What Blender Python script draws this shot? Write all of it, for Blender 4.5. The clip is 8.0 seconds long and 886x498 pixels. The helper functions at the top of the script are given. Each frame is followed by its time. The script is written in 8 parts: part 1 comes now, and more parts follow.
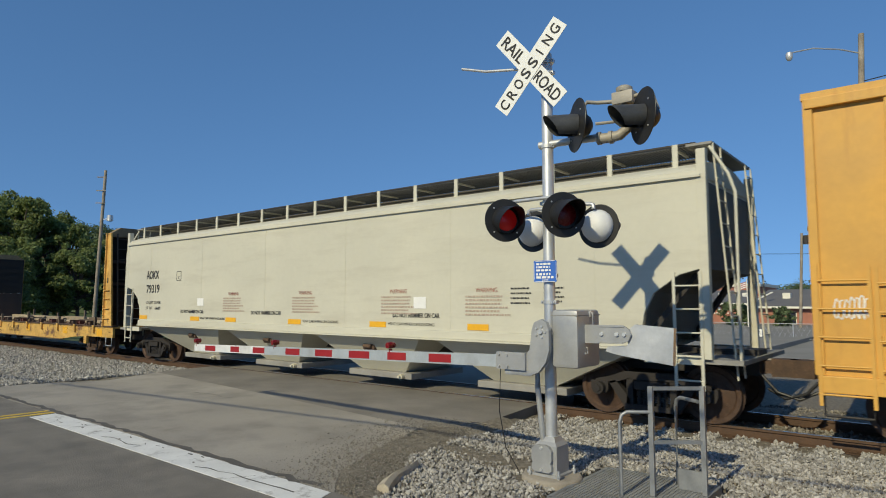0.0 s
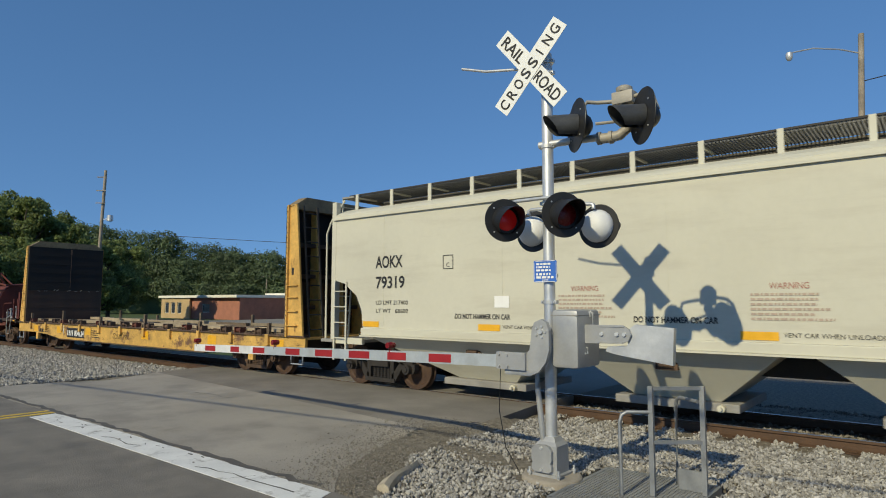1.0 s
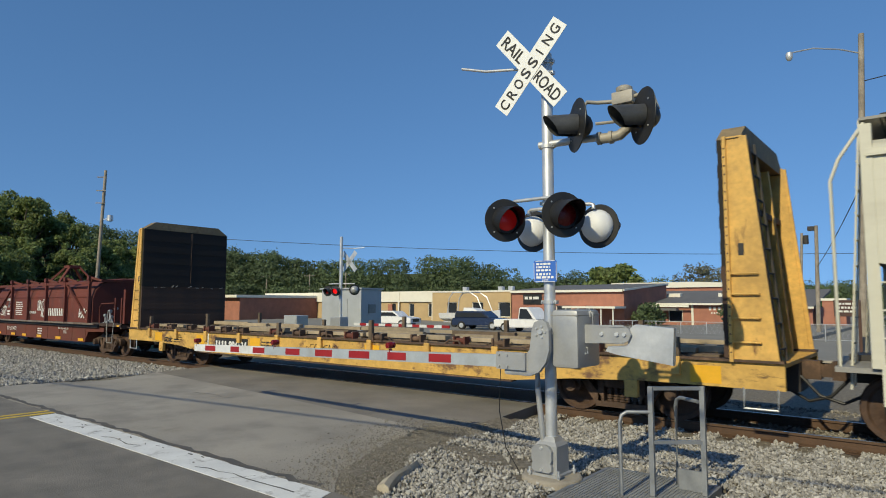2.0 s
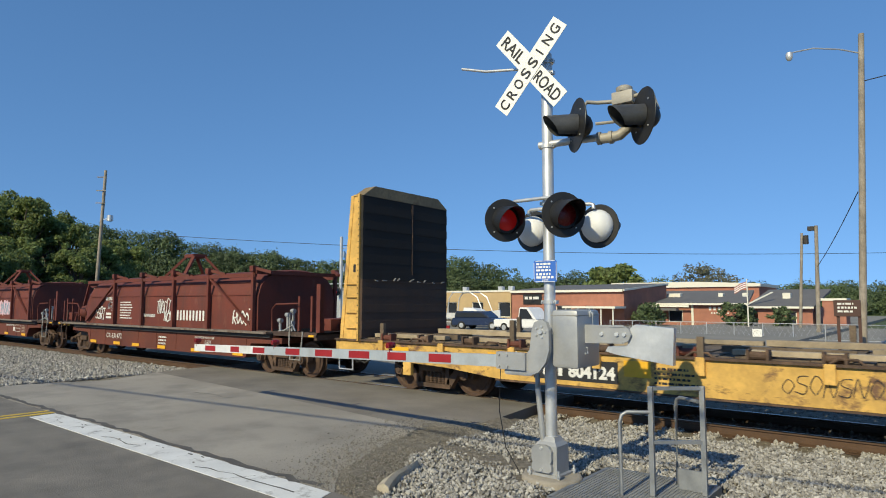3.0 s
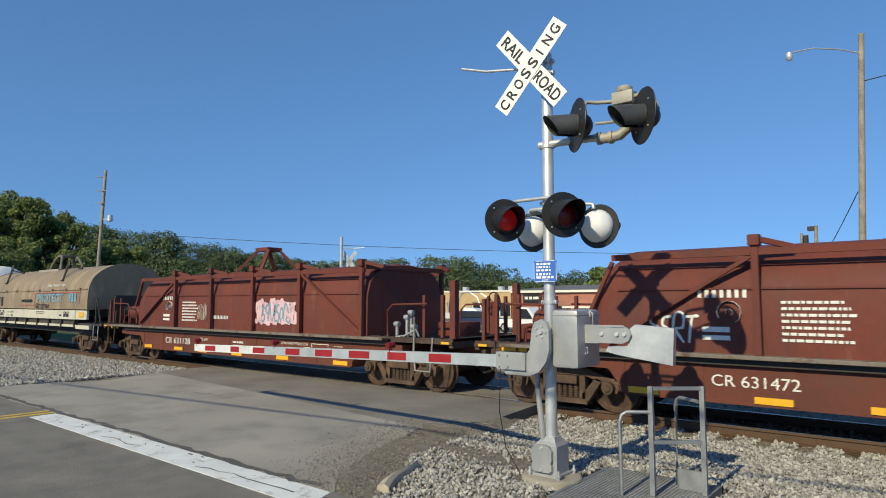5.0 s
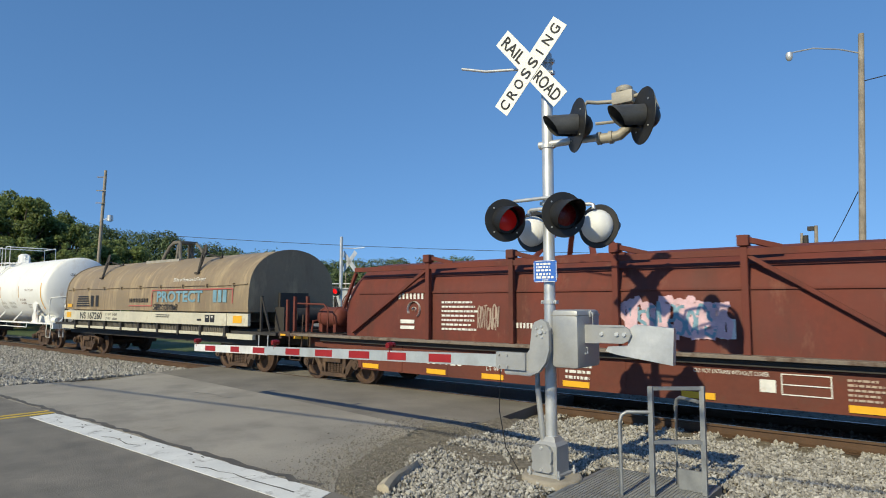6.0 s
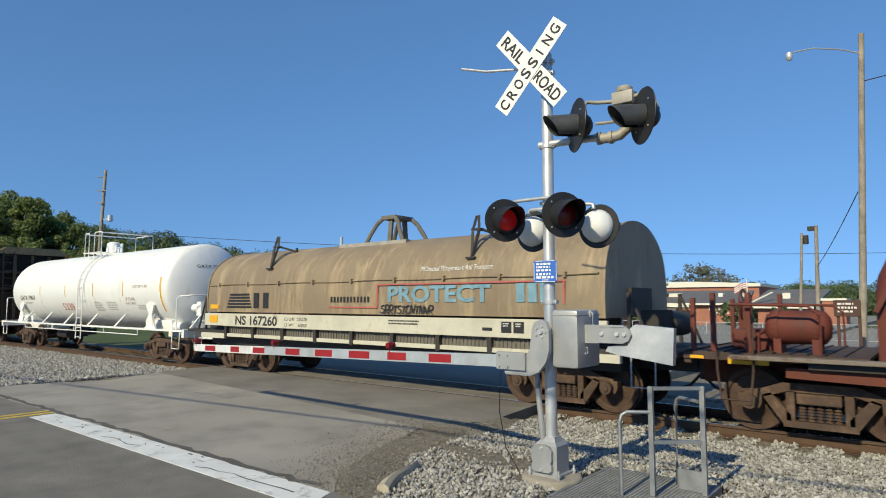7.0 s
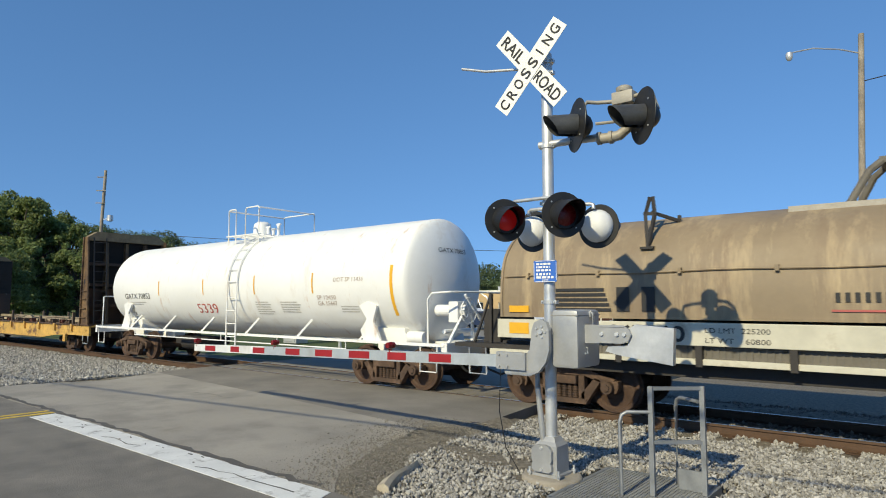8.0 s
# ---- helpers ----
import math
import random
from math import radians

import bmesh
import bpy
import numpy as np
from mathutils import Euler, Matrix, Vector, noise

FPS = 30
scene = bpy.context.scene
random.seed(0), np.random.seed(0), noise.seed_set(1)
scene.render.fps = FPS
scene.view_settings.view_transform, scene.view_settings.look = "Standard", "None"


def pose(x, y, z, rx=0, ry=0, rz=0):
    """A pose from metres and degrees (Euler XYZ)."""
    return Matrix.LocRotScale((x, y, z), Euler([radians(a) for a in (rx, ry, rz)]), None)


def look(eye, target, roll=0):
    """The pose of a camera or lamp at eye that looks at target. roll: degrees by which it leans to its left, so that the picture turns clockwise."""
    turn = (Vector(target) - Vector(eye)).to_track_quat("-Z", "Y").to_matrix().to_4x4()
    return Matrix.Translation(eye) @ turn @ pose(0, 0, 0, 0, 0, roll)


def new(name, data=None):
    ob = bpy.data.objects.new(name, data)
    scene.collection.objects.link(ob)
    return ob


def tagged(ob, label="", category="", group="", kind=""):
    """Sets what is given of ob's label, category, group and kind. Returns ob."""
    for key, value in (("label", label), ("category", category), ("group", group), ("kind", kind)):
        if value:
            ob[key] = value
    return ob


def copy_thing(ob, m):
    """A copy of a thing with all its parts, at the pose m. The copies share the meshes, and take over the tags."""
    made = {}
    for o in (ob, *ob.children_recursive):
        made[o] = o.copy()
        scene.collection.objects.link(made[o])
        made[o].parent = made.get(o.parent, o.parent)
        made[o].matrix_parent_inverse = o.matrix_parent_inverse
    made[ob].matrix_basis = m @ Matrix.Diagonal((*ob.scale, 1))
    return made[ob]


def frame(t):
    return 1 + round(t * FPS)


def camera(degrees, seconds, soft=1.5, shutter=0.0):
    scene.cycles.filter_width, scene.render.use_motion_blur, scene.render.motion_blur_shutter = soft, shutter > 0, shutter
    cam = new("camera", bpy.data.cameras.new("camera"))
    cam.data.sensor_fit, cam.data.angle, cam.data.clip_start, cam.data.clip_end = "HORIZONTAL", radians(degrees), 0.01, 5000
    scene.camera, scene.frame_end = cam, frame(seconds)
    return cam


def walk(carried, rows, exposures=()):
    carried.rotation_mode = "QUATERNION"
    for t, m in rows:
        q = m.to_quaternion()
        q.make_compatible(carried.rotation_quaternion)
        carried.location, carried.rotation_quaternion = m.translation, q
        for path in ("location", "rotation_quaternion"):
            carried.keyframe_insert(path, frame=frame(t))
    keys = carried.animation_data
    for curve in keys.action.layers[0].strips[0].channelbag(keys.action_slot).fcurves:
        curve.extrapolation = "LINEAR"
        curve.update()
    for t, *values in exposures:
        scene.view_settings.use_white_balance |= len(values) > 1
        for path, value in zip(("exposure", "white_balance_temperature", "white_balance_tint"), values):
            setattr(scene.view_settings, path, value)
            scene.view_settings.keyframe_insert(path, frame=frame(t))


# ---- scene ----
# X runs along the track (the train goes towards +X), Y away from the camera, z = 0 at the rail heads.
EYE = (0.0, 0.0, 1.907)
AIM = (-6.2288, 7.7742, 2.7814)
TRACK_Y = 11.37
cam = camera(71.1, 8.0, soft=1.0, shutter=0.08)
walk(cam, [(0, look(EYE, AIM, 0.08)), (8.0, look(EYE, AIM, 0.08))], exposures=[(0, -0.5), (1.7, -0.48), (2.8, -0.2), (8.0, -0.16)])

# ---- light ----
SUN_FROM = Vector((0.03, -0.838, 0.545))
sun = new("sun", bpy.data.lights.new("sun", "SUN"))
sun.data.energy, sun.data.angle, sun.data.color = 5.0, radians(0.53), (1.0, 0.9, 0.61)
sun.matrix_world = look(SUN_FROM * 60, (0, 0, 0))
world = bpy.data.worlds.new("sky")
scene.world = world
world.use_nodes = True
sky = world.node_tree.nodes.new("ShaderNodeTexSky")
sky.sky_type, sky.sun_disc = "NISHITA", False
sky.sun_elevation, sky.sun_rotation = radians(33), radians(178)
sky.altitude = 3000
sky.air_density, sky.dust_density, sky.ozone_density = 1.0, 0.05, 5.0
clear = world.node_tree.nodes.new("ShaderNodeHueSaturation")
clear.inputs["Saturation"].default_value = 1.21
thin = world.node_tree.nodes.new("ShaderNodeGamma")
thin.inputs["Gamma"].default_value = 0.76
# a clear sky that stays blue down to the horizon
way = world.node_tree.nodes.new("ShaderNodeTexCoord")
lift = world.node_tree.nodes.new("ShaderNodeMapping")
lift.inputs["Location"].default_value, lift.inputs["Scale"].default_value = (0, 0, 0.14), (1, 1, 0.66)
world.node_tree.links.new(way.outputs["Generated"], lift.inputs[0])
world.node_tree.links.new(lift.outputs[0], sky.inputs[0])
world.node_tree.links.new(sky.outputs[0], thin.inputs["Color"])
world.node_tree.links.new(thin.outputs[0], clear.inputs["Color"])
world.node_tree.links.new(clear.outputs[0], world.node_tree.nodes["Background"].inputs[0])
world.node_tree.nodes["Background"].inputs[1].default_value = 0.245

# ---- materials ----


def ramp_mix(nt, fac, a, b):
    mix = nt.nodes.new("ShaderNodeMix")
    mix.data_type = "RGBA"
    nt.links.new(fac, mix.inputs[0])
    for sock, v in ((mix.inputs[6], a), (mix.inputs[7], b)):
        if hasattr(v, "node"):
            nt.links.new(v, sock)
        else:
            sock.default_value = (*v, 1)
    return mix.outputs[2]


def noise_fac(nt, coord, scale, lo, hi, stretch=(1, 1, 1), detail=5, rough=0.6):
    mp = nt.nodes.new("ShaderNodeMapping")
    mp.inputs["Scale"].default_value = stretch
    nt.links.new(coord, mp.inputs[0])
    n = nt.nodes.new("ShaderNodeTexNoise")
    n.inputs["Scale"].default_value, n.inputs["Detail"].default_value = scale, detail
    n.inputs["Roughness"].default_value = rough
    nt.links.new(mp.outputs[0], n.inputs["Vector"])
    r = nt.nodes.new("ShaderNodeMapRange")
    r.inputs[1].default_value, r.inputs[2].default_value = lo, hi
    nt.links.new(n.outputs[0], r.inputs[0])
    return r.outputs[0], n.outputs[0]


def mat(name, base, rough=0.6, metal=0.0, var=0.25, scale=2.0, bump=0.15, fine=40.0,
        grime=None, grime_at=(0.52, 0.75), grime_scale=1.5, stretch=(1, 1, 1), islands=0.0, objects=0.0, spec=0.5, trans=0.0, wear=None):
    """Two scales of noise in the colour, an optional stain colour with its own shape, a fine relief."""
    m = bpy.data.materials.new(name)
    m.use_nodes = True
    nt = m.node_tree
    b = nt.nodes["Principled BSDF"]
    co = nt.nodes.new("ShaderNodeTexCoord").outputs["Object"]
    f1, _ = noise_fac(nt, co, scale, 0.3, 0.7)
    f2, n2 = noise_fac(nt, co, fine, 0.3, 0.7)
    dark = tuple(c * (1 - var) for c in base)
    light = tuple(min(1, c * (1 + var * 0.6)) for c in base)
    col = ramp_mix(nt, f1, dark, light)
    fine_mix = nt.nodes.new("ShaderNodeMix")
    fine_mix.data_type, fine_mix.blend_type = "RGBA", "MULTIPLY"
    fine_mix.inputs[0].default_value = 1.08
    nt.links.new(col, fine_mix.inputs[6])
    g = nt.nodes.new("ShaderNodeMapRange")
    g.inputs[3].default_value, g.inputs[4].default_value = 1 - var * 0.6, 1.0
    nt.links.new(f2, g.inputs[0])
    nt.links.new(g.outputs[0], fine_mix.inputs[7])
    col = fine_mix.outputs[2]
    if grime:
        gf, _ = noise_fac(nt, co, grime_scale, grime_at[0], grime_at[1], stretch, 8, 0.7)
        col = ramp_mix(nt, gf, col, grime)
    if wear:
        wf, _ = noise_fac(nt, co, wear[1], wear[2], wear[3], wear[4], 8, 0.72)
        col = ramp_mix(nt, wf, col, wear[0])
    if islands or objects:
        rnd = nt.nodes.new("ShaderNodeNewGeometry").outputs["Random Per Island"] if islands else nt.nodes.new("ShaderNodeObjectInfo").outputs["Random"]
        k = islands or objects
        r = nt.nodes.new("ShaderNodeMapRange")
        r.inputs[3].default_value, r.inputs[4].default_value = 1 - k, 1 + k
        nt.links.new(rnd, r.inputs[0])
        mul = nt.nodes.new("ShaderNodeVectorMath")
        mul.operation = "SCALE"
        nt.links.new(col, mul.inputs[0])
        nt.links.new(r.outputs[0], mul.inputs["Scale"])
        col = mul.outputs[0]
    nt.links.new(col, b.inputs["Base Color"])
    rr = nt.nodes.new("ShaderNodeMapRange")
    rr.inputs[3].default_value, rr.inputs[4].default_value = max(0.05, rough - 0.1), min(1, rough + 0.12)
    nt.links.new(f1, rr.inputs[0])
    nt.links.new(rr.outputs[0], b.inputs["Roughness"])
    b.inputs["Metallic"].default_value = metal
    b.inputs["Specular IOR Level"].default_value = spec
    if bump:
        bp = nt.nodes.new("ShaderNodeBump")
        bp.inputs["Strength"].default_value, bp.inputs["Distance"].default_value = bump, 0.02
        nt.links.new(n2, bp.inputs["Height"])
        nt.links.new(bp.outputs[0], b.inputs["Normal"])
    if trans:
        b.inputs["Subsurface Weight"].default_value = 0.0
        tr = nt.nodes.new("ShaderNodeBsdfTranslucent")
        nt.links.new(col, tr.inputs[0])
        add = nt.nodes.new("ShaderNodeMixShader")
        add.inputs[0].default_value = trans
        nt.links.new(b.outputs[0], add.inputs[1])
        nt.links.new(tr.outputs[0], add.inputs[2])
        nt.links.new(add.outputs[0], nt.nodes["Material Output"].inputs[0])
    return m


M_ASPHALT = mat("asphalt", (0.205, 0.187, 0.162), 0.9, var=0.32, scale=1.6, bump=0.5, fine=55, grime=(0.19, 0.175, 0.15), grime_at=(0.5, 0.8), grime_scale=0.5)
M_OLDROAD = mat("old_asphalt", (0.36, 0.33, 0.285), 0.92, var=0.34, scale=0.9, bump=0.45, fine=50, grime=(0.17, 0.155, 0.13), grime_at=(0.5, 0.75), grime_scale=0.45)
M_PANEL = mat("crossing_asphalt", (0.225, 0.205, 0.178), 0.92, var=0.3, scale=0.8, bump=0.3, fine=90)
M_TAR = mat("tar", (0.115, 0.105, 0.092), 0.75, var=0.3, scale=4, bump=0.2)
M_LINE = mat("road_paint_white", (0.72, 0.72, 0.7), 0.75, var=0.12, scale=3, bump=0.2, fine=70, grime=(0.3, 0.29, 0.27), grime_at=(0.56, 0.68), grime_scale=3.5)
M_YLINE = mat("road_paint_yellow", (0.62, 0.42, 0.06), 0.75, var=0.15, scale=3, bump=0.2, fine=70, grime=(0.25, 0.2, 0.1), grime_at=(0.55, 0.7), grime_scale=4)
M_GRASS = mat("grass", (0.075, 0.11, 0.028), 0.9, var=0.4, scale=0.6, bump=0.8, fine=20, grime=(0.14, 0.13, 0.06), grime_scale=0.25)
M_LOT = mat("parking_asphalt", (0.25, 0.235, 0.205), 0.9, var=0.2, scale=0.3, bump=0.2, fine=40)
M_STONE = mat("ballast_stone", (0.365, 0.348, 0.318), 0.9, var=0.25, scale=6, bump=0.3, fine=60, islands=0.45)
M_SHADEDOILSTONE = mat("oily_shaded_stone", (0.24, 0.22, 0.19), 0.85, var=0.3, scale=6, bump=0.3, fine=60, islands=0.45)
M_GRIT = mat("grit", (0.22, 0.2, 0.168), 0.92, var=0.3, scale=6, bump=0.2, islands=0.35)
M_ENDGREY = mat("shaded_dirty_grey", (0.17, 0.155, 0.13), 0.75, var=0.3, scale=1.5, bump=0.1, grime=(0.08, 0.07, 0.06), grime_scale=1.5)
M_BED = mat("ballast_bed", (0.23, 0.2, 0.155), 0.95, var=0.5, scale=14, bump=1.0, fine=35)
M_RAIL = mat("rail_steel", (0.12, 0.07, 0.042), 0.7, 0.3, var=0.3, scale=5, bump=0.2)
M_RAILTOP = mat("rail_head", (0.45, 0.44, 0.43), 0.3, 0.9, var=0.1, scale=5, bump=0.05)
M_TIE = mat("tie_wood", (0.075, 0.052, 0.036), 0.9, var=0.4, scale=3, bump=0.6, objects=0.3, stretch=(1, 1, 1))
M_ALU = mat("galvanised", (0.62, 0.63, 0.64), 0.42, 0.55, var=0.15, scale=3, bump=0.06, fine=30)
M_ALUPAINT = mat("aluminium_paint", (0.4, 0.405, 0.41), 0.45, 0.35, var=0.12, scale=4, bump=0.05, grime=(0.4, 0.38, 0.35), grime_at=(0.58, 0.8))
M_TANPIPE = mat("weathered_cast", (0.4, 0.37, 0.32), 0.6, 0.2, var=0.2, scale=8, bump=0.15)
M_SIGNWHITE = mat("sign_white", (0.82, 0.82, 0.8), 0.5, var=0.05, scale=3, bump=0.02)
M_BLACK = mat("black_paint", (0.018, 0.018, 0.019), 0.5, var=0.25, scale=4, bump=0.05)
# weathered black, lifted towards grey for sun on the side lamps' hoods
M_VISOR = mat("visor_paint", (0.06, 0.062, 0.066), 0.42, var=0.3, scale=5, bump=0.04)
M_SIGNBLACK = mat("sign_black", (0.015, 0.015, 0.015), 0.6, var=0.1, scale=4, bump=0.0)
M_LENS = mat("red_lens", (0.2, 0.008, 0.008), 0.25, var=0.2, scale=30, bump=0.2)
M_BLUE = mat("sign_blue", (0.03, 0.14, 0.55), 0.5, var=0.08, scale=4, bump=0.0)
M_GATERED = mat("gate_red", (0.32, 0.012, 0.016), 0.55, var=0.15, scale=6, bump=0.03)
M_GATEWHITE = mat("gate_white", (0.68, 0.69, 0.7), 0.5, var=0.12, scale=5, bump=0.03, grime=(0.45, 0.44, 0.42))
M_GATEGREY = mat("gate_grey", (0.4, 0.44, 0.48), 0.5, 0.1, var=0.12, scale=5, bump=0.03, grime=(0.3, 0.31, 0.32))
M_LAMPBACK = mat("lamp_white", (0.72, 0.73, 0.74), 0.5, 0.0, var=0.08, scale=6, bump=0.03)
M_CONCRETE = mat("concrete", (0.36, 0.32, 0.26), 0.9, var=0.25, scale=3, bump=0.4, grime=(0.24, 0.2, 0.15))
M_PALECON = mat("pale_concrete", (0.48, 0.42, 0.32), 0.9, var=0.25, scale=4, bump=0.4, grime=(0.3, 0.25, 0.18))
M_HOPPER = mat("hopper_cream", (0.58, 0.56, 0.46), 0.55, var=0.07, scale=0.5, bump=0.03, fine=9, grime=(0.44, 0.41, 0.33), grime_at=(0.5, 0.85), grime_scale=0.7, stretch=(0.5, 1, 3))
M_YELLOW = mat("freight_yellow", (0.72, 0.43, 0.11), 0.65, var=0.3, scale=1.5, bump=0.08, fine=12, grime=(0.16, 0.075, 0.03), grime_at=(0.6, 0.7), grime_scale=2.2, stretch=(1.8, 1, 0.5))
M_SILLYELLOW = mat("worn_sill_yellow", (0.66, 0.4, 0.1), 0.7, var=0.3, scale=2.0, bump=0.1, fine=14, grime=(0.16, 0.085, 0.045), grime_at=(0.52, 0.62), grime_scale=1.7, stretch=(1.0, 1, 1.4), wear=((0.07, 0.035, 0.02), 3.0, 0.6, 0.7, (0.6, 1, 2.2)))
M_CAP = mat("weathered_cap", (0.27, 0.2, 0.11), 0.8, var=0.3, scale=1.5, bump=0.1, fine=12, grime=(0.12, 0.08, 0.05), grime_scale=2.0)
M_PALEWOOD = mat("pale_timber", (0.36, 0.29, 0.2), 0.85, var=0.3, scale=3, bump=0.3, fine=25, objects=0.3)
M_RUSTBULK = mat("rusted_bulkhead", (0.19, 0.115, 0.055), 0.8, var=0.4, scale=1.2, bump=0.1, fine=12, grime=(0.05, 0.03, 0.02), grime_at=(0.45, 0.65), grime_scale=2.0)
M_BOXYELLOW = mat("boxcar_yellow", (0.66, 0.36, 0.07), 0.55, var=0.12, scale=1.2, bump=0.05, fine=9, grime=(0.45, 0.22, 0.05), grime_at=(0.55, 0.8), grime_scale=1.2, stretch=(2, 1, 0.4))
M_OXIDE = mat("oxide_red", (0.148, 0.032, 0.02), 0.75, var=0.22, scale=0.9, bump=0.06, fine=10, grime=(0.075, 0.025, 0.017), grime_at=(0.5, 0.75), grime_scale=1.2, stretch=(1.5, 1, 0.4), wear=((0.19, 0.08, 0.055), 2.4, 0.58, 0.76, (1.6, 1, 0.5)))
M_COILDECK = mat("worn_deck_steel", (0.075, 0.045, 0.035), 0.8, var=0.35, scale=2.5, bump=0.12, fine=14, grime=(0.16, 0.12, 0.09), grime_at=(0.55, 0.8), grime_scale=4)
M_OXIDESILL = mat("oxide_sill", (0.14, 0.038, 0.023), 0.8, var=0.25, scale=1.2, bump=0.08, fine=12, grime=(0.1, 0.045, 0.03), grime_scale=1.6)
M_TAN = mat("coil_tan", (0.27, 0.205, 0.13), 0.55, var=0.14, scale=0.7, bump=0.04, fine=9, grime=(0.2, 0.14, 0.09), grime_at=(0.5, 0.7), grime_scale=0.9, stretch=(2.0, 1, 0.35), wear=((0.42, 0.32, 0.19), 0.8, 0.51, 0.66, (2.6, 1, 0.4)))
M_CREAM = mat("coil_cream", (0.6, 0.57, 0.46), 0.6, var=0.15, scale=1.5, bump=0.05, fine=10, grime=(0.3, 0.24, 0.17), grime_at=(0.55, 0.75), grime_scale=1.5)
M_TANK = mat("tank_white", (0.82, 0.82, 0.8), 0.45, var=0.04, scale=0.6, bump=0.02, fine=8, grime=(0.58, 0.5, 0.4), grime_at=(0.57, 0.82), grime_scale=0.8, stretch=(1.5, 1, 0.5), wear=((0.5, 0.3, 0.17), 1.7, 0.6, 0.75, (2.2, 1, 0.3)))
M_TRUCK = mat("truck_rust", (0.1, 0.062, 0.042), 0.8, 0.1, var=0.4, scale=4, bump=0.25, fine=30, grime=(0.2, 0.12, 0.075), grime_at=(0.5, 0.7), grime_scale=3)
M_DARKTRUCK = mat("truck_dark", (0.035, 0.03, 0.028), 0.8, 0.1, var=0.4, scale=4, bump=0.25, fine=30)
M_WHEEL = mat("wheel_steel", (0.1, 0.058, 0.038), 0.65, 0.3, var=0.4, scale=5, bump=0.15)
M_LOWBOARDS = mat("brown_boards", (0.085, 0.05, 0.033), 0.85, var=0.3, scale=1.5, bump=0.2, fine=25)
M_LEDGE = mat("worn_ledge", (0.24, 0.2, 0.165), 0.75, var=0.35, scale=3, bump=0.1, grime=(0.09, 0.055, 0.04), grime_at=(0.48, 0.62), grime_scale=3)
M_PALEROOF = mat("pale_metal_roof", (0.55, 0.57, 0.58), 0.5, 0.2, var=0.08, scale=0.5, bump=0.03)
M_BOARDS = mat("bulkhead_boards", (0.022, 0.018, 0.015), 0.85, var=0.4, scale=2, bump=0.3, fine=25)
M_DECK = mat("deck_timber", (0.13, 0.095, 0.065), 0.9, var=0.45, scale=3, bump=0.4, fine=25, islands=0.35)
M_GREY = mat("underframe_grey", (0.3, 0.29, 0.27), 0.7, var=0.25, scale=2, bump=0.1)
M_DARKSTEEL = mat("dark_steel", (0.05, 0.045, 0.042), 0.7, 0.2, var=0.3, scale=4, bump=0.1)
M_GRATE = mat("grating_steel", (0.33, 0.34, 0.35), 0.5, 0.6, var=0.15, scale=5, bump=0.05)
M_DULLGRATE = mat("dull_grating", (0.16, 0.16, 0.155), 0.6, 0.3, var=0.2, scale=4, bump=0.05)
M_DRYLEAF = mat("thin_leaves", (0.2, 0.2, 0.13), 0.7, var=0.3, scale=0.3, bump=0.0, islands=0.4, trans=0.3)
M_WHITEPAINT = mat("stencil_white", (0.75, 0.74, 0.7), 0.65, var=0.15, scale=6, bump=0.02, grime=(0.4, 0.3, 0.25), grime_at=(0.6, 0.75), grime_scale=5)
M_INK = mat("stencil_black", (0.02, 0.02, 0.022), 0.6, var=0.1, scale=5, bump=0.0)
M_WARN = mat("warning_red", (0.38, 0.15, 0.12), 0.65, var=0.2, scale=5, bump=0.0)
M_FADED = mat("faded_stencil", (0.46, 0.36, 0.29), 0.65, var=0.2, scale=5, bump=0.0)
M_GREYPRINT = mat("faded_grey_print", (0.52, 0.5, 0.46), 0.6, var=0.2, scale=5, bump=0.0)
M_REFLECT = mat("reflector_yellow", (0.8, 0.42, 0.02), 0.4, var=0.08, scale=8, bump=0.02)
M_SPRAYBLUE = mat("spray_blue", (0.2, 0.36, 0.45), 0.6, var=0.3, scale=3, bump=0.0)
M_SPRAYRED = mat("spray_red", (0.5, 0.12, 0.1), 0.6, var=0.2, scale=3, bump=0.0)
M_SPRAYPINK = mat("spray_pink", (0.75, 0.5, 0.55), 0.6, var=0.25, scale=3, bump=0.0)
M_POLE = mat("weathered_pole", (0.36, 0.31, 0.25), 0.9, var=0.35, scale=2, bump=0.4, fine=18, grime=(0.16, 0.13, 0.1), grime_scale=3, stretch=(3, 3, 0.3))
M_BRICK = mat("far_brick", (0.4, 0.17, 0.115), 0.85, var=0.2, scale=1.2, bump=0.2, fine=14)
M_TANWALL = mat("tan_wall", (0.5, 0.36, 0.19), 0.85, var=0.12, scale=0.8, bump=0.15, fine=12)
M_TRIM = mat("cream_trim", (0.75, 0.72, 0.62), 0.7, var=0.06, scale=1, bump=0.03)
M_ROOF = mat("shingle_grey", (0.15, 0.145, 0.145), 0.85, var=0.2, scale=1.5, bump=0.3, fine=10)
M_GLASS = mat("dark_window", (0.03, 0.035, 0.045), 0.12, var=0.1, scale=1, bump=0.0)
M_CARWHITE = mat("car_white", (0.78, 0.78, 0.78), 0.25, var=0.03, scale=1, bump=0.0)
M_CARBLUE = mat("car_blue", (0.025, 0.04, 0.09), 0.2, var=0.05, scale=1, bump=0.0)
M_TYRE = mat("tyre", (0.02, 0.02, 0.02), 0.85, var=0.2, scale=6, bump=0.1)
M_BARK = mat("bark", (0.12, 0.09, 0.065), 0.95, var=0.4, scale=4, bump=0.6, fine=20)
M_LEAF = mat("leaves", (0.24, 0.3, 0.1), 0.6, var=0.35, scale=0.35, bump=0.0, islands=0.4, trans=0.45)
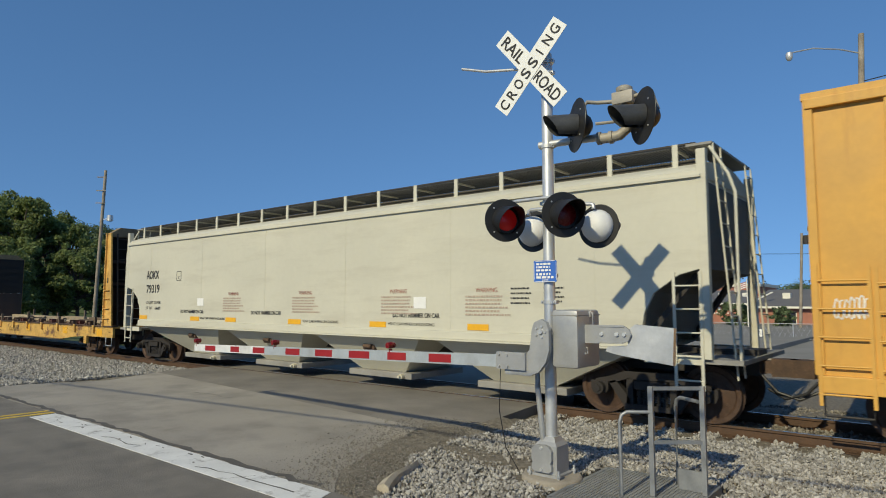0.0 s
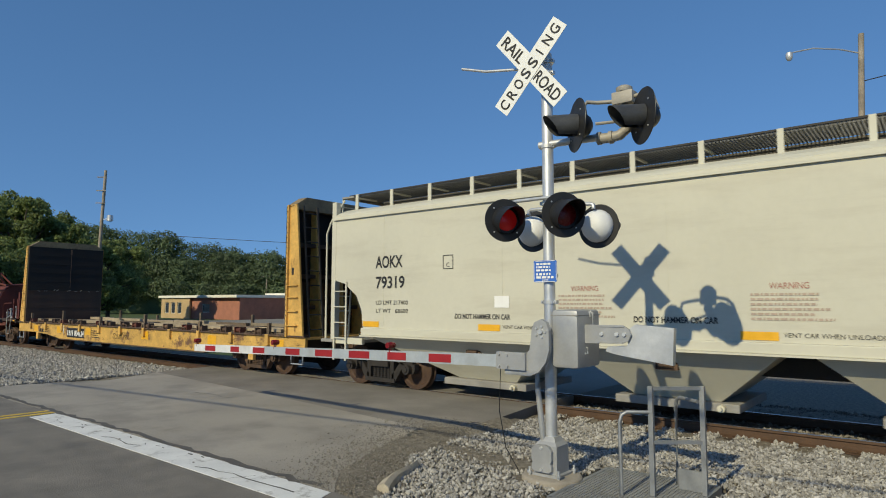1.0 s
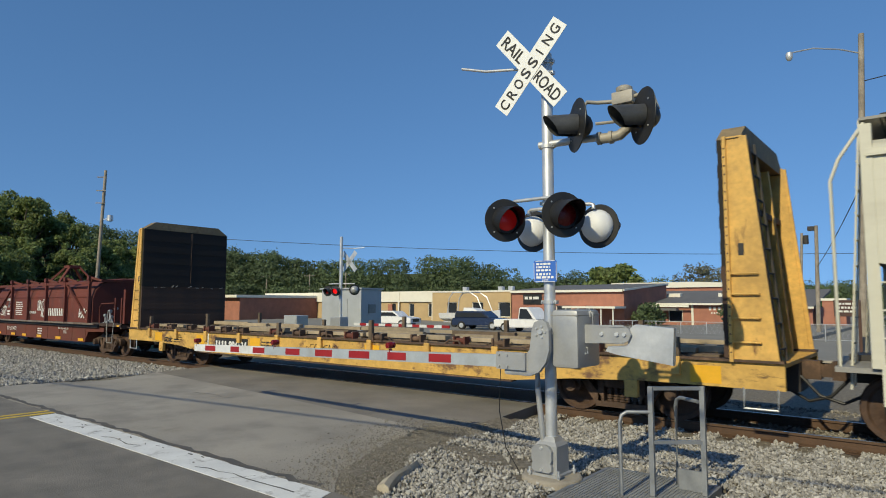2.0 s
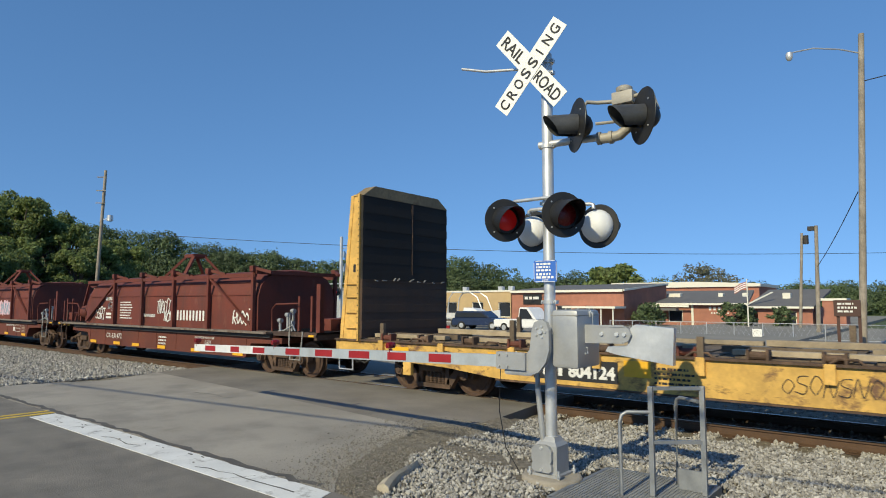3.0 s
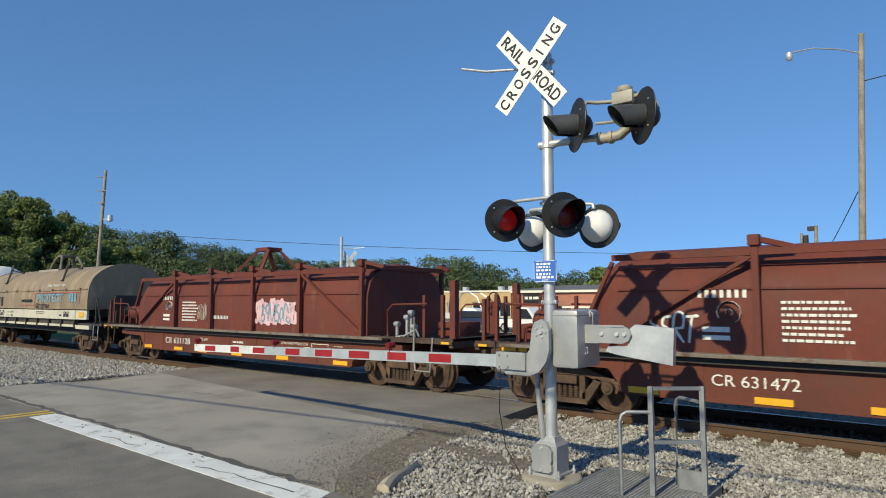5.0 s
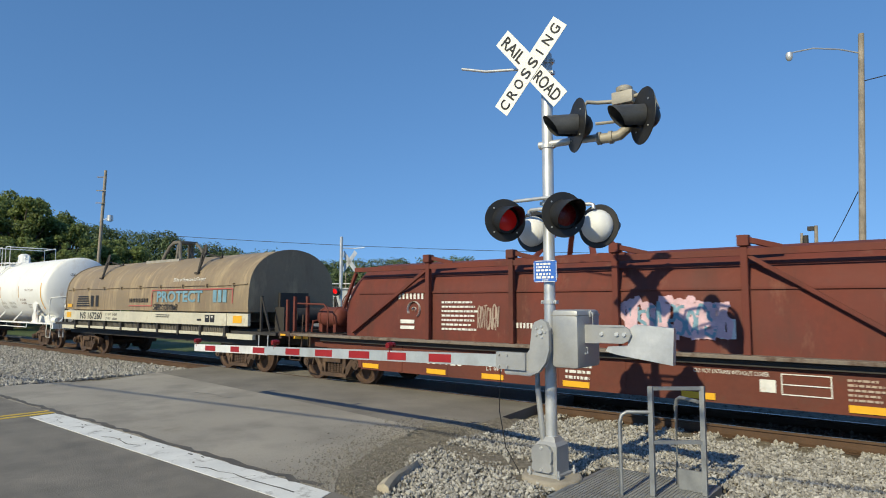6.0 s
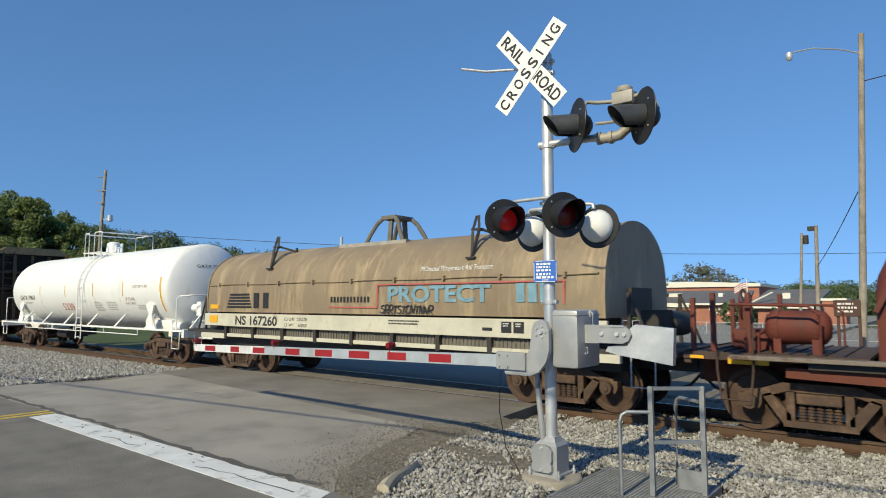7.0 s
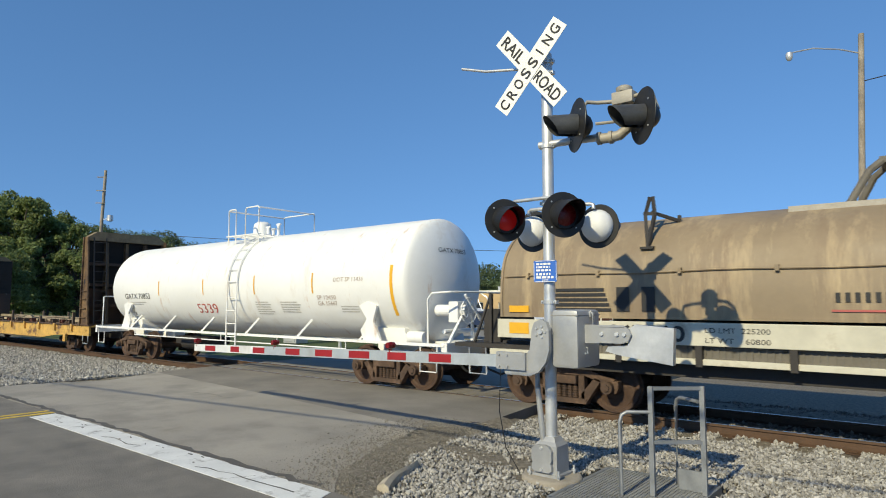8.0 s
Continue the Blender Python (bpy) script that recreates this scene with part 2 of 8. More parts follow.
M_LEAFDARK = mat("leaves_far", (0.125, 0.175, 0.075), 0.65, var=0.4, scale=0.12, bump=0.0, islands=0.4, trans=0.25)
M_WIRE = mat("cable", (0.02, 0.02, 0.022), 0.6, var=0.1, scale=5, bump=0.0)
M_CABINET = mat("cabinet_grey", (0.43, 0.45, 0.47), 0.5, 0.2, var=0.1, scale=1.5, bump=0.04)
M_BROWNSIGN = mat("sign_brown", (0.07, 0.03, 0.02), 0.6, var=0.1, scale=2, bump=0.0)


def lit_material(name, colour, strength):
    m = bpy.data.materials.new(name)
    m.use_nodes = True
    b = m.node_tree.nodes["Principled BSDF"]
    b.inputs["Base Color"].default_value = (*colour, 1)
    b.inputs["Roughness"].default_value = 0.25
    b.inputs["Emission Color"].default_value = (*colour, 1)
    b.inputs["Emission Strength"].default_value = strength
    return m


M_BRIGHT = lit_material("bright_red_lens", (0.9, 0.01, 0.01), 1.2)
M_LIT = lit_material("lit_red_lens", (0.35, 0.008, 0.008), 0.22)

# ---- mesh helpers ----


def part(name, bm, material, parent, label="", smooth=False):
    me = bpy.data.meshes.new(name)
    bmesh.ops.recalc_face_normals(bm, faces=bm.faces)
    bm.to_mesh(me)
    bm.free()
    if smooth:
        me.shade_smooth()
        me.set_sharp_from_angle(angle=radians(38))
    me.materials.append(material)
    ob = new(name, me)
    if parent is not None:
        ob.parent = parent
    if label:
        tagged(ob, label)
    return ob


def shared(name, me, parent, m):
    ob = new(name, me)
    ob.parent = parent
    ob.matrix_basis = m
    return ob


def thing(name, m, label, category, group="", kind=""):
    e = new(name)
    e.matrix_basis = m
    e.empty_display_size = 0.2
    return tagged(e, label, category, group, kind)


def single(name, bm, material, label, category, group="", kind="", smooth=False):
    return tagged(part(name, bm, material, None, "", smooth), label, category, group, kind)


def box(bm, x0, x1, y0, y1, z0, z1, bevel=0.0, m=None):
    g = bmesh.ops.create_cube(bm, size=1)["verts"]
    for v in g:
        v.co = Vector((x0 + (v.co.x + 0.5) * (x1 - x0), y0 + (v.co.y + 0.5) * (y1 - y0), z0 + (v.co.z + 0.5) * (z1 - z0)))
        if m is not None:
            v.co = m @ v.co
    if bevel:
        es = list({e for v in g for e in v.link_edges})
        bmesh.ops.bevel(bm, geom=es, offset=bevel, segments=2, affect="EDGES", profile=0.6)
    return bm


def rod(bm, a, b, r, seg=10, r2=None):
    a, b = Vector(a), Vector(b)
    d = b - a
    m = Matrix.Translation((a + b) / 2) @ d.to_track_quat("Z", "Y").to_matrix().to_4x4()
    bmesh.ops.create_cone(bm, cap_ends=True, segments=seg, radius1=r, radius2=r if r2 is None else r2, depth=d.length, matrix=m)
    return bm


def tube(bm, pts, r, seg=8):
    """A bent pipe through the points."""
    pts = [Vector(p) for p in pts]
    rings = []
    for i, p in enumerate(pts):
        d = (pts[min(i + 1, len(pts) - 1)] - pts[max(i - 1, 0)]).normalized()
        q = d.to_track_quat("Z", "Y")
        rings.append([bm.verts.new(p + q @ Vector((r * math.cos(a), r * math.sin(a), 0))) for a in [k * math.tau / seg for k in range(seg)]])
    for a, b in zip(rings, rings[1:]):
        for k in range(seg):
            bm.faces.new((a[k], a[(k + 1) % seg], b[(k + 1) % seg], b[k]))
    bm.faces.new(rings[0]), bm.faces.new(rings[-1])
    return bm


def bar(bm, a, b, wx, wy):
    """A square bar from a to b."""
    a, b = Vector(a), Vector(b)
    d = b - a
    m = Matrix.Translation((a + b) / 2) @ d.to_track_quat("Z", "Y").to_matrix().to_4x4()
    box(bm, -wx / 2, wx / 2, -wy / 2, wy / 2, -d.length / 2, d.length / 2, m=m)
    return bm


def prism(bm, outline, a, b, axis="x"):
    """An outline swept along an axis: x takes (y, z), y takes (x, z), z takes (x, y)."""
    def at(p, k):
        return {"x": (k, p[0], p[1]), "y": (p[0], k, p[1]), "z": (p[0], p[1], k)}[axis]
    f = [bm.verts.new(at(p, a)) for p in outline]
    g = [bm.verts.new(at(p, b)) for p in outline]
    n = len(outline)
    for i in range(n):
        bm.faces.new((f[i], f[(i + 1) % n], g[(i + 1) % n], g[i]))
    bm.faces.new(f), bm.faces.new(g)
    return bm


def loft(bm, rings, closed=True, caps=True):
    vs = [[bm.verts.new(p) for p in r] for r in rings]
    for a, b in zip(vs, vs[1:]):
        n = len(a)
        for i in range(n if closed else n - 1):
            bm.faces.new((a[i], a[(i + 1) % n], b[(i + 1) % n], b[i]))
    if caps:
        bm.faces.new(vs[0]), bm.faces.new(vs[-1])
    return bm


def lathe(bm, profile, m=None, seg=32):
    """A profile of (radius, height) turned round the z axis, then placed by m."""
    rings = []
    for r, h in profile:
        rings.append([Vector((r * math.cos(k * math.tau / seg), r * math.sin(k * math.tau / seg), h)) for k in range(seg)])
    if m is not None:
        rings = [[m @ p for p in r] for r in rings]
    return loft(bm, rings)


def words(text, size, material, parent, m, name="lettering", width=None, label="", bold=0.0):
    """Lettering as a mesh, 2 mm thick, in the plane of m."""
    c = bpy.data.curves.new(name, "FONT")
    c.body, c.size, c.extrude, c.offset, c.resolution_u = text, size, 0.001, bold, 4
    ob = bpy.data.objects.new(name, c)
    me = bpy.data.meshes.new_from_object(ob)
    bpy.data.objects.remove(ob)
    bpy.data.curves.remove(c)
    me.materials.clear()
    me.materials.append(material)
    if width:
        k = width / max(1e-4, max(v.co.x for v in me.vertices))
        for v in me.vertices:
            v.co.x *= k
    o = new(name, me)
    if parent is not None:
        o.parent = parent
    o.matrix_basis = m
    if label:
        tagged(o, label)
    return o


def on_side(x, y, z):
    return pose(x, y, z, 90, 0, 0)


def text_bars(material, parent, m, rows, w, row_h, gap, seed, name="small_print"):
    """Rows of short bars for small print."""
    rng = random.Random(seed)
    bm = bmesh.new()
    for r in range(rows):
        x = 0.0
        z = -r * (row_h + gap)
        end = w * rng.uniform(0.75, 1.0)
        while x < end:
            k = row_h * rng.uniform(0.7, 2.6)
            box(bm, x, min(x + k, end), z - row_h, z, 0, 0.002)
            x += k + row_h * 0.5
    ob = part(name, bm, material, parent)
    ob.matrix_basis = m
    return ob


def letter_blocks(material, parent, m, count, h, w, name="painted_mark"):
    """A painted mark drawn as a row of plain blocks."""
    bm = bmesh.new()
    pitch = w / count
    for i in range(count):
        x = i * pitch
        box(bm, x, x + pitch * 0.52, 0, h, 0, 0.002)
    ob = part(name, bm, material, parent)
    ob.matrix_basis = m
    return ob


def scrawl(material, parent, m, w, h, seed, strokes=6, thick=0.04, name="spray_scrawl"):
    """Spray strokes: smooth slanted hooks, loops and bars in the plane of m."""
    rng = random.Random(seed)
    bm = bmesh.new()
    pitch = w / strokes
    forms = ([(0.1, 0), (0.15, 0.9), (0.8, 0.95), (0.85, 0.5), (0.3, 0.42), (0.95, 0.0)],
             [(0.9, 0.85), (0.4, 1.0), (0.1, 0.6), (0.15, 0.15), (0.6, 0.0), (0.95, 0.25)],
             [(0.05, 0.0), (0.2, 1.0), (0.7, 0.05), (0.95, 1.0)],
             [(0.85, 0.95), (0.25, 0.9), (0.2, 0.6), (0.85, 0.4), (0.7, 0.02), (0.05, 0.1)],
             [(0.5, 0.0), (0.1, 0.4), (0.4, 0.95), (0.9, 0.6), (0.6, 0.05)],
             [(0.0, 0.95), (1.0, 0.98), (0.55, 0.9), (0.45, 0.0)])
    for k in range(strokes):
        form = forms[rng.randrange(len(forms))]
        tall, sink = h * rng.uniform(0.75, 1.0), h * rng.uniform(0, 0.1)
        pts = [Vector((pitch * (k + x * 1.05) + 0.2 * z * pitch, sink + z * tall, 0.0015)) for x, z in form]
        fine = []
        for i in range(len(pts) - 1):
            p0, p1, p2, p3 = pts[max(i - 1, 0)], pts[i], pts[i + 1], pts[min(i + 2, len(pts) - 1)]
            for j in range(5):
                u = j / 5
                fine.append(0.5 * (2 * p1 + (p2 - p0) * u + (2 * p0 - 5 * p1 + 4 * p2 - p3) * u * u + (3 * p1 - p0 - 3 * p2 + p3) * u ** 3))
        fine.append(pts[-1])
        for i, (a, b) in enumerate(zip(fine, fine[1:])):
            lift = Vector((0, 0, 0.0003 * ((k * 7 + i) % 29)))
            bar(bm, a + lift, b + lift + (b - a).normalized() * thick * 0.35, thick * rng.uniform(0.85, 1.1), 0.002)
    ob = part(name, bm, material, parent)
    ob.matrix_basis = m
    return ob

# ---- ground, road, track ----


def ground():
    bm = bmesh.new()
    box(bm, -2500, 2500, -600, 2500, -1.3, -0.3)
    single("ground", bm, M_GRASS, "mown grass and weeds over level ground", "ground", kind="structure")
    bm = bmesh.new()
    prism(bm, [(-16.5, -30), (-3.0, -30), (-3.6, 2.0), (-4.62, 4.36), (-16.8, 4.36), (-60, 4.9), (-60, -30)], -0.29, 0.0, "z")
    single("road_approach", bm, M_ASPHALT, "dark grey worn asphalt road before a crossing", "road", kind="structure")
    bm = bmesh.new()
    prism(bm, [(-16.8, 4.363), (-4.9, 4.363), (-5.15, 4.6), (-5.5, 5.0), (-5.72, 5.6), (-6.02, 6.3), (-6.2, 6.9), (-6.4, 7.42), (-11.0, 8.0), (-17.0, 8.6), (-16.2, 7.0), (-16.9, 5.3)], -0.29, 0.002, "z")
    single("road_old", bm, M_OLDROAD, "pale weathered asphalt road with cracks", "road", kind="structure")
    bm = bmesh.new()
    prism(bm, [(-17.05, 8.603), (-11.0, 8.003), (-6.4, 7.423), (-5.75, 8.0), (-5.9, 9.0), (-6.1, 10.53), (-17.4, 10.53)], -0.29, 0.0, "z")
    single("crossing_apron", bm, M_PANEL, "grey asphalt apron beside the rails", "road", kind="structure")
    bm = bmesh.new()
    box(bm, -17.4, -6.1, 10.75, 11.99, -0.29, -0.005)
    single("crossing_panel", bm, M_PANEL, "grey asphalt between the rails of a crossing", "road", kind="structure")
    bm = bmesh.new()
    prism(bm, [(-17.4, 12.21), (-6.1, 12.21), (-6.0, 40), (-6.0, 120), (-17.0, 120), (-17.4, 40)], -0.29, 0.0, "z")
    single("road_far", bm, M_LOT, "grey asphalt road beyond the track", "road", kind="structure")
    bm = bmesh.new()
    prism(bm, [(-5.997, 26), (60, 24), (60, 66), (-5.997, 66)], -0.29, -0.22, "z")
    single("parking_lot", bm, M_LOT, "pale asphalt car park", "pavement", kind="structure")
    bm = bmesh.new()
    prism(bm, [(-5.997, 13.9), (60, 13.9), (60, 25.6), (-5.997, 25.6)], -0.29, -0.21, "z")
    single("gravel_verge", bm, M_BED, "dusty grey gravel verge beyond the track", "gravel", kind="structure")
    bm = bmesh.new()
    prism(bm, [(-70, 34), (-17.403, 30), (-17.403, 64), (-70, 64)], -0.29, -0.22, "z")
    single("parking_lot", bm, M_LOT, "pale asphalt car park", "pavement", kind="structure")
    # paint
    bm = bmesh.new()
    prism(bm, [(-12.0, 3.93), (-4.75, 3.88), (-4.92, 4.33), (-12.05, 4.36)], 0.0, 0.006, "z")
    single("stop_line", bm, M_LINE, "worn white stop line painted across the lane", "road marking", kind="structure")
    for y0, y1, x in ((-25, 4.36, -12.2), (-25, 4.36, -12.45)):
        bm = bmesh.new()
        box(bm, x - 0.06, x + 0.06, y0, y1, 0.0, 0.006)
        single("centre_line", bm, M_YLINE, "faded yellow centre line", "road marking", kind="structure")
    chip = random.Random(12)
    for k in range(16):
        x, y = chip.uniform(-11.7, -5.0), chip.uniform(3.97, 4.3)
        bm = bmesh.new()
        n = 7
        w, h, a = chip.uniform(0.02, 0.09), chip.uniform(0.008, 0.02), chip.uniform(-0.5, 0.5)
        out = []
        for j in range(n):
            t = j * math.tau / n
            u, v = w * math.cos(t) * chip.uniform(0.6, 1), h * math.sin(t) * chip.uniform(0.6, 1)
            out.append((x + u * math.cos(a) - v * math.sin(a), y + u * math.sin(a) + v * math.cos(a)))
        prism(bm, out, 0.004, 0.0085, "z")
        single("road_crack", bm, M_TAR, "dark chip worn through a painted line", "crack", kind="structure")
    # tar strip along the joint and cracks, with a wandering edge
    rng = random.Random(5)
    for pts, w in (([(-16.8, 4.40), (-14.5, 4.45), (-12, 4.42), (-9, 4.43), (-6.5, 4.38), (-5.0, 4.4)], 0.1),
                   ([(-12.6, 7.2), (-12.0, 7.28), (-11.5, 7.2), (-11.0, 7.35)], 0.018),
                   ([(-9.5, 4.05), (-9.2, 4.12), (-8.7, 4.06), (-8.3, 4.15)], 0.02),
                   ([(-6.9, 4.02), (-6.3, 4.1), (-5.6, 4.06), (-5.0, 4.12)], 0.022),
                   ([(-6.2, 3.9), (-6.1, 4.1), (-5.95, 4.35)], 0.014)):
        bm = bmesh.new()
        fine = []
        for (ax, ay), (bx, by) in zip(pts, pts[1:]):
            n = max(2, int(abs(bx - ax) / 0.18))
            fine += [(ax + (bx - ax) * k / n, ay + (by - ay) * k / n + rng.uniform(-0.035, 0.035)) for k in range(n)]
        lo = [bm.verts.new((x, y - w * rng.uniform(0.2, 0.7), 0.0075)) for x, y in fine]
        hi = [bm.verts.new((x, y + w * rng.uniform(0.2, 0.7), 0.0075)) for x, y in fine]
        for k in range(len(fine) - 1):
            bm.faces.new((lo[k], lo[k + 1], hi[k + 1], hi[k]))
        single("road_crack", bm, M_TAR, "dark tar-filled crack in asphalt", "crack", kind="structure")
    # gravel kerb piece at the road's corner
    bm = bmesh.new()
    pts = [(-4.98, 5.72), (-4.9, 5.5), (-4.84, 5.2), (-4.72, 4.95), (-4.6, 4.75)]
    loft(bm, [[(x - 0.09 * k, y, -0.2), (x - 0.07 * k, y, 0.02), (x, y + 0.02, 0.05), (x + 0.06 * k, y + 0.02, 0.02), (x + 0.08 * k, y + 0.02, -0.2)] for (x, y), k in zip(pts, (0.2, 0.4, 0.6, 0.95, 1.1))])
    single("kerb", bm, M_PALECON, "broken low concrete kerb beside gravel", "kerb", kind="structure", smooth=True)


def bed_z(x, y):
    k = min(1, max(0, (y - 6.8) / 3.0))
    edge = np.interp(y, [4.3, 5.0, 6.0, 7.4, 8.2, 10.6], [-4.7, -5.4, -5.9, -6.3, -5.8, -6.0])
    near = max(0.0, 1 - abs(x - edge) / 0.9)
    return -0.07 - 0.1 * k * k * (3 - 2 * k) * (1 - near * (y < 9)) + 0.073 * near * (y < 9.5)


def beds():
    def sheet(name, x0, x1, y0, y1, step, zf, material, label):
        nx, ny = int((x1 - x0) / step), int((y1 - y0) / step)
        vs = [(x0 + (x1 - x0) * i / nx, y0 + (y1 - y0) * j / ny, zf(x0 + (x1 - x0) * i / nx, y0 + (y1 - y0) * j / ny)) for j in range(ny + 1) for i in range(nx + 1)]
        fs = [(j * (nx + 1) + i, j * (nx + 1) + i + 1, (j + 1) * (nx + 1) + i + 1, (j + 1) * (nx + 1) + i) for j in range(ny) for i in range(nx)]
        me = bpy.data.meshes.new(name)
        me.from_pydata(vs, [], fs)
        me.shade_smooth()
        me.materials.append(material)
        tagged(new(name, me), label, "gravel", kind="structure")
    def rough(x, y):
        return noise.noise((x * 2.5, y * 2.5, 0)) * 0.025 + noise.noise((x * 9, y * 9, 3)) * 0.012
    sheet("ballast_bed", -6.6, 30, 1.0, 14.0, 0.12, lambda x, y: bed_z(x, y) + rough(x, y) - (0.12 if -3.35 < x < -1.8 and 5.5 < y < 7.3 else 0.0) - (0.18 if x < -6.05 and y > 7 else 0.0) - (0.3 if x < -4.6 and y < 4.4 else 0.0), M_BED, "dusty gravel and brown dirt bed")
    sheet("ballast_bed", -90, -16.0, 4.6, 14.0, 0.25, lambda x, y: -0.03 - 0.14 * min(1, max(0, (y - 8) / 2)) + rough(x, y) - (0.18 if x > -16.9 + 0.4 * abs(y - 7) else 0.0) - (0.1 if y < 4.9 else 0), M_BED, "dusty gravel bed beside a track")


def stones(name, n, place, rmin, rmax, seed, label, fine=False, material=None):
    rng = np.random.default_rng(seed)
    ico = bmesh.new()
    bmesh.ops.create_icosphere(ico, subdivisions=1, radius=1)
    bv = np.array([v.co[:] for v in ico.verts])
    bf = np.array([[v.index for v in f.verts] for f in ico.faces])
    ico.free()
    if not fine:
        bv = np.array([(1, 0, 0), (-1, 0, 0), (0, 1, 0), (0, -1, 0), (0, 0, 1), (0, 0, -1)], float) * 1.15
        bf = np.array([(0, 2, 4), (2, 1, 4), (1, 3, 4), (3, 0, 4), (2, 0, 5), (1, 2, 5), (3, 1, 5), (0, 3, 5)])
    q = len(bv)
    pos = place(rng, n)
    n = len(pos)
    r = rng.uniform(rmin, rmax, n) * rng.uniform(0.8, 1.25, n)
    sq = rng.uniform(0.55, 1.25, (n, 3))
    v = bv[None] * (1 + rng.uniform(-0.36, 0.36, (n, q, 1)))
    v = v * (r[:, None] * sq)[:, None, :]
    a = rng.uniform(0, math.tau, n)
    b = rng.uniform(-0.9, 0.9, n)
    ca, sa, cb, sb = np.cos(a)[:, None], np.sin(a)[:, None], np.cos(b)[:, None], np.sin(b)[:, None]
    y, z = v[..., 1] * cb - v[..., 2] * sb, v[..., 1] * sb + v[..., 2] * cb
    v = np.stack([v[..., 0] * ca - y * sa, v[..., 0] * sa + y * ca, z], -1) + pos[:, None, :]
    f = (bf[None] + (np.arange(n) * q)[:, None, None]).reshape(-1, 3)
    me = bpy.data.meshes.new(name)
    me.from_pydata(v.reshape(-1, 3).tolist(), [], f.tolist())
    me.materials.append(material or M_STONE)
    tagged(new(name, me), label, "ballast", kind="stuff")


def gravel():
    def near_bed(rng, n):
        x = rng.uniform(-6.4, 3.5, n)
        y = rng.uniform(4.3, 10.55, n)
        edge = np.interp(y, [4.3, 5.0, 6.0, 7.4, 8.2, 10.6], [-4.4, -4.62, -5.35, -5.6, -5.35, -6.0])
        # thin, trodden dirt between road edge and mast
        dirt = np.exp(-(((y - 6.75 + 0.12 * (x + 5)) / 0.42) ** 2)) * (x < -3.8) * 1.1
        clear = (x > -3.3) & (x < -1.85) & (y > 5.6) & (y < 7.25) | (np.abs(x + 3.52) < 0.33) & (np.abs(y - 6.36) < 0.33)
        keep = (x > edge) & (rng.uniform(0, 1, n) > dirt * 0.9) & ~clear
        x, y = x[keep], y[keep]
        tie = (np.abs(((x + 0.27) / 0.54) % 1.0 - 0.5) < 0.2) & (y > 10.0)
        z = np.array([bed_z(a, b) for a, b in zip(x, y)]) + rng.uniform(0.0, 0.035, len(x)) - 0.05 * tie
        return np.stack([x, y, z], -1)
    def road_edge(rng, n):
        y = rng.uniform(4.35, 8.3, n)
        edge = np.interp(y, [4.3, 5.0, 6.0, 7.4, 8.2, 10.6], [-4.9, -5.5, -5.95, -6.4, -5.8, -6.0])
        x = edge + rng.normal(0.3, 0.5, n)
        z = np.where(x < edge, 0.004, np.array([bed_z(a, b) for a, b in zip(x, y)]) + 0.004)
        return np.stack([x, y, z], -1)
    stones("loose_grit", 11000, road_edge, 0.003, 0.013, 14, "loose grit and pebbles along the road edge", False, M_GRIT)
    stones("ballast_stones", 66000, near_bed, 0.010, 0.026, 11, "pale loose crushed stone ballast, dusty")

    def between(rng, n):
        x = rng.uniform(-5.9, 8, n)
        y = rng.uniform(10.75, 14.5, n)
        return np.stack([x, y, -0.2 + rng.uniform(0, 0.04, n) - 0.02 * (y > 13)], -1)
    # oil grime, and a darker tone painted in for shade beneath the train
    stones("ballast_stones", 17000, between, 0.016, 0.036, 12, "grimy crushed stone ballast between the rails, darkened for shade", False, M_SHADEDOILSTONE)

    def left_bed(rng, n):
        x = -17.0 - 34 * rng.uniform(0, 1, n) ** 1.5
        y = rng.uniform(4.9, 10.3, n)
        edge = np.interp(y, [4.9, 7.0, 9.0, 10.4], [-17.0, -16.2, -17.1, -17.5])
        keep = x < edge + rng.uniform(-0.2, 0.1, n)
        x, y = x[keep], y[keep]
        return np.stack([x, y, -0.03 - 0.14 * np.clip((y - 8) / 2, 0, 1) + rng.uniform(0, 0.05, len(x))], -1)
    stones("ballast_stones", 38000, left_bed, 0.018, 0.04, 13, "pale crushed stone ballast beside a road")


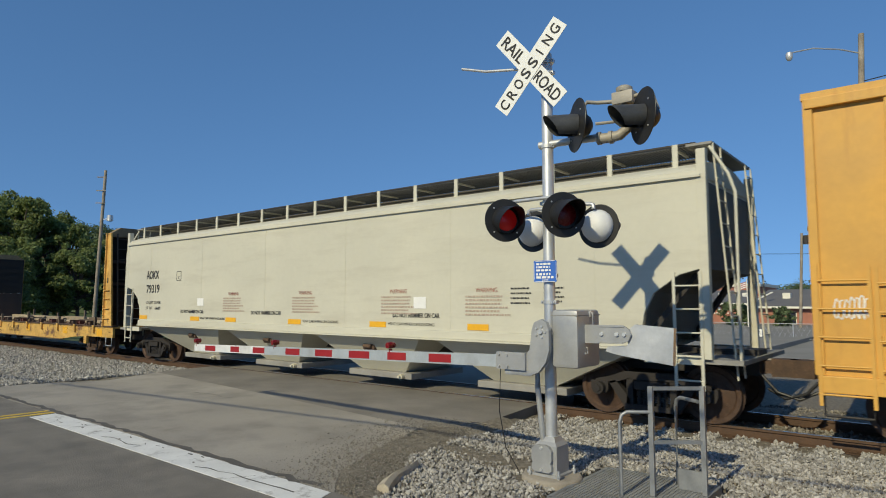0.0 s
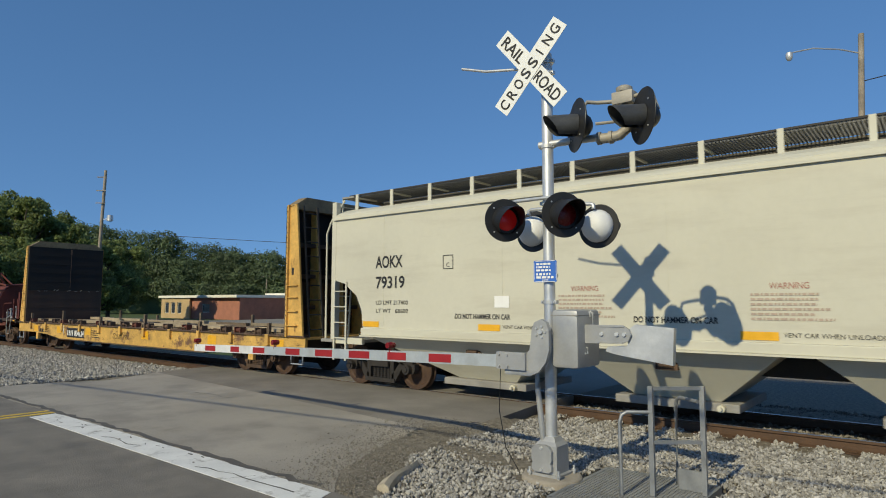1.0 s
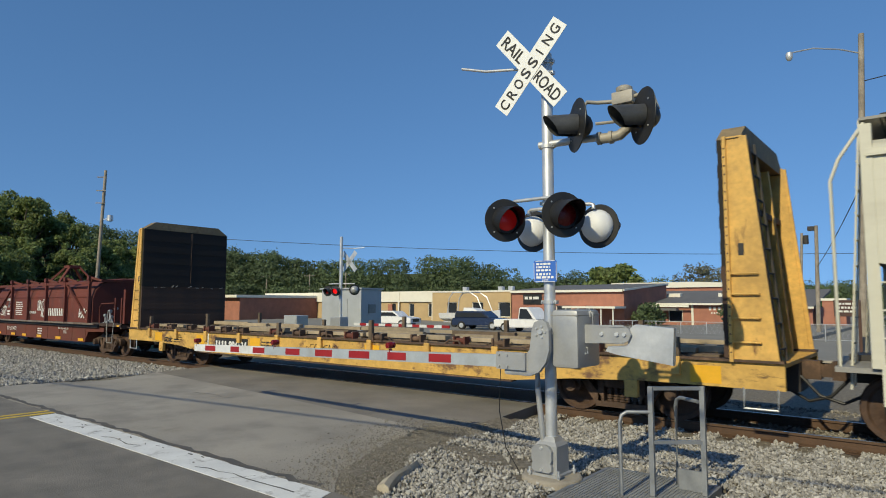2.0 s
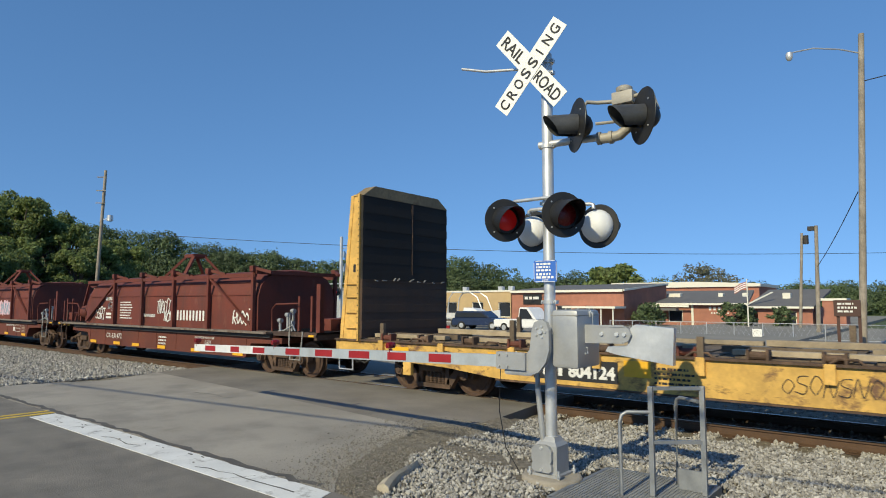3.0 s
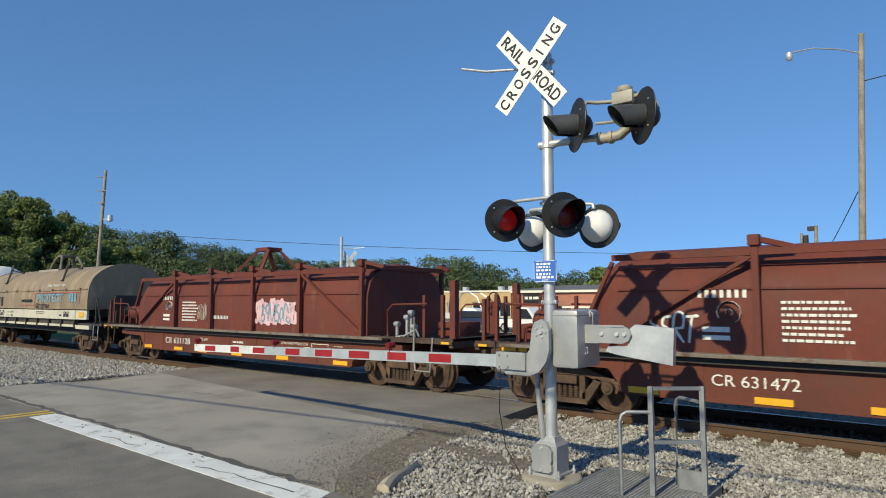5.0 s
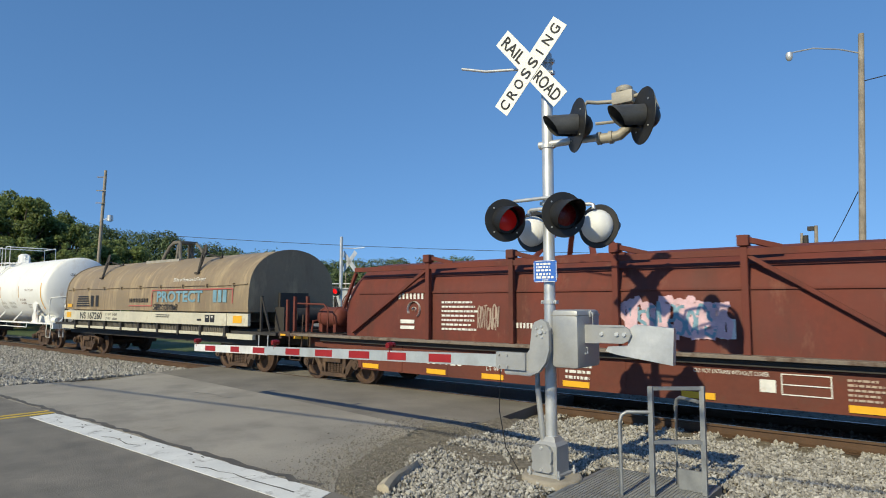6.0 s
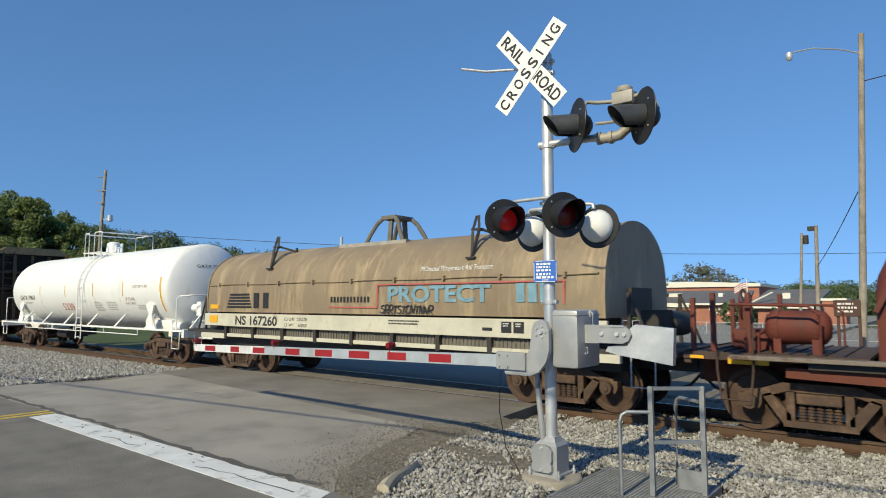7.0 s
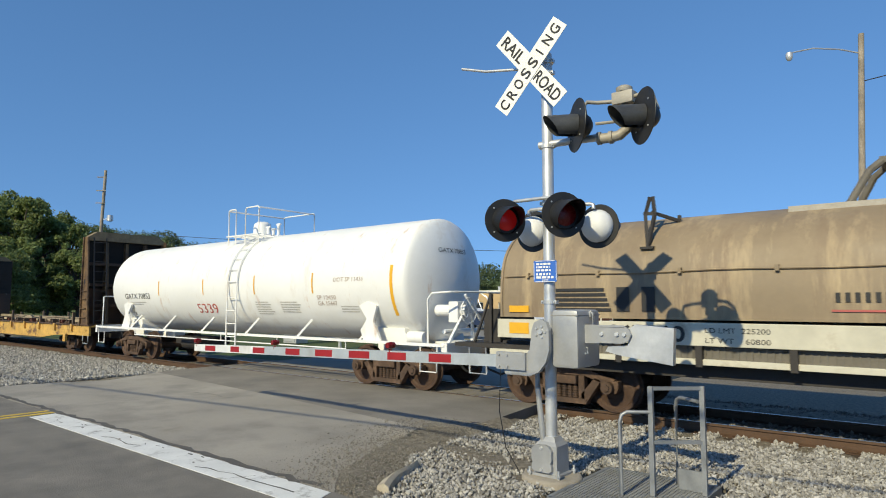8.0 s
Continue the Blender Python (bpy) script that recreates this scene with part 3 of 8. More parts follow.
def track():
    prof = [(-0.07, -0.172), (0.07, -0.172), (0.07, -0.16), (0.012, -0.14), (0.012, -0.045), (0.036, -0.035), (0.036, -0.003), (0.028, 0.0), (-0.028, 0.0), (-0.036, -0.003), (-0.036, -0.035), (-0.012, -0.045), (-0.012, -0.14), (-0.07, -0.16)]
    for side, y in (("near", TRACK_Y - 0.753), ("far", TRACK_Y + 0.753)):
        bm = bmesh.new()
        prism(bm, [(y + a, b) for a, b in prof], -160, 60)
        rail = single("rail", bm, M_RAIL, "rust-brown steel rail on ties", "rail", kind="structure")
        bm = bmesh.new()
        box(bm, -160, 60, y - 0.024, y + 0.024, 0.0005, 0.0022)
        part("rail_head", bm, M_RAILTOP, rail, "bright worn running surface")
    bm = bmesh.new()
    box(bm, -0.11, 0.11, TRACK_Y - 1.3, TRACK_Y + 1.3, -0.34, -0.173, bevel=0.012)
    first = single("railway_tie", bm, M_TIE, "dark weathered timber tie in ballast", "tie", "railway ties", kind="structure")
    plate = bmesh.new()
    for s in (-1, 1):
        box(plate, -0.09, 0.09, TRACK_Y + s * 0.753 - 0.16, TRACK_Y + s * 0.753 + 0.16, -0.176, -0.166)
        for dx in (-0.06, 0.06):
            for dy in (-0.11, 0.11):
                rod(plate, (dx, TRACK_Y + s * 0.753 + dy, -0.17), (dx, TRACK_Y + s * 0.753 + dy, -0.14), 0.014, 6)
    part("tie_plate", plate, M_RAIL, first)
    xs = [k * 0.54 for k in range(-11, 30)] + [-17.6 - k * 0.54 for k in range(60)]
    first.matrix_basis = pose(xs[0], 0, 0)
    for x in xs[1:]:
        copy_thing(first, pose(x, random.Random(int(x * 100)).uniform(-0.04, 0.04), 0, 0, 0, random.Random(int(x * 77)).uniform(-1, 1)))


ground()
beds()
gravel()
track()

# ---- the crossing signal ----
MX, MY = -3.52, 6.36


def facing(p, d):
    """A pose at p whose z axis points along d and whose y axis stays up."""
    z = Vector(d).normalized()
    x = Vector((0, 0, 1)).cross(z).normalized()
    y = z.cross(x)
    m = Matrix((x, y, z)).transposed().to_4x4()
    return Matrix.Translation(p) @ m


def flasher(parent, p, d, disc, lens_material, back_material, hood=0.3, name="lamp", k_lens=1.0, low=0.3, visor=None):
    m = facing(p, d)
    bm = bmesh.new()
    lathe(bm, [(0.12, -0.006), (disc, -0.006), (disc + 0.004, 0.0), (disc, 0.006), (0.12, 0.006)], m, 40)
    lamp = part(name, bm, M_BLACK, parent, "round black background disc of a signal lamp", True)
    bm = bmesh.new()
    lathe(bm, [(r * k_lens, z) for r, z in ((0.155, 0.0), (0.165, 0.02), (0.16, 0.04), (0.13, 0.04))], m, 32)
    part("bezel", bm, M_BLACK, lamp, "", True)
    bm = bmesh.new()
    lathe(bm, [(r * k_lens, z) for r, z in ((0.145, 0.012), (0.14, 0.035), (0.11, 0.052), (0.06, 0.062), (0.002, 0.066))], m, 28)
    part("lens", bm, lens_material, lamp, "red glass lens", True)
    bm = bmesh.new()
    lathe(bm, [(r * min(1.0, k_lens * 1.06), z) for r, z in ((0.185, -0.004), (0.19, -0.03), (0.175, -0.085), (0.13, -0.14), (0.07, -0.172), (0.002, -0.18))], m, 32)
    part("housing", bm, back_material, lamp, "domed metal lamp housing", True)
    bm = bmesh.new()
    n = 26
    inner, outer = [], []
    for k in range(n + 1):
        a = radians(-65) + radians(310) * k / n
        c = math.sin(a)
        ln = hood * (low + (1 - low) * max(0, 0.5 + 0.5 * c))
        for r, rows in ((0.17 * k_lens, outer), (0.165 * k_lens, inner)):
            q = [m @ Vector((r * math.cos(a), r * math.sin(a), 0.01)), m @ Vector((r * 0.86 * math.cos(a), r * 0.86 * math.sin(a) - 0.03, ln))]
            rows.append([bm.verts.new(v) for v in q])
    for k in range(n):
        for rows in (outer, inner):
            bm.faces.new((rows[k][0], rows[k + 1][0], rows[k + 1][1], rows[k][1]))
        bm.faces.new((outer[k][1], outer[k + 1][1], inner[k + 1][1], inner[k][1]))
    part("hood", bm, visor or M_VISOR, lamp, "long weathered black sheet-metal visor", True)
    for k in range(4):
        a = radians(45 + 90 * k)
        bm = bmesh.new()
        rod(bm, m @ Vector((0.2 * math.cos(a), 0.2 * math.sin(a), 0.004)), m @ Vector((0.2 * math.cos(a), 0.2 * math.sin(a), 0.014)), 0.009, 8)
        part("bolt", bm, M_ALU, lamp)
    return lamp


def clamp(parent, z, r=0.075, h=0.05):
    bm = bmesh.new()
    lathe(bm, [(r, 0), (r + 0.012, 0.005), (r + 0.012, h - 0.005), (r, h)], Matrix.Translation((MX, MY, z)), 24)
    for s in (-1, 1):
        box(bm, MX + s * (r + 0.012) - 0.02, MX + s * (r + 0.012) + 0.02, MY - 0.03, MY + 0.03, z + 0.005, z + h - 0.005)
        rod(bm, (MX + s * (r + 0.015), MY - 0.05, z + h / 2), (MX + s * (r + 0.015), MY + 0.05, z + h / 2), 0.008, 8)
    return part("clamp", bm, M_ALU, parent, "galvanised pipe clamp")


def crossing_signal():
    sig = thing("crossing_signal", Matrix(), "aluminium railroad crossing signal mast with flashers on gravel", "crossing signal")
    bm = bmesh.new()
    lathe(bm, [(0.066, 0.1), (0.066, 4.84), (0.06, 4.87), (0.02, 4.885), (0.002, 4.887)], Matrix.Translation((MX, MY, 0)), 28)
    mast = part("mast", bm, M_ALU, sig, "brushed aluminium pipe mast", True)
    for z in (4.6, 4.74, 3.72, 2.98, 3.05, 2.2, 1.9):
        clamp(mast, z, 0.066)
    # base casting with a bolted cover
    bm = bmesh.new()
    loft(bm, [[(MX + sx * w, MY + sy * w, z) for sx, sy in ((-1, -1), (1, -1), (1, 1), (-1, 1))] for w, z in ((0.165, 0.0), (0.165, 0.025), (0.14, 0.035), (0.135, 0.33), (0.1, 0.37), (0.075, 0.42))])
    base = part("base_casting", bm, M_ALUPAINT, sig, "grey cast junction base")
    bm = bmesh.new()
    prism(bm, [(-0.125, 0.06), (-0.09, 0.03), (0.09, 0.03), (0.125, 0.06), (0.125, 0.1), (0.11, 0.13), (0.125, 0.17), (0.125, 0.26), (0.09, 0.31), (0.05, 0.325), (-0.05, 0.325), (-0.09, 0.31), (-0.125, 0.26), (-0.125, 0.17), (-0.11, 0.13), (-0.125, 0.1)], -0.185, -0.14, "y")
    cover = part("cover", bm, M_ALUPAINT, base, "bolted cast cover plate")
    cover.matrix_basis = pose(MX - 0.03, MY, 0.02)
    for bx, bz in ((0, 0.06), (0, 0.29)):
        bm = bmesh.new()
        rod(bm, (MX - 0.03 + bx, MY - 0.2, bz + 0.02), (MX - 0.03 + bx, MY - 0.18, bz + 0.02), 0.018, 6)
        part("bolt", bm, M_ALU, base)
    for sx, sy in ((-1, -1), (1, -1), (1, 1), (-1, 1)):
        bm = bmesh.new()
        rod(bm, (MX + sx * 0.18, MY + sy * 0.18, 0.0), (MX + sx * 0.18, MY + sy * 0.18, 0.09), 0.014, 8)
        rod(bm, (MX + sx * 0.18, MY + sy * 0.18, 0.025), (MX + sx * 0.18, MY + sy * 0.18, 0.05), 0.028, 6)
        part("anchor_bolt", bm, M_ALU, base)
    # conduit beside the mast
    bm = bmesh.new()
    tube(bm, [(MX - 0.13, MY - 0.07, 1.2), (MX - 0.13, MY - 0.07, 0.95), (MX - 0.09, MY - 0.07, 0.6), (MX - 0.06, MY - 0.07, 0.3)], 0.032, 12)
    part("conduit", bm, M_ALUPAINT, sig, "grey cable conduit", True)
    # crossbuck
    buck = new("crossbuck")
    buck.parent = sig
    buck.matrix_basis = Matrix.Translation((MX - 0.13, MY - 0.16, 4.69)) @ pose(0, 0, 0, 90, 0, 0) @ pose(0, 0, 0, 0, 0, -2.0)
    for ang, off, text, gap in ((-48, 0.0, "RAIL ROAD", 1), (50, 0.008, "CROSSING", 0)):
        bm = bmesh.new()
        box(bm, -0.61, 0.61, -0.114, 0.114, -0.003 + off, 0.003 + off)
        blade = part("blade", bm, M_SIGNWHITE, buck, "white reflective crossbuck blade")
        blade.matrix_basis = pose(0, 0, 0, 0, 0, ang)
        if gap:
            words("RAIL", 0.195, M_SIGNBLACK, blade, pose(-0.565, -0.068, 0.005 + off), width=0.41, bold=0.003)
            words("ROAD", 0.195, M_SIGNBLACK, blade, pose(0.125, -0.068, 0.005 + off), width=0.45, bold=0.003)
        else:
            for k, ch in enumerate("CROSSING"):
                words(ch, 0.19, M_SIGNBLACK, blade, pose(-0.58 + k * 0.147 + (0.03 if ch == "I" else 0), -0.067, 0.005 + off), width=0.028 if ch == "I" else 0.107, bold=0.003)
    bm = bmesh.new()
    box(bm, MX - 0.16, MX + 0.02, MY - 0.15, MY - 0.05, 4.66, 4.72)
    rod(bm, (MX - 0.13, MY - 0.15, 4.69), (MX - 0.13, MY - 0.17, 4.69), 0.02, 8)
    part("sign_bracket", bm, M_ALU, sig)
    # bell arm
    bm = bmesh.new()
    tube(bm, [(MX - 0.02, MY, 4.66), (-3.93, 6.36, 4.78), (-4.37, 6.33, 4.85), (-4.73, 6.30, 4.96)], 0.017, 10)
    part("arm_tube", bm, M_ALU, sig, "thin bent metal tube", True)
    # front and rear flasher pairs
    for p, d, lens, back in (((-3.95, 6.1, 2.88), (0.8, -0.6, 0.0), M_LIT, M_LAMPBACK), ((-3.19, 6.1, 2.88), (0.77, -0.64, 0.0), M_LENS, M_LAMPBACK),
                             ((-3.87, 6.62, 2.79), (0.05, 1, -0.02), M_LENS, M_LAMPBACK), ((-3.02, 6.62, 2.79), (0.05, 1, -0.02), M_LENS, M_LAMPBACK)):
        # blacker visors here: the hoods' inner shade is put into the colour
        flasher(sig, p, d, 0.25, lens, back, hood=0.4, k_lens=0.98, low=0.12, visor=M_BLACK)
    for y, zz in ((6.25, 3.12), (6.5, 3.04)):
        bm = bmesh.new()
        x0, x1 = (-3.95, -3.19) if y < 6.4 else (-3.87, -3.02)
        tube(bm, [(x0, y, zz - 0.06), (x0 + 0.005, y, zz - 0.015), (x0 + 0.04, y, zz), (x1 - 0.04, y, zz), (x1 - 0.005, y, zz - 0.015), (x1, y, zz - 0.06)], 0.022, 12)
        part("crossarm", bm, M_ALU, sig, "galvanised lamp crossarm pipe", True)
    # side-facing pair on its own arm
    n = (-0.7, -0.71, 0.04)
    flasher(sig, (-3.075, 6.22, 3.89), n, 0.3, M_LENS, M_BLACK, 0.38, k_lens=0.74, low=0.55)
    flasher(sig, (-2.35, 6.3, 3.88), n, 0.3, M_LENS, M_BLACK, 0.38, k_lens=0.74, low=0.55)
    bm = bmesh.new()
    tube(bm, [(MX - 0.1, MY - 0.02, 3.77), (MX + 0.1, MY, 3.77), (-2.86, 6.44, 3.77)], 0.042, 14)
    part("side_arm", bm, M_ALU, sig, "galvanised side arm pipe", True)
    bm = bmesh.new()
    tube(bm, [(-2.9, 6.43, 3.75), (-2.78, 6.45, 3.75), (-2.68, 6.47, 3.765), (-2.61, 6.48, 3.82), (-2.585, 6.48, 3.91), (-2.6, 6.48, 4.1)], 0.058, 16)
    for p, q in (((-2.92, 6.425, 3.755), (-2.88, 6.43, 3.755)), ((-2.79, 6.445, 3.75), (-2.75, 6.45, 3.752)), ((-2.62, 6.48, 3.97), (-2.62, 6.48, 4.02))):
        rod(bm, p, q, 0.072, 16)
    part("elbow", bm, M_TANPIPE, sig, "tan weathered pipe elbow", True)
    bm = bmesh.new()
    box(bm, -2.74, -2.5, 6.4, 6.56, 4.1, 4.24, bevel=0.015)
    lathe(bm, [(0.085, 4.24), (0.09, 4.25), (0.09, 4.29), (0.06, 4.31), (0.002, 4.31)], Matrix.Translation((-2.62, 6.48, 0)), 20)
    part("junction_box", bm, M_TANPIPE, sig, "tan weathered junction box", True)
    bm = bmesh.new()
    tube(bm, [(-2.7, 6.46, 4.15), (-2.9, 6.4, 4.16), (-3.0, 6.34, 4.17), (-3.02, 6.3, 4.12), (-2.98, 6.27, 3.95)], 0.022, 10)
    rod(bm, (-2.9, 6.33, 3.9), (-2.6, 6.48, 3.92), 0.018, 8)
    tube(bm, [(-2.55, 6.48, 4.17), (-2.36, 6.44, 4.17), (-2.28, 6.4, 4.12), (-2.22, 6.38, 3.95)], 0.024, 10)
    part("pipe_bracket", bm, M_TANPIPE, sig, "", True)
    # blue notice
    bm = bmesh.new()
    prism(bm, [(sx * (0.145 - 0.025 + 0.025 * math.cos(a)), sz * (0.125 - 0.025 + 0.025 * math.sin(a))) for sx, sz, q in ((1, 1, 0), (-1, 1, 1), (-1, -1, 0), (1, -1, 1)) for a in [radians(90 * (j / 4 if not q else 1 - j / 4)) for j in range(5)]], -0.004, 0.004, "y")
    plate = part("notice_plate", bm, M_BLUE, sig, "small blue emergency notice plate")
    plate.matrix_basis = pose(MX, MY - 0.095, 2.275, 0, 0, 4)
    for x0, x1, z0, z1 in ((-0.12, 0.12, 0.115, 0.121), (-0.12, 0.12, -0.121, -0.115), (-0.141, -0.135, -0.1, 0.1), (0.135, 0.141, -0.1, 0.1)):
        bm = bmesh.new()
        box(bm, x0, x1, -0.007, -0.0045, z0, z1)
        part("border", bm, M_SIGNWHITE, plate)
    text_bars(M_SIGNWHITE, plate, on_side(-0.11, -0.0055, 0.095), 3, 0.22, 0.022, 0.014, 3)
    text_bars(M_SIGNWHITE, plate, on_side(-0.11, -0.0055, -0.02), 2, 0.22, 0.026, 0.01, 4)
    text_bars(M_SIGNWHITE, plate, on_side(-0.04, -0.0055, -0.095), 1, 0.09, 0.01, 0.01, 5)
    # gate mechanism
    bm = bmesh.new()
    box(bm, -3.36, -3.045, 6.1, 6.66, 1.21, 1.84, bevel=0.045)
    gate = part("gate_mechanism", bm, M_ALUPAINT, sig, "grey cast gate mechanism box", True)
    bm = bmesh.new()
    box(bm, -3.364, -3.041, 6.096, 6.664, 1.775, 1.785)
    part("lid_seam", bm, M_GREY, gate)
    bm = bmesh.new()
    tube(bm, [(-3.05, 6.42, 1.82), (-3.02, 6.42, 1.8), (-3.02, 6.42, 1.6), (-3.05, 6.42, 1.58)], 0.01, 6)
    box(bm, -3.05, -3.03, 6.38, 6.46, 1.76, 1.82)
    box(bm, -3.05, -3.03, 6.39, 6.45, 1.55, 1.6)
    part("latch", bm, M_ALU, gate)
    bm = bmesh.new()
    tube(bm, [(-3.05, 6.3, 1.37), (-3.03, 6.3, 1.37), (-3.03, 6.3, 1.43), (-3.05, 6.3, 1.43)], 0.008, 6)
    box(bm, -3.05, -3.035, 6.26, 6.34, 1.36, 1.375)
    part("latch", bm, M_ALU, gate)
    bm = bmesh.new()
    prism(bm, [(0.1, 0.02), (0.07, 0.1), (0.0, 0.135), (-0.08, 0.1), (-0.11, 0.02), (-0.14, -0.2), (-0.2, -0.27), (-0.45, -0.28), (-0.47, -0.3), (-0.47, -0.47), (-0.45, -0.49), (-0.14, -0.49), (-0.03, -0.44), (0.06, -0.33), (0.1, -0.2)], -0.03, 0.03, "y")
    crank = part("arm_crank", bm, M_ALUPAINT, gate, "grey cast gate arm crank")
    crank.matrix_basis = pose(-3.44, 6.03, 1.6)
    for a in range(5):
        bm = bmesh.new()
        rod(bm, (-3.44 + 0.06 * math.cos(a * 1.256), 6.0, 1.6 + 0.06 * math.sin(a * 1.256)), (-3.44 + 0.06 * math.cos(a * 1.256), 5.985, 1.6 + 0.06 * math.sin(a * 1.256)), 0.013, 6)
        part("bolt", bm, M_ALU, gate)
    bm = bmesh.new()
    rod(bm, (-3.44, 6.0, 1.6), (-3.44, 5.98, 1.6), 0.028, 14)
    rod(bm, (-3.44, 6.16, 1.6), (-3.44, 6.05, 1.6), 0.06, 16)
    part("shaft", bm, M_ALU, gate)
    # counterweight arm
    bm = bmesh.new()
    prism(bm, [(-3.06, 1.48), (-3.06, 1.68), (-2.62, 1.68), (-2.55, 1.64), (-2.53, 1.58), (-2.56, 1.52), (-2.62, 1.49)], 6.27, 6.3, "y")
    box(bm, -2.9, -2.6, 6.262, 6.27, 1.66, 1.68)
    box(bm, -2.9, -2.62, 6.262, 6.27, 1.49, 1.505)
    rod(bm, (-3.06, 6.36, 1.58), (-2.94, 6.36, 1.58), 0.05, 14)
    part("counterweight_arm", bm, M_ALUPAINT, gate, "slotted grey counterweight arm")
    for bx in (-2.68, -2.6, -2.85):
        bm = bmesh.new()
        rod(bm, (bx, 6.25, 1.585), (bx, 6.27, 1.585), 0.022, 6)
        part("bolt", bm, M_ALU, gate)
    bm = bmesh.new()
    prism(bm, [(-2.83, 1.4), (-2.7, 1.37), (-2.12, 1.29), (-2.1, 1.66), (-2.5, 1.69), (-2.56, 1.64), (-2.58, 1.47), (-2.8, 1.45)], 6.31, 6.39, "y")
    part("counterweight", bm, M_ALU, gate, "flat galvanised counterweight plate")
    # striped arm, tapered, thin boards
    arm = new("gate_arm")
    arm.parent = sig
    arm.matrix_basis = pose(-3.93, 6.05, 0, 0, 0, -4.13)
    x_tip, x_root = -7.64, 0.0
    def hgt(x):
        k = (x - x_tip) / (x_root - x_tip)
        return 1.033 + 0.222 * k, 0.066 + 0.0046 * k
    edges = [-7.64, -7.19, -6.79, -6.22, -5.92, -5.45, -5.08, -4.44, -4.05, -3.63, -3.21, -2.81, -2.36, -1.98, -1.62, -1.2, -0.82, 0.0]
    for k, (a, b) in enumerate(zip(edges, edges[1:])):
        bm = bmesh.new()
        (za, ha), (zb, hb) = hgt(a), hgt(b)
        prism(bm, [(a, za - ha), (b, zb - hb), (b, zb + hb), (a, za + ha)], -0.022, 0.022, "y")
        red = k % 2 == 1
        part("board", bm, M_GATEWHITE if b < -5.0 else M_GATEGREY, arm, "white reflective board" if b < -5.0 else "dull grey-white board")
        if red:
            bm = bmesh.new()
            prism(bm, [(a, za - ha * 0.72), (b, zb - hb * 0.72), (b, zb + hb * 0.72), (a, za + ha * 0.72)], -0.026, 0.026, "y")
            part("stripe", bm, M_GATERED, arm, "red reflective stripe")
    bm = bmesh.new()
    box(bm, -4.0, -3.62, 5.965, 6.035, 1.17, 1.36)
    for bx in (-3.96, -3.85):
        for bz in (1.2, 1.33):
            rod(bm, (bx, 5.95, bz), (bx, 5.965, bz), 0.014, 6)
    part("arm_bracket", bm, M_ALUPAINT, sig, "bolted arm bracket")
    for lx, lz in ((-4.79, 1.205), (-1.945, 1.29), (-7.56, 1.12)):
        bm = bmesh.new()
        rod(bm, (lx, 0, lz - 0.06), (lx, 0, lz + 0.0), 0.025, 10)
        for s in (-1, 1):
            rod(bm, (lx, 0, lz + 0.05), (lx, s * 0.06, lz + 0.05), 0.048, 14, 0.04)
        part("arm_light", bm, M_LENS, arm, "small red gate-arm light", True)
    bm = bmesh.new()
    tube(bm, [(-3.95, 5.98, 1.2), (-3.97, 5.98, 0.7), (-3.9, 6.0, 0.3), (-3.8, 6.1, 0.05)], 0.006, 6)
    part("lead_wire", bm, M_WIRE, sig, "", True)
    # foundation and service platform
    bm = bmesh.new()
    lathe(bm, [(0.34, -0.4), (0.34, -0.03), (0.325, -0.008), (0.3, 0.0), (0.002, 0.0)], Matrix.Translation((MX, MY, 0)), 40)
    single("foundation", bm, M_CONCRETE, "stained round concrete signal foundation in gravel", "foundation", kind="structure", smooth=True)
    plat = thing("service_platform", Matrix(), "galvanised steel grating platform with pipe handrails", "platform")
    px0, px1, py0, py1, pz = -3.2, -1.95, 5.7, 7.15, -0.03
    bm = bmesh.new()
    for x in (px0, px1):
        box(bm, x - 0.02, x + 0.02, py0, py1, pz - 0.08, pz)
    for y in (py0, py1):
        box(bm, px0, px1, y - 0.02, y + 0.02, pz - 0.08, pz)
    part("platform_frame", bm, M_GRATE, plat)
    bm = bmesh.new()
    for k in range(31):
        x = px0 + 0.03 + (px1 - px0 - 0.06) * k / 30
        box(bm, x - 0.004, x + 0.004, py0, py1, pz - 0.03, pz)
    for k in range(40):
        y = py0 + 0.03 + (py1 - py0 - 0.06) * k / 39
        box(bm, px0, px1, y - 0.004, y + 0.004, pz - 0.02, pz - 0.002)
    tagged(part("grating", bm, M_GRATE, plat, "open steel grating"), kind="stuff")
    for x, y in ((px0, py0), (px1, py0), (px0, py1), (px1, py1)):
        bm = bmesh.new()
        box(bm, x - 0.03, x + 0.03, y - 0.03, y + 0.03, -0.3, pz - 0.08)
        part("leg", bm, M_GRATE, plat)
    post = [(-2.38, 6.38), (-1.97, 6.72)]
    for x, y in post:
        bm = bmesh.new()
        box(bm, x - 0.025, x + 0.025, y - 0.025, y + 0.025, pz, 1.06, bevel=0.004)
        part("post", bm, M_GRATE, plat, "square galvanised post")
    for z in (1.04, 0.5):
        bm = bmesh.new()
        bar(bm, (*post[0], z), (*post[1], z), 0.035, 0.035)
        part("rail_bar", bm, M_GRATE, plat)
    for x, y, dx, dy, z in ((-2.64, 6.2, 0.26, 0.18, 0.8), (-2.32, 6.95, 0.3, -0.22, 0.9)):
        bm = bmesh.new()
        tube(bm, [(x, y, pz), (x, y, z - 0.1), (x + dx * 0.06, y + dy * 0.06, z - 0.03), (x + dx * 0.22, y + dy * 0.22, z), (x + dx, y + dy, z)], 0.02, 10)
        part("grab_rail", bm, M_GRATE, plat, "bent galvanised grab rail", True)
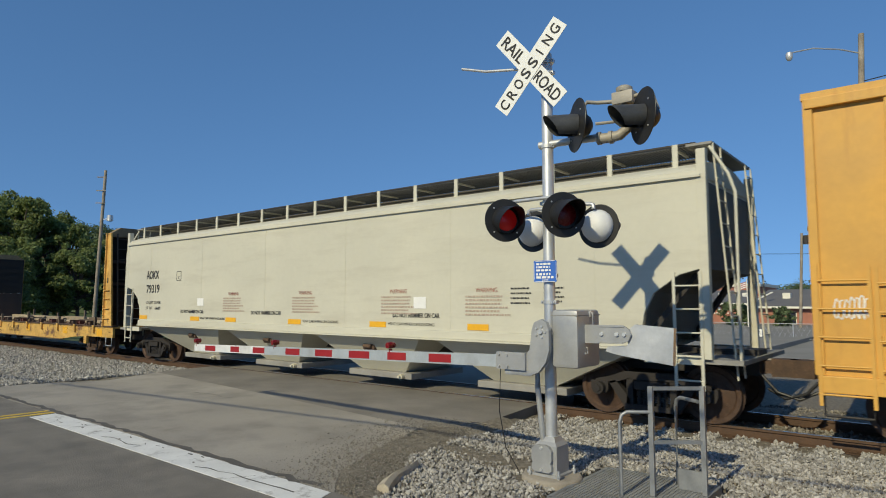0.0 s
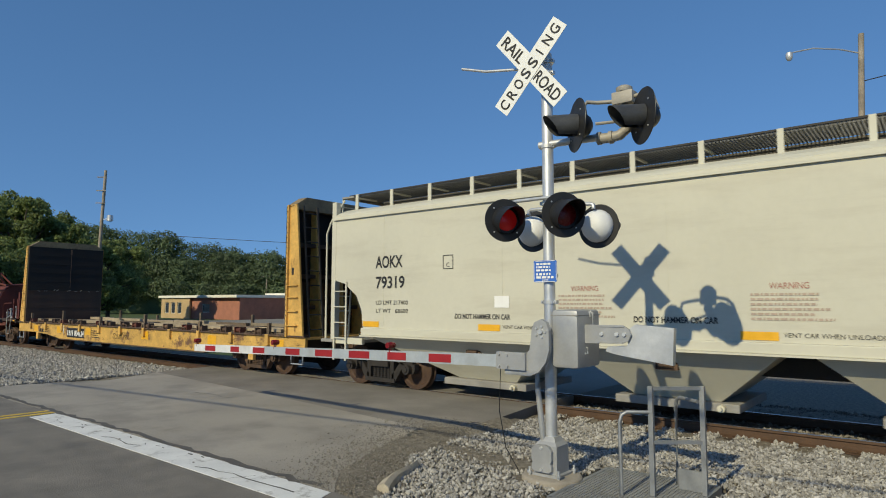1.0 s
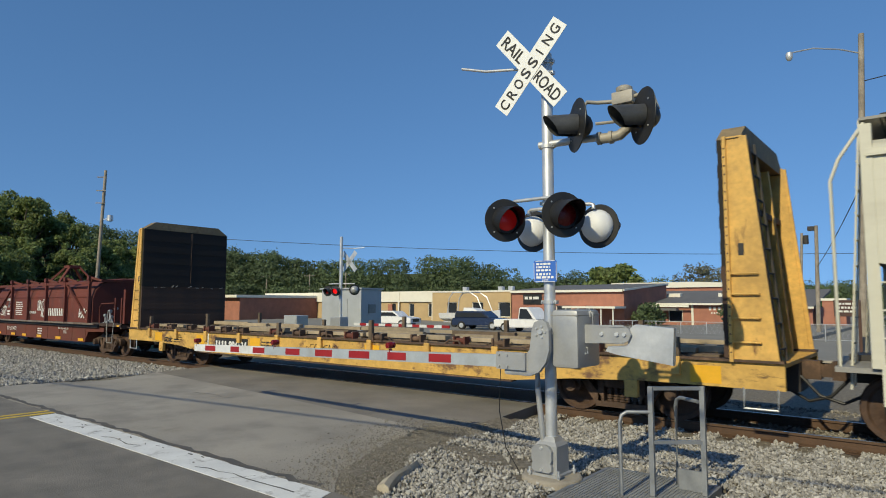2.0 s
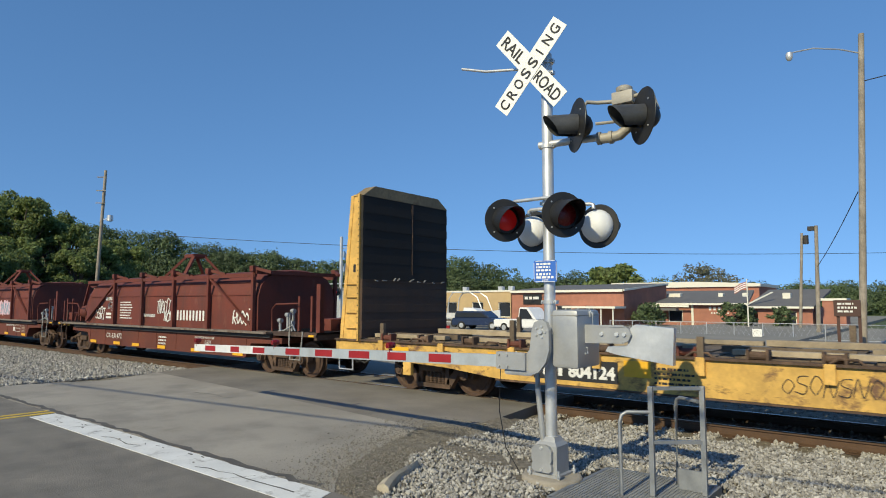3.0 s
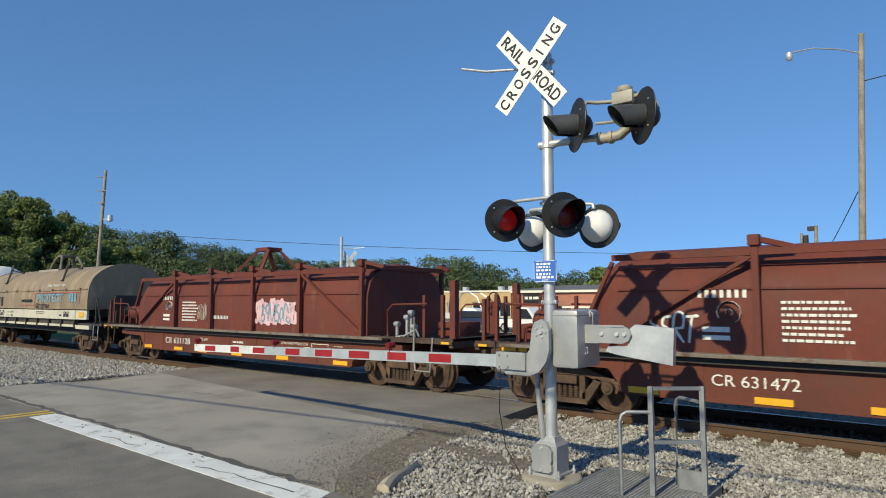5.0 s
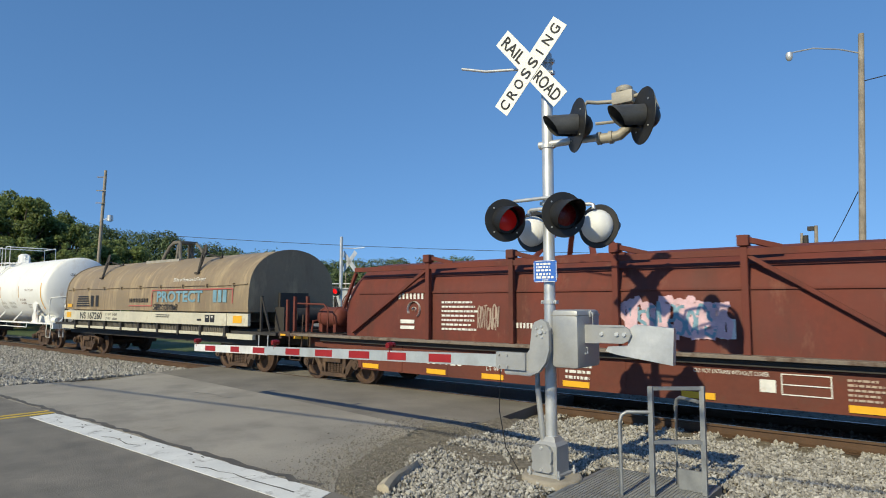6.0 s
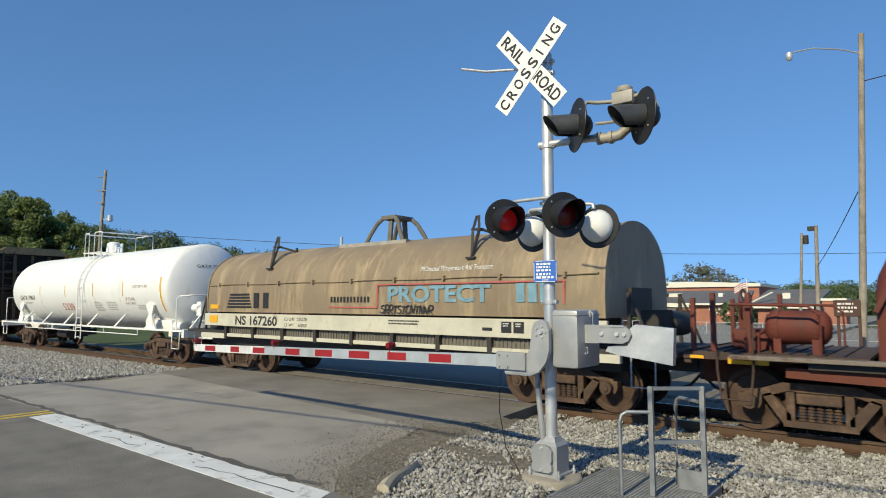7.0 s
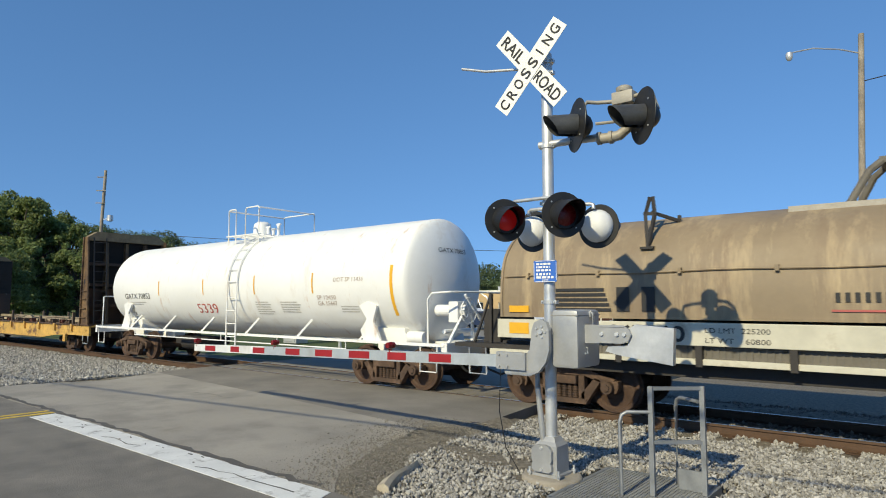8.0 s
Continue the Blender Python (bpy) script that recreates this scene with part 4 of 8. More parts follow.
    bm = bmesh.new()
    box(bm, -2.25, -2.0, 6.78, 6.81, pz, 0.18)
    part("toe_plate", bm, M_GRATE, plat)


crossing_signal()

# ---- beyond the track ----


def leaves_mesh(name, centres, radii, n_per, size, seed, material, squash=0.8):
    """Leaf clumps: small bent quads scattered in the outer shells of uneven blobs."""
    rng = np.random.default_rng(seed)
    P, D = [], []
    for c, r in zip(centres, radii):
        n = int(n_per * (r ** 2))
        d = rng.normal(size=(n, 3))
        d /= np.linalg.norm(d, axis=1)[:, None]
        lump = 1 + 0.22 * np.sin(d[:, 0] * 5 + c[0]) * np.sin(d[:, 1] * 6 + c[1]) + 0.15 * np.sin(d[:, 2] * 9 + c[2])
        k = r * lump * rng.uniform(0.45, 1.05, n) ** 0.5
        D.append(d)
        P.append(np.array(c) + d * k[:, None] * np.array([1, 1, squash]))
    P = np.concatenate(P)
    n = len(P)
    D = np.concatenate(D)
    nrm = D + 0.75 * rng.normal(size=(n, 3)) + np.array([0, 0, 0.25])
    u = np.cross(nrm, rng.normal(size=(n, 3)))
    u /= np.linalg.norm(u, axis=1)[:, None]
    w = np.cross(u, nrm)
    w /= np.linalg.norm(w, axis=1)[:, None]
    s = (size * rng.uniform(0.6, 1.4, n))[:, None]
    v = np.stack([P - u * s, P + w * s * 0.6, P + u * s, P - w * s * 0.6], 1).reshape(-1, 3)
    f = np.arange(n * 4).reshape(-1, 4)
    me = bpy.data.meshes.new(name)
    me.from_pydata(v.tolist(), [], f.tolist())
    me.materials.append(material)
    return me


def tree(x, y, h, spread, seed, material, n_per, size, label, base=-0.3):
    rng = random.Random(seed)
    t = thing("tree", pose(x, y, base), label, "tree", "trees beyond the track")
    bm = bmesh.new()
    rod(bm, (0, 0, 0), (rng.uniform(-0.2, 0.2), 0, h * 0.55), h * 0.025, 10, h * 0.014)
    cs, rs = [], []
    for k in range(46):
        a = rng.uniform(0, math.tau)
        z = h * rng.uniform(0.22, 0.92)
        reach = spread * (1.0 - abs(z / h - 0.52) * 1.2) * rng.uniform(0.4, 1.12)
        p = (reach * math.cos(a), reach * math.sin(a), z)
        rod(bm, (0, 0, min(z * 0.75, h * 0.5)), p, h * 0.009, 6, h * 0.003)
        cs.append(p)
        rs.append(spread * rng.uniform(0.13, 0.3))
    cs.append((0, 0, h * 0.88))
    rs.append(spread * 0.2)
    part("trunk", bm, M_BARK, t)
    crown = new("crown", leaves_mesh("crown", cs, rs, n_per, size, seed, material))
    crown.parent = t
    return t


def treeline():
    rng = random.Random(9)
    # outline heights along the view: (x, y, top)
    ridge = [(-175, 20, 20), (-160, 40, 21), (-139, 54, 18.6), (-134, 58, 18), (-127, 64, 16.8), (-121, 69, 15), (-116, 73, 12.6), (-111, 77, 13.8), (-106, 81, 11.2), (-100, 86, 10.8), (-92, 93, 11.2), (-81, 101, 12), (-74, 107, 9.8), (-63, 116, 8.6), (-52, 125, 7.5), (-38, 137, 6.4), (-26, 147, 6.4), (-17, 153, 6.6), (-5, 162, 6.4), (15, 170, 6)]
    cs, rs = [], []
    for (ax, ay, ah), (bx, by, bh) in zip(ridge, ridge[1:]):
        n = 5
        for k in range(n):
            f = (k + rng.uniform(0, 1)) / n
            for layer in range(3):
                r = rng.uniform(2.4, 4.2)
                top = ah + (bh - ah) * f
                z = (top - r * 0.75) * (1, 0.68, 0.36)[layer] * rng.uniform(0.9, 1.03)
                dx, dy = (0.6, -0.78) if layer else (0, 0)
                cs.append((ax + (bx - ax) * f + dx * layer * 3 + rng.uniform(-2, 2), ay + (by - ay) * f + dy * layer * 3 + rng.uniform(-2, 2), z))
                rs.append(r)
    me = leaves_mesh("woods", cs, rs, 110, 0.2, 4, M_LEAFDARK)
    tagged(new("woods", me), "dense green woodland far beyond the buildings", "woods", kind="stuff")
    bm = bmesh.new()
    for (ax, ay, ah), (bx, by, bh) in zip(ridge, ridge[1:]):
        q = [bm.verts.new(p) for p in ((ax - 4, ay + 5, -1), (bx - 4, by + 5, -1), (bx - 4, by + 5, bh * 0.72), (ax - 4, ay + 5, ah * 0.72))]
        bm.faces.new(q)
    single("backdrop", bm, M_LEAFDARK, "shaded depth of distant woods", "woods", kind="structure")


def pole(name, base, top, r, label, cat="pole"):
    p = thing(name, pose(*base), label, cat)
    b, t = Vector((0, 0, -0.1)), Vector(top) - Vector(base)
    bm = bmesh.new()
    rod(bm, b, t, r, 14, r * 0.72)
    part("shaft", bm, M_POLE, p, "weathered grey timber shaft", True)
    return p, t


def poles():
    p, t = pole("street_light_pole", (-2.5, 29.4, -0.25), (-1.9, 28.65, 12.5), 0.14, "weathered timber utility pole with street light arm", "utility pole")
    bm = bmesh.new()
    tube(bm, [t + Vector((-0.12, 0, -0.75)), t + Vector((-0.7, -0.5, -0.62)), t + Vector((-1.5, -1.2, -0.6)), t + Vector((-2.15, -1.65, -0.75))], 0.03, 8)
    part("lamp_arm", bm, M_ALU, p, "thin metal lamp arm", True)
    bm = bmesh.new()
    lathe(bm, [(0.002, 0.12), (0.1, 0.1), (0.14, 0.0), (0.12, -0.15), (0.07, -0.22), (0.002, -0.24)], Matrix.Translation(t + Vector((-2.25, -1.72, -0.85))), 16)
    part("lamp_head", bm, M_ALU, p, "street light head", True)
    p2, t2 = pole("utility_pole", (-48.2, 19.5, -0.3), (-46.85, 19.3, 11.5), 0.14, "leaning timber utility pole before trees", "utility pole")
    bm = bmesh.new()
    for dz in (-0.5, -1.5, -2.4):
        bar(bm, t2 + Vector((-0.45, -0.4, dz)), t2 + Vector((0.05, 0.05, dz)), 0.06, 0.06)
    part("crossarm", bm, M_POLE, p2)
    bm = bmesh.new()
    lathe(bm, [(0.002, 0.25), (0.2, 0.2), (0.22, -0.2), (0.002, -0.25)], Matrix.Translation(t2 + Vector((0.35, 0.3, -3.5))), 14)
    bar(bm, t2 + Vector((0.0, 0.0, -3.6)), t2 + Vector((0.3, 0.25, -3.5)), 0.05, 0.05)
    part("pole_light", bm, M_ALU, p2, "", True)
    p3, t3 = pole("utility_pole", (-9.0, 57.4, -0.3), (-8.5, 56.9, 7.6), 0.13, "dark timber utility pole with transformer", "utility pole")
    bm = bmesh.new()
    rod(bm, t3 + Vector((0.25, 0.1, -0.9)), t3 + Vector((0.25, 0.1, -0.2)), 0.2, 12)
    part("transformer", bm, M_DARKSTEEL, p3)
    p4, t4 = pole("utility_pole", (-6.6, 49.0, -0.3), (-6.35, 48.3, 7.2), 0.15, "grey timber pole with floodlight", "utility pole")
    bm = bmesh.new()
    box(bm, t4.x - 0.5, t4.x - 0.1, t4.y - 0.2, t4.y + 0.1, t4.z - 0.35, t4.z - 0.05, bevel=0.03)
    part("floodlight", bm, M_DARKSTEEL, p4)
    for x, y, h in ((-104, 74, 7.5), (-97, 79, 7.6), (-92, 84, 8.0), (-1.0, 62, 5.8)):
        p5, t5 = pole("utility_pole", (x, y, -0.3), (x, y, h), 0.14, "distant timber pole with crossarm", "utility pole")
        bm = bmesh.new()
        bar(bm, t5 + Vector((-0.9, -0.6, -0.3)), t5 + Vector((0.9, 0.6, -0.3)), 0.1, 0.1)
        part("crossarm", bm, M_POLE, p5)
    # two poles out of view, added to carry the cable that shades the road
    pole("utility_pole", (-40, -7.5, -0.3), (-40, -7.5, 7.1), 0.15, "unseen timber utility pole added beside the road", "utility pole")
    pole("utility_pole", (25, 1.3, -0.3), (25, 1.3, 7.1), 0.15, "unseen timber utility pole added beside the track", "utility pole")
    for a, b, sag, r in (((-60, 30, 8.6), (-2.0, 75, 6.9), 0.8, 0.025), ((-2.33, 29.0, 6.3), (-6.4, 48.3, 4.4), 0.15, 0.02), ((-1.95, 28.7, 10.6), (10, 34, 14.0), 0.2, 0.02), ((-40, -7.5, 6.82), (25, 1.3, 6.82), 0.2, 0.032)):
        bm = bmesh.new()
        a, b = Vector(a), Vector(b)
        tube(bm, [a.lerp(b, k / 14) - Vector((0, 0, sag * 4 * (k / 14) * (1 - k / 14))) for k in range(15)], r, 5)
        single("overhead_cable", bm, M_WIRE, "thin black overhead cable", "cable")


def wall_with_windows(parent, x0, x1, y, z0, z1, material, wins, wz0, wz1, depth=0.25):
    """A wall along X facing -Y in which the windows are real openings with glass set back."""
    wins = sorted(wins)
    bm = bmesh.new()
    last = x0
    for a, b in wins:
        box(bm, last, a, y, y + depth, z0, z1)
        box(bm, a, b, y, y + depth, z0, wz0)
        box(bm, a, b, y, y + depth, wz1, z1)
        last = b
    box(bm, last, x1, y, y + depth, z0, z1)
    w = part("wall", bm, material, parent)
    for a, b in wins:
        bm = bmesh.new()
        box(bm, a, b, y + depth - 0.08, y + depth - 0.04, wz0, wz1)
        win = part("window", bm, M_GLASS, parent, "dark window pane")
        bm = bmesh.new()
        for p, q, r, s in ((a, a + 0.08, wz0, wz1), (b - 0.08, b, wz0, wz1), (a, b, wz0, wz0 + 0.08), (a, b, wz1 - 0.08, wz1)):
            box(bm, p, q, y + depth - 0.14, y + depth - 0.08, r, s)
        part("window_frame", bm, M_TRIM, win)
    return w


def buildings():
    b = thing("brick_shop", pose(-80, 47, -0.3), "low brick and tan shop with flat roof", "building")
    wall_with_windows(b, -11.6, 8.2, 0, 0, 2.9, M_BRICK, [(-1, 1)], 0.9, 2.1)
    wall_with_windows(b, -11.6, -3.6, -0.4, 0, 2.95, M_TANWALL, [(-10.6, -9.4), (-8.8, -7.6), (-7.0, -5.8)], 0.7, 2.3)
    bm = bmesh.new()
    box(bm, -11.6, 8.2, 0.25, 14, 0, 2.9)
    part("block", bm, M_BRICK, b)
    bm = bmesh.new()
    box(bm, -12, 8.5, -0.7, 14.3, 2.95, 3.3)
    part("roof", bm, M_TRIM, b, "cream flat roof edge")
    L = thing("long_building", pose(-60, 60, -0.3), "long tan building with cream fascia and dark windows", "building")
    wins = [(x, x + 0.9) for x in np.arange(-22.5, 10, 3.2)]
    wall_with_windows(L, -24, 10.5, 0, 0, 2.4, M_TANWALL, wins, 0.5, 2.2)
    bm = bmesh.new()
    box(bm, -24, 10.5, 0.25, 16, 0, 2.4)
    part("block", bm, M_TANWALL, L)
    bm = bmesh.new()
    box(bm, -24.2, 10.5, -0.25, 16.2, 2.4, 3.75)
    part("fascia", bm, M_TRIM, L, "cream metal fascia")
    for x in np.arange(-24, 10.6, 5.75):
        bm = bmesh.new()
        box(bm, x - 0.12, x + 0.12, -0.32, -0.25, 0, 3.75)
        part("pilaster", bm, M_TRIM, L)
    for x in (-17, -8, 3):
        bm = bmesh.new()
        box(bm, x - 0.4, x + 0.4, -0.05, -0.02, 0, 2.1)
        part("door", bm, M_BRICK, L, "brown door")
    # tan shop, brick office and school behind the car park
    t = thing("tan_shop", pose(-42.5, 58, -0.3), "tan flat-roofed shop with pale coping", "building")
    wall_with_windows(t, -5.6, 5.6, 0, 0, 3.5, M_TANWALL, [(-3.3, -1.9), (0.3, 1.9), (3.9, 5.5)], 0.7, 2.35)
    bm = bmesh.new()
    box(bm, -5.6, 5.6, 0.25, 12, 0, 3.5)
    part("block", bm, M_TANWALL, t)
    bm = bmesh.new()
    box(bm, -5.7, 5.65, -0.1, 12.1, 3.5, 3.68)
    part("coping", bm, M_TRIM, t, "pale roof edge")
    for x in (-3.0, 2.2, 3.6):
        bm = bmesh.new()
        box(bm, x - 0.3, x + 0.3, 3, 3.6, 3.68, 4.2, bevel=0.05)
        part("roof_vent", bm, M_ALU, t)
    o = thing("brick_office", pose(-30.4, 58, -0.3), "red brick office with white porch columns and grey gable roof", "building")
    wall_with_windows(o, -6.4, 6.4, 0, 0, 3.5, M_BRICK, [(-1.0, 0.8), (2.4, 3.2)], 0.8, 2.0)
    bm = bmesh.new()
    box(bm, -6.4, 6.4, 0.25, 12, 0, 3.5)
    prism(bm, [(0.0, 3.5), (12.0, 3.5), (12.0, 4.2)], 6.1, 6.4, "x")
    part("block", bm, M_BRICK, o)
    bm = bmesh.new()
    prism(bm, [(-0.3, 3.5), (-0.3, 3.62), (12.2, 4.5), (12.2, 4.2)], -6.4, 6.5, "x")
    part("roof", bm, M_ROOF, o, "dark grey shingle slope")
    bm = bmesh.new()
    prism(bm, [(-0.33, 3.42), (-0.33, 3.62), (12.2, 4.52), (12.2, 4.36)], 6.505, 6.6, "x")
    box(bm, -6.4, 6.4, -0.33, -0.305, 3.36, 3.6)
    part("fascia", bm, M_TRIM, o, "white roof edge")
    bm = bmesh.new()
    box(bm, -4.9, -2.6, -0.06, -0.003, 2.1, 3.2, bevel=0.02)
    sb = part("sign_board", bm, M_BLACK, o, "dark shop sign")
    text_bars(M_WHITEPAINT, sb, on_side(-4.7, -0.064, 2.95), 1, 1.9, 0.3, 0.1, 77)
    for x in (1.4, 2.7, 3.9, 5.1, 6.3):
        bm = bmesh.new()
        rod(bm, (x, -2.4, 0), (x, -2.4, 1.75), 0.07, 10)
        part("column", bm, M_TRIM, o, "slim white porch column")
    bm = bmesh.new()
    box(bm, 1.1, 6.6, -2.6, -0.003, 1.75, 1.95)
    part("porch_roof", bm, M_TRIM, o)
    s = thing("brick_school", pose(-20, 66, -0.3), "red brick school with grey shingle roofs and white fascia", "building")
    wall_with_windows(s, -4.4, 5.0, 0, 0, 2.15, M_BRICK, [(-2.5, -1.0)], 0.3, 1.6)
    wall_with_windows(s, -7.5, -4.4, -0.25, 0, 1.95, M_BRICK, [(-6.3, -5.2)], 0.4, 1.5)
    bm = bmesh.new()
    box(bm, -7.5, 5.0, 0.25, 14, 0, 1.95)
    part("block", bm, M_BRICK, s)
    bm = bmesh.new()
    loft(bm, [[(-4.6, -0.5, 2.15), (5.4, -0.5, 2.15), (5.4, -0.5, 2.27), (-4.6, -0.5, 2.27)], [(-6.1, 10, 3.5), (3.7, 10, 3.5), (3.7, 10, 3.74), (-6.1, 10, 3.74)]])
    part("roof", bm, M_ROOF, s, "grey shingle slope")
    bm = bmesh.new()
    loft(bm, [[(-8.4, -0.8, 1.95), (-4.65, -0.8, 1.95), (-4.65, -0.8, 2.07), (-8.4, -0.8, 2.07)], [(-11.5, 10, 3.5), (-6.15, 10, 3.5), (-6.15, 10, 3.74), (-11.5, 10, 3.74)]])
    part("side_roof", bm, M_PALEROOF, s, "pale metal roof")
    bm = bmesh.new()
    box(bm, -4.6, 5.4, -0.56, -0.505, 2.08, 2.27)
    box(bm, -8.4, -0.1, -0.87, -0.81, 1.86, 2.07)
    part("fascia", bm, M_TRIM, s, "white gutter board")
    bm = bmesh.new()
    box(bm, -14.5, 3.4, 14.05, 24, 0, 4.25)
    part("hall_wall", bm, M_BRICK, s)
    bm = bmesh.new()
    prism(bm, [(-14.8, 4.25), (3.6, 4.25), (3.6, 4.6), (-4.0, 4.95), (-14.8, 4.95)], 13.8, 24.2, "y")
    part("hall_roof", bm, M_TRIM, s, "white metal hall roof edge")
    bm = bmesh.new()
    box(bm, -0.12, 0.1, -0.07, -0.004, 0, 2.1)
    part("downpipe", bm, M_TRIM, s)
    letter_blocks(M_WHITEPAINT, s, on_side(1.6, -0.004, 1.55), 5, 0.35, 2.2)
    letter_blocks(M_WHITEPAINT, s, on_side(1.8, -0.004, 1.2), 7, 0.18, 1.8)
    bm = bmesh.new()
    box(bm, -5.0, -1.2, -1.4, -0.6, 1.5, 1.75)
    part("canopy", bm, M_ROOF, s)
    for x, w in ((-3.4, 0.8), (4.0, 0.25), (1.6, 0.25)):
        bm = bmesh.new()
        box(bm, x - w, x + w, 4.4, 5.2, 2.7, 3.35, bevel=0.08)
        part("roof_vent", bm, M_TRIM, s)
    w = thing("brick_wing", pose(-12, 66, -0.3), "low brick wing with grey gable roof and white bargeboard", "building")
    wall_with_windows(w, -1.9, 2.7, 0, 0, 1.85, M_BRICK, [(0.6, 1.4)], 0.3, 1.5)
    bm = bmesh.new()
    box(bm, -1.9, 2.7, 0.25, 10, 0, 1.85)
    part("block", bm, M_BRICK, w)
    bm = bmesh.new()
    loft(bm, [[(-2.9, -0.5, 1.85), (2.9, -0.5, 1.85), (2.9, -0.5, 1.97), (-2.9, -0.5, 1.97)], [(-2.6, 9, 3.5), (3.2, 9, 3.5), (3.2, 9, 3.75), (-2.6, 9, 3.75)]])
    part("roof", bm, M_ROOF, w, "dark grey shingle slope")
    bm = bmesh.new()
    bar(bm, (-3.05, -0.6, 1.95), (-0.95, 2.0, 3.35), 0.2, 0.1)
    box(bm, -3.0, 2.9, -0.57, -0.505, 1.78, 1.97)
    part("bargeboard", bm, M_TRIM, w, "white bargeboard")
    bm = bmesh.new()
    box(bm, -0.35, 0.35, 3.6, 4.4, 2.6, 3.3, bevel=0.05)
    part("roof_vent", bm, M_TRIM, w)
    bm = bmesh.new()
    box(bm, 3.5, 5.3, 0, 3, 0, 2.5)
    part("tower_block", bm, M_BRICK, w)
    bm = bmesh.new()
    box(bm, 3.4, 5.4, -0.1, 3.1, 2.5, 2.72)
    part("tower_coping", bm, M_TRIM, w)
    bt = thing("boat_on_trailer", pose(-33.6, 46, -0.22, 0, 0, 4), "white motor boat with arch top on a trailer", "boat")
    bm = bmesh.new()
    loft(bm, [[(x, -b, 1.25 + r), (x, -b * 0.8, 0.75), (x, 0, 0.5 + r * 0.6), (x, b * 0.8, 0.75), (x, b, 1.25 + r)] for x, b, r in ((-2.9, 1.0, 0), (-1, 1.1, 0), (1.2, 1.0, 0.08), (2.4, 0.6, 0.2), (3.1, 0.08, 0.32))])
    part("hull", bm, M_CARWHITE, bt, "", True)
    bm = bmesh.new()
    prism(bm, [(-0.4, 1.25), (-0.3, 1.75), (0.7, 1.7), (1.5, 1.3)], -0.7, 0.7, "y")
    part("console", bm, M_CARWHITE, bt)
    for y in (-0.85, 0.85):
        bm = bmesh.new()
        tube(bm, [(-2.0, y, 1.2), (-1.8, y, 2.6), (-1.4, y, 3.1), (0.4, y, 3.15), (1.2, y, 2.7), (1.8, y, 1.4)], 0.05, 8)
        part("arch_tube", bm, M_ALU, bt, "bent metal arch", True)
    bm = bmesh.new()
    box(bm, -1.5, 0.5, -0.85, 0.85, 3.12, 3.18)
    part("canopy", bm, M_ALU, bt)
    bm = bmesh.new()
    box(bm, -2.6, 3.4, -0.6, -0.5, 0.4, 0.5)
    box(bm, -2.6, 3.4, 0.5, 0.6, 0.4, 0.5)
    box(bm, -1.2, -1.0, -1.0, 1.0, 0.35, 0.45)
    part("trailer_frame", bm, M_ALU, bt)
    for y in (-1.05, 1.05):
        bm = bmesh.new()
        rod(bm, (-1.1, y - 0.1, 0.33), (-1.1, y + 0.1, 0.33), 0.33, 20)
        part("wheel", bm, M_TYRE, bt)


def vehicle(name, m, material, label, length, height, pickup):
    v = thing(name, m, label, "car", "parked vehicles")
    Lh = length / 2
    bm = bmesh.new()
    body = [(-Lh, 0.35), (-Lh, 0.85), (-Lh + 0.1, 0.95), (Lh * 0.35, 0.98), (Lh - 0.25, 0.9), (Lh, 0.75), (Lh, 0.38)]
    prism(bm, body, -0.92, 0.92, "y")
    bmesh.ops.bevel(bm, geom=list(bm.edges), offset=0.05, segments=2, affect="EDGES")
    b = part("body", bm, material, v, "", True)
    bm = bmesh.new()
    x0 = -Lh * 0.15 if pickup else -Lh + 0.15
    cab = [(x0, 0.93), (x0 + 0.15, height), (Lh * 0.2, height), (Lh * 0.48, 0.95)]
    prism(bm, cab, -0.82, 0.82, "y")
    bmesh.ops.bevel(bm, geom=list(bm.edges), offset=0.06, segments=2, affect="EDGES")
    part("cab", bm, material, v, "", True)
    for s in (-1, 1):
        bm = bmesh.new()
        prism(bm, [(x0 + 0.15, 1.02), (x0 + 0.26, height - 0.12), (Lh * 0.17, height - 0.12), (Lh * 0.38, 1.02)], s * 0.83 - 0.01, s * 0.83 + 0.01, "y")
        part("side_window", bm, M_GLASS, v)
        for x in (-Lh * 0.6, Lh * 0.6):
            bm = bmesh.new()
            rod(bm, (x, s * 0.95, 0.34), (x, s * 0.72, 0.34), 0.34, 22)
            wh = part("wheel", bm, M_TYRE, v)
            bm = bmesh.new()
            rod(bm, (x, s * 0.97, 0.34), (x, s * 0.94, 0.34), 0.2, 16)
            part("rim", bm, M_ALU, wh)
        bm = bmesh.new()
        box(bm, Lh - 0.06, Lh + 0.01, s * 0.72 - 0.14, s * 0.72 + 0.14, 0.66, 0.82)
        part("headlight", bm, M_ALU, v)
    bm = bmesh.new()
    box(bm, Lh - 0.04, Lh + 0.03, -0.5, 0.5, 0.5, 0.8)
    part("grille", bm, M_BLACK, v)


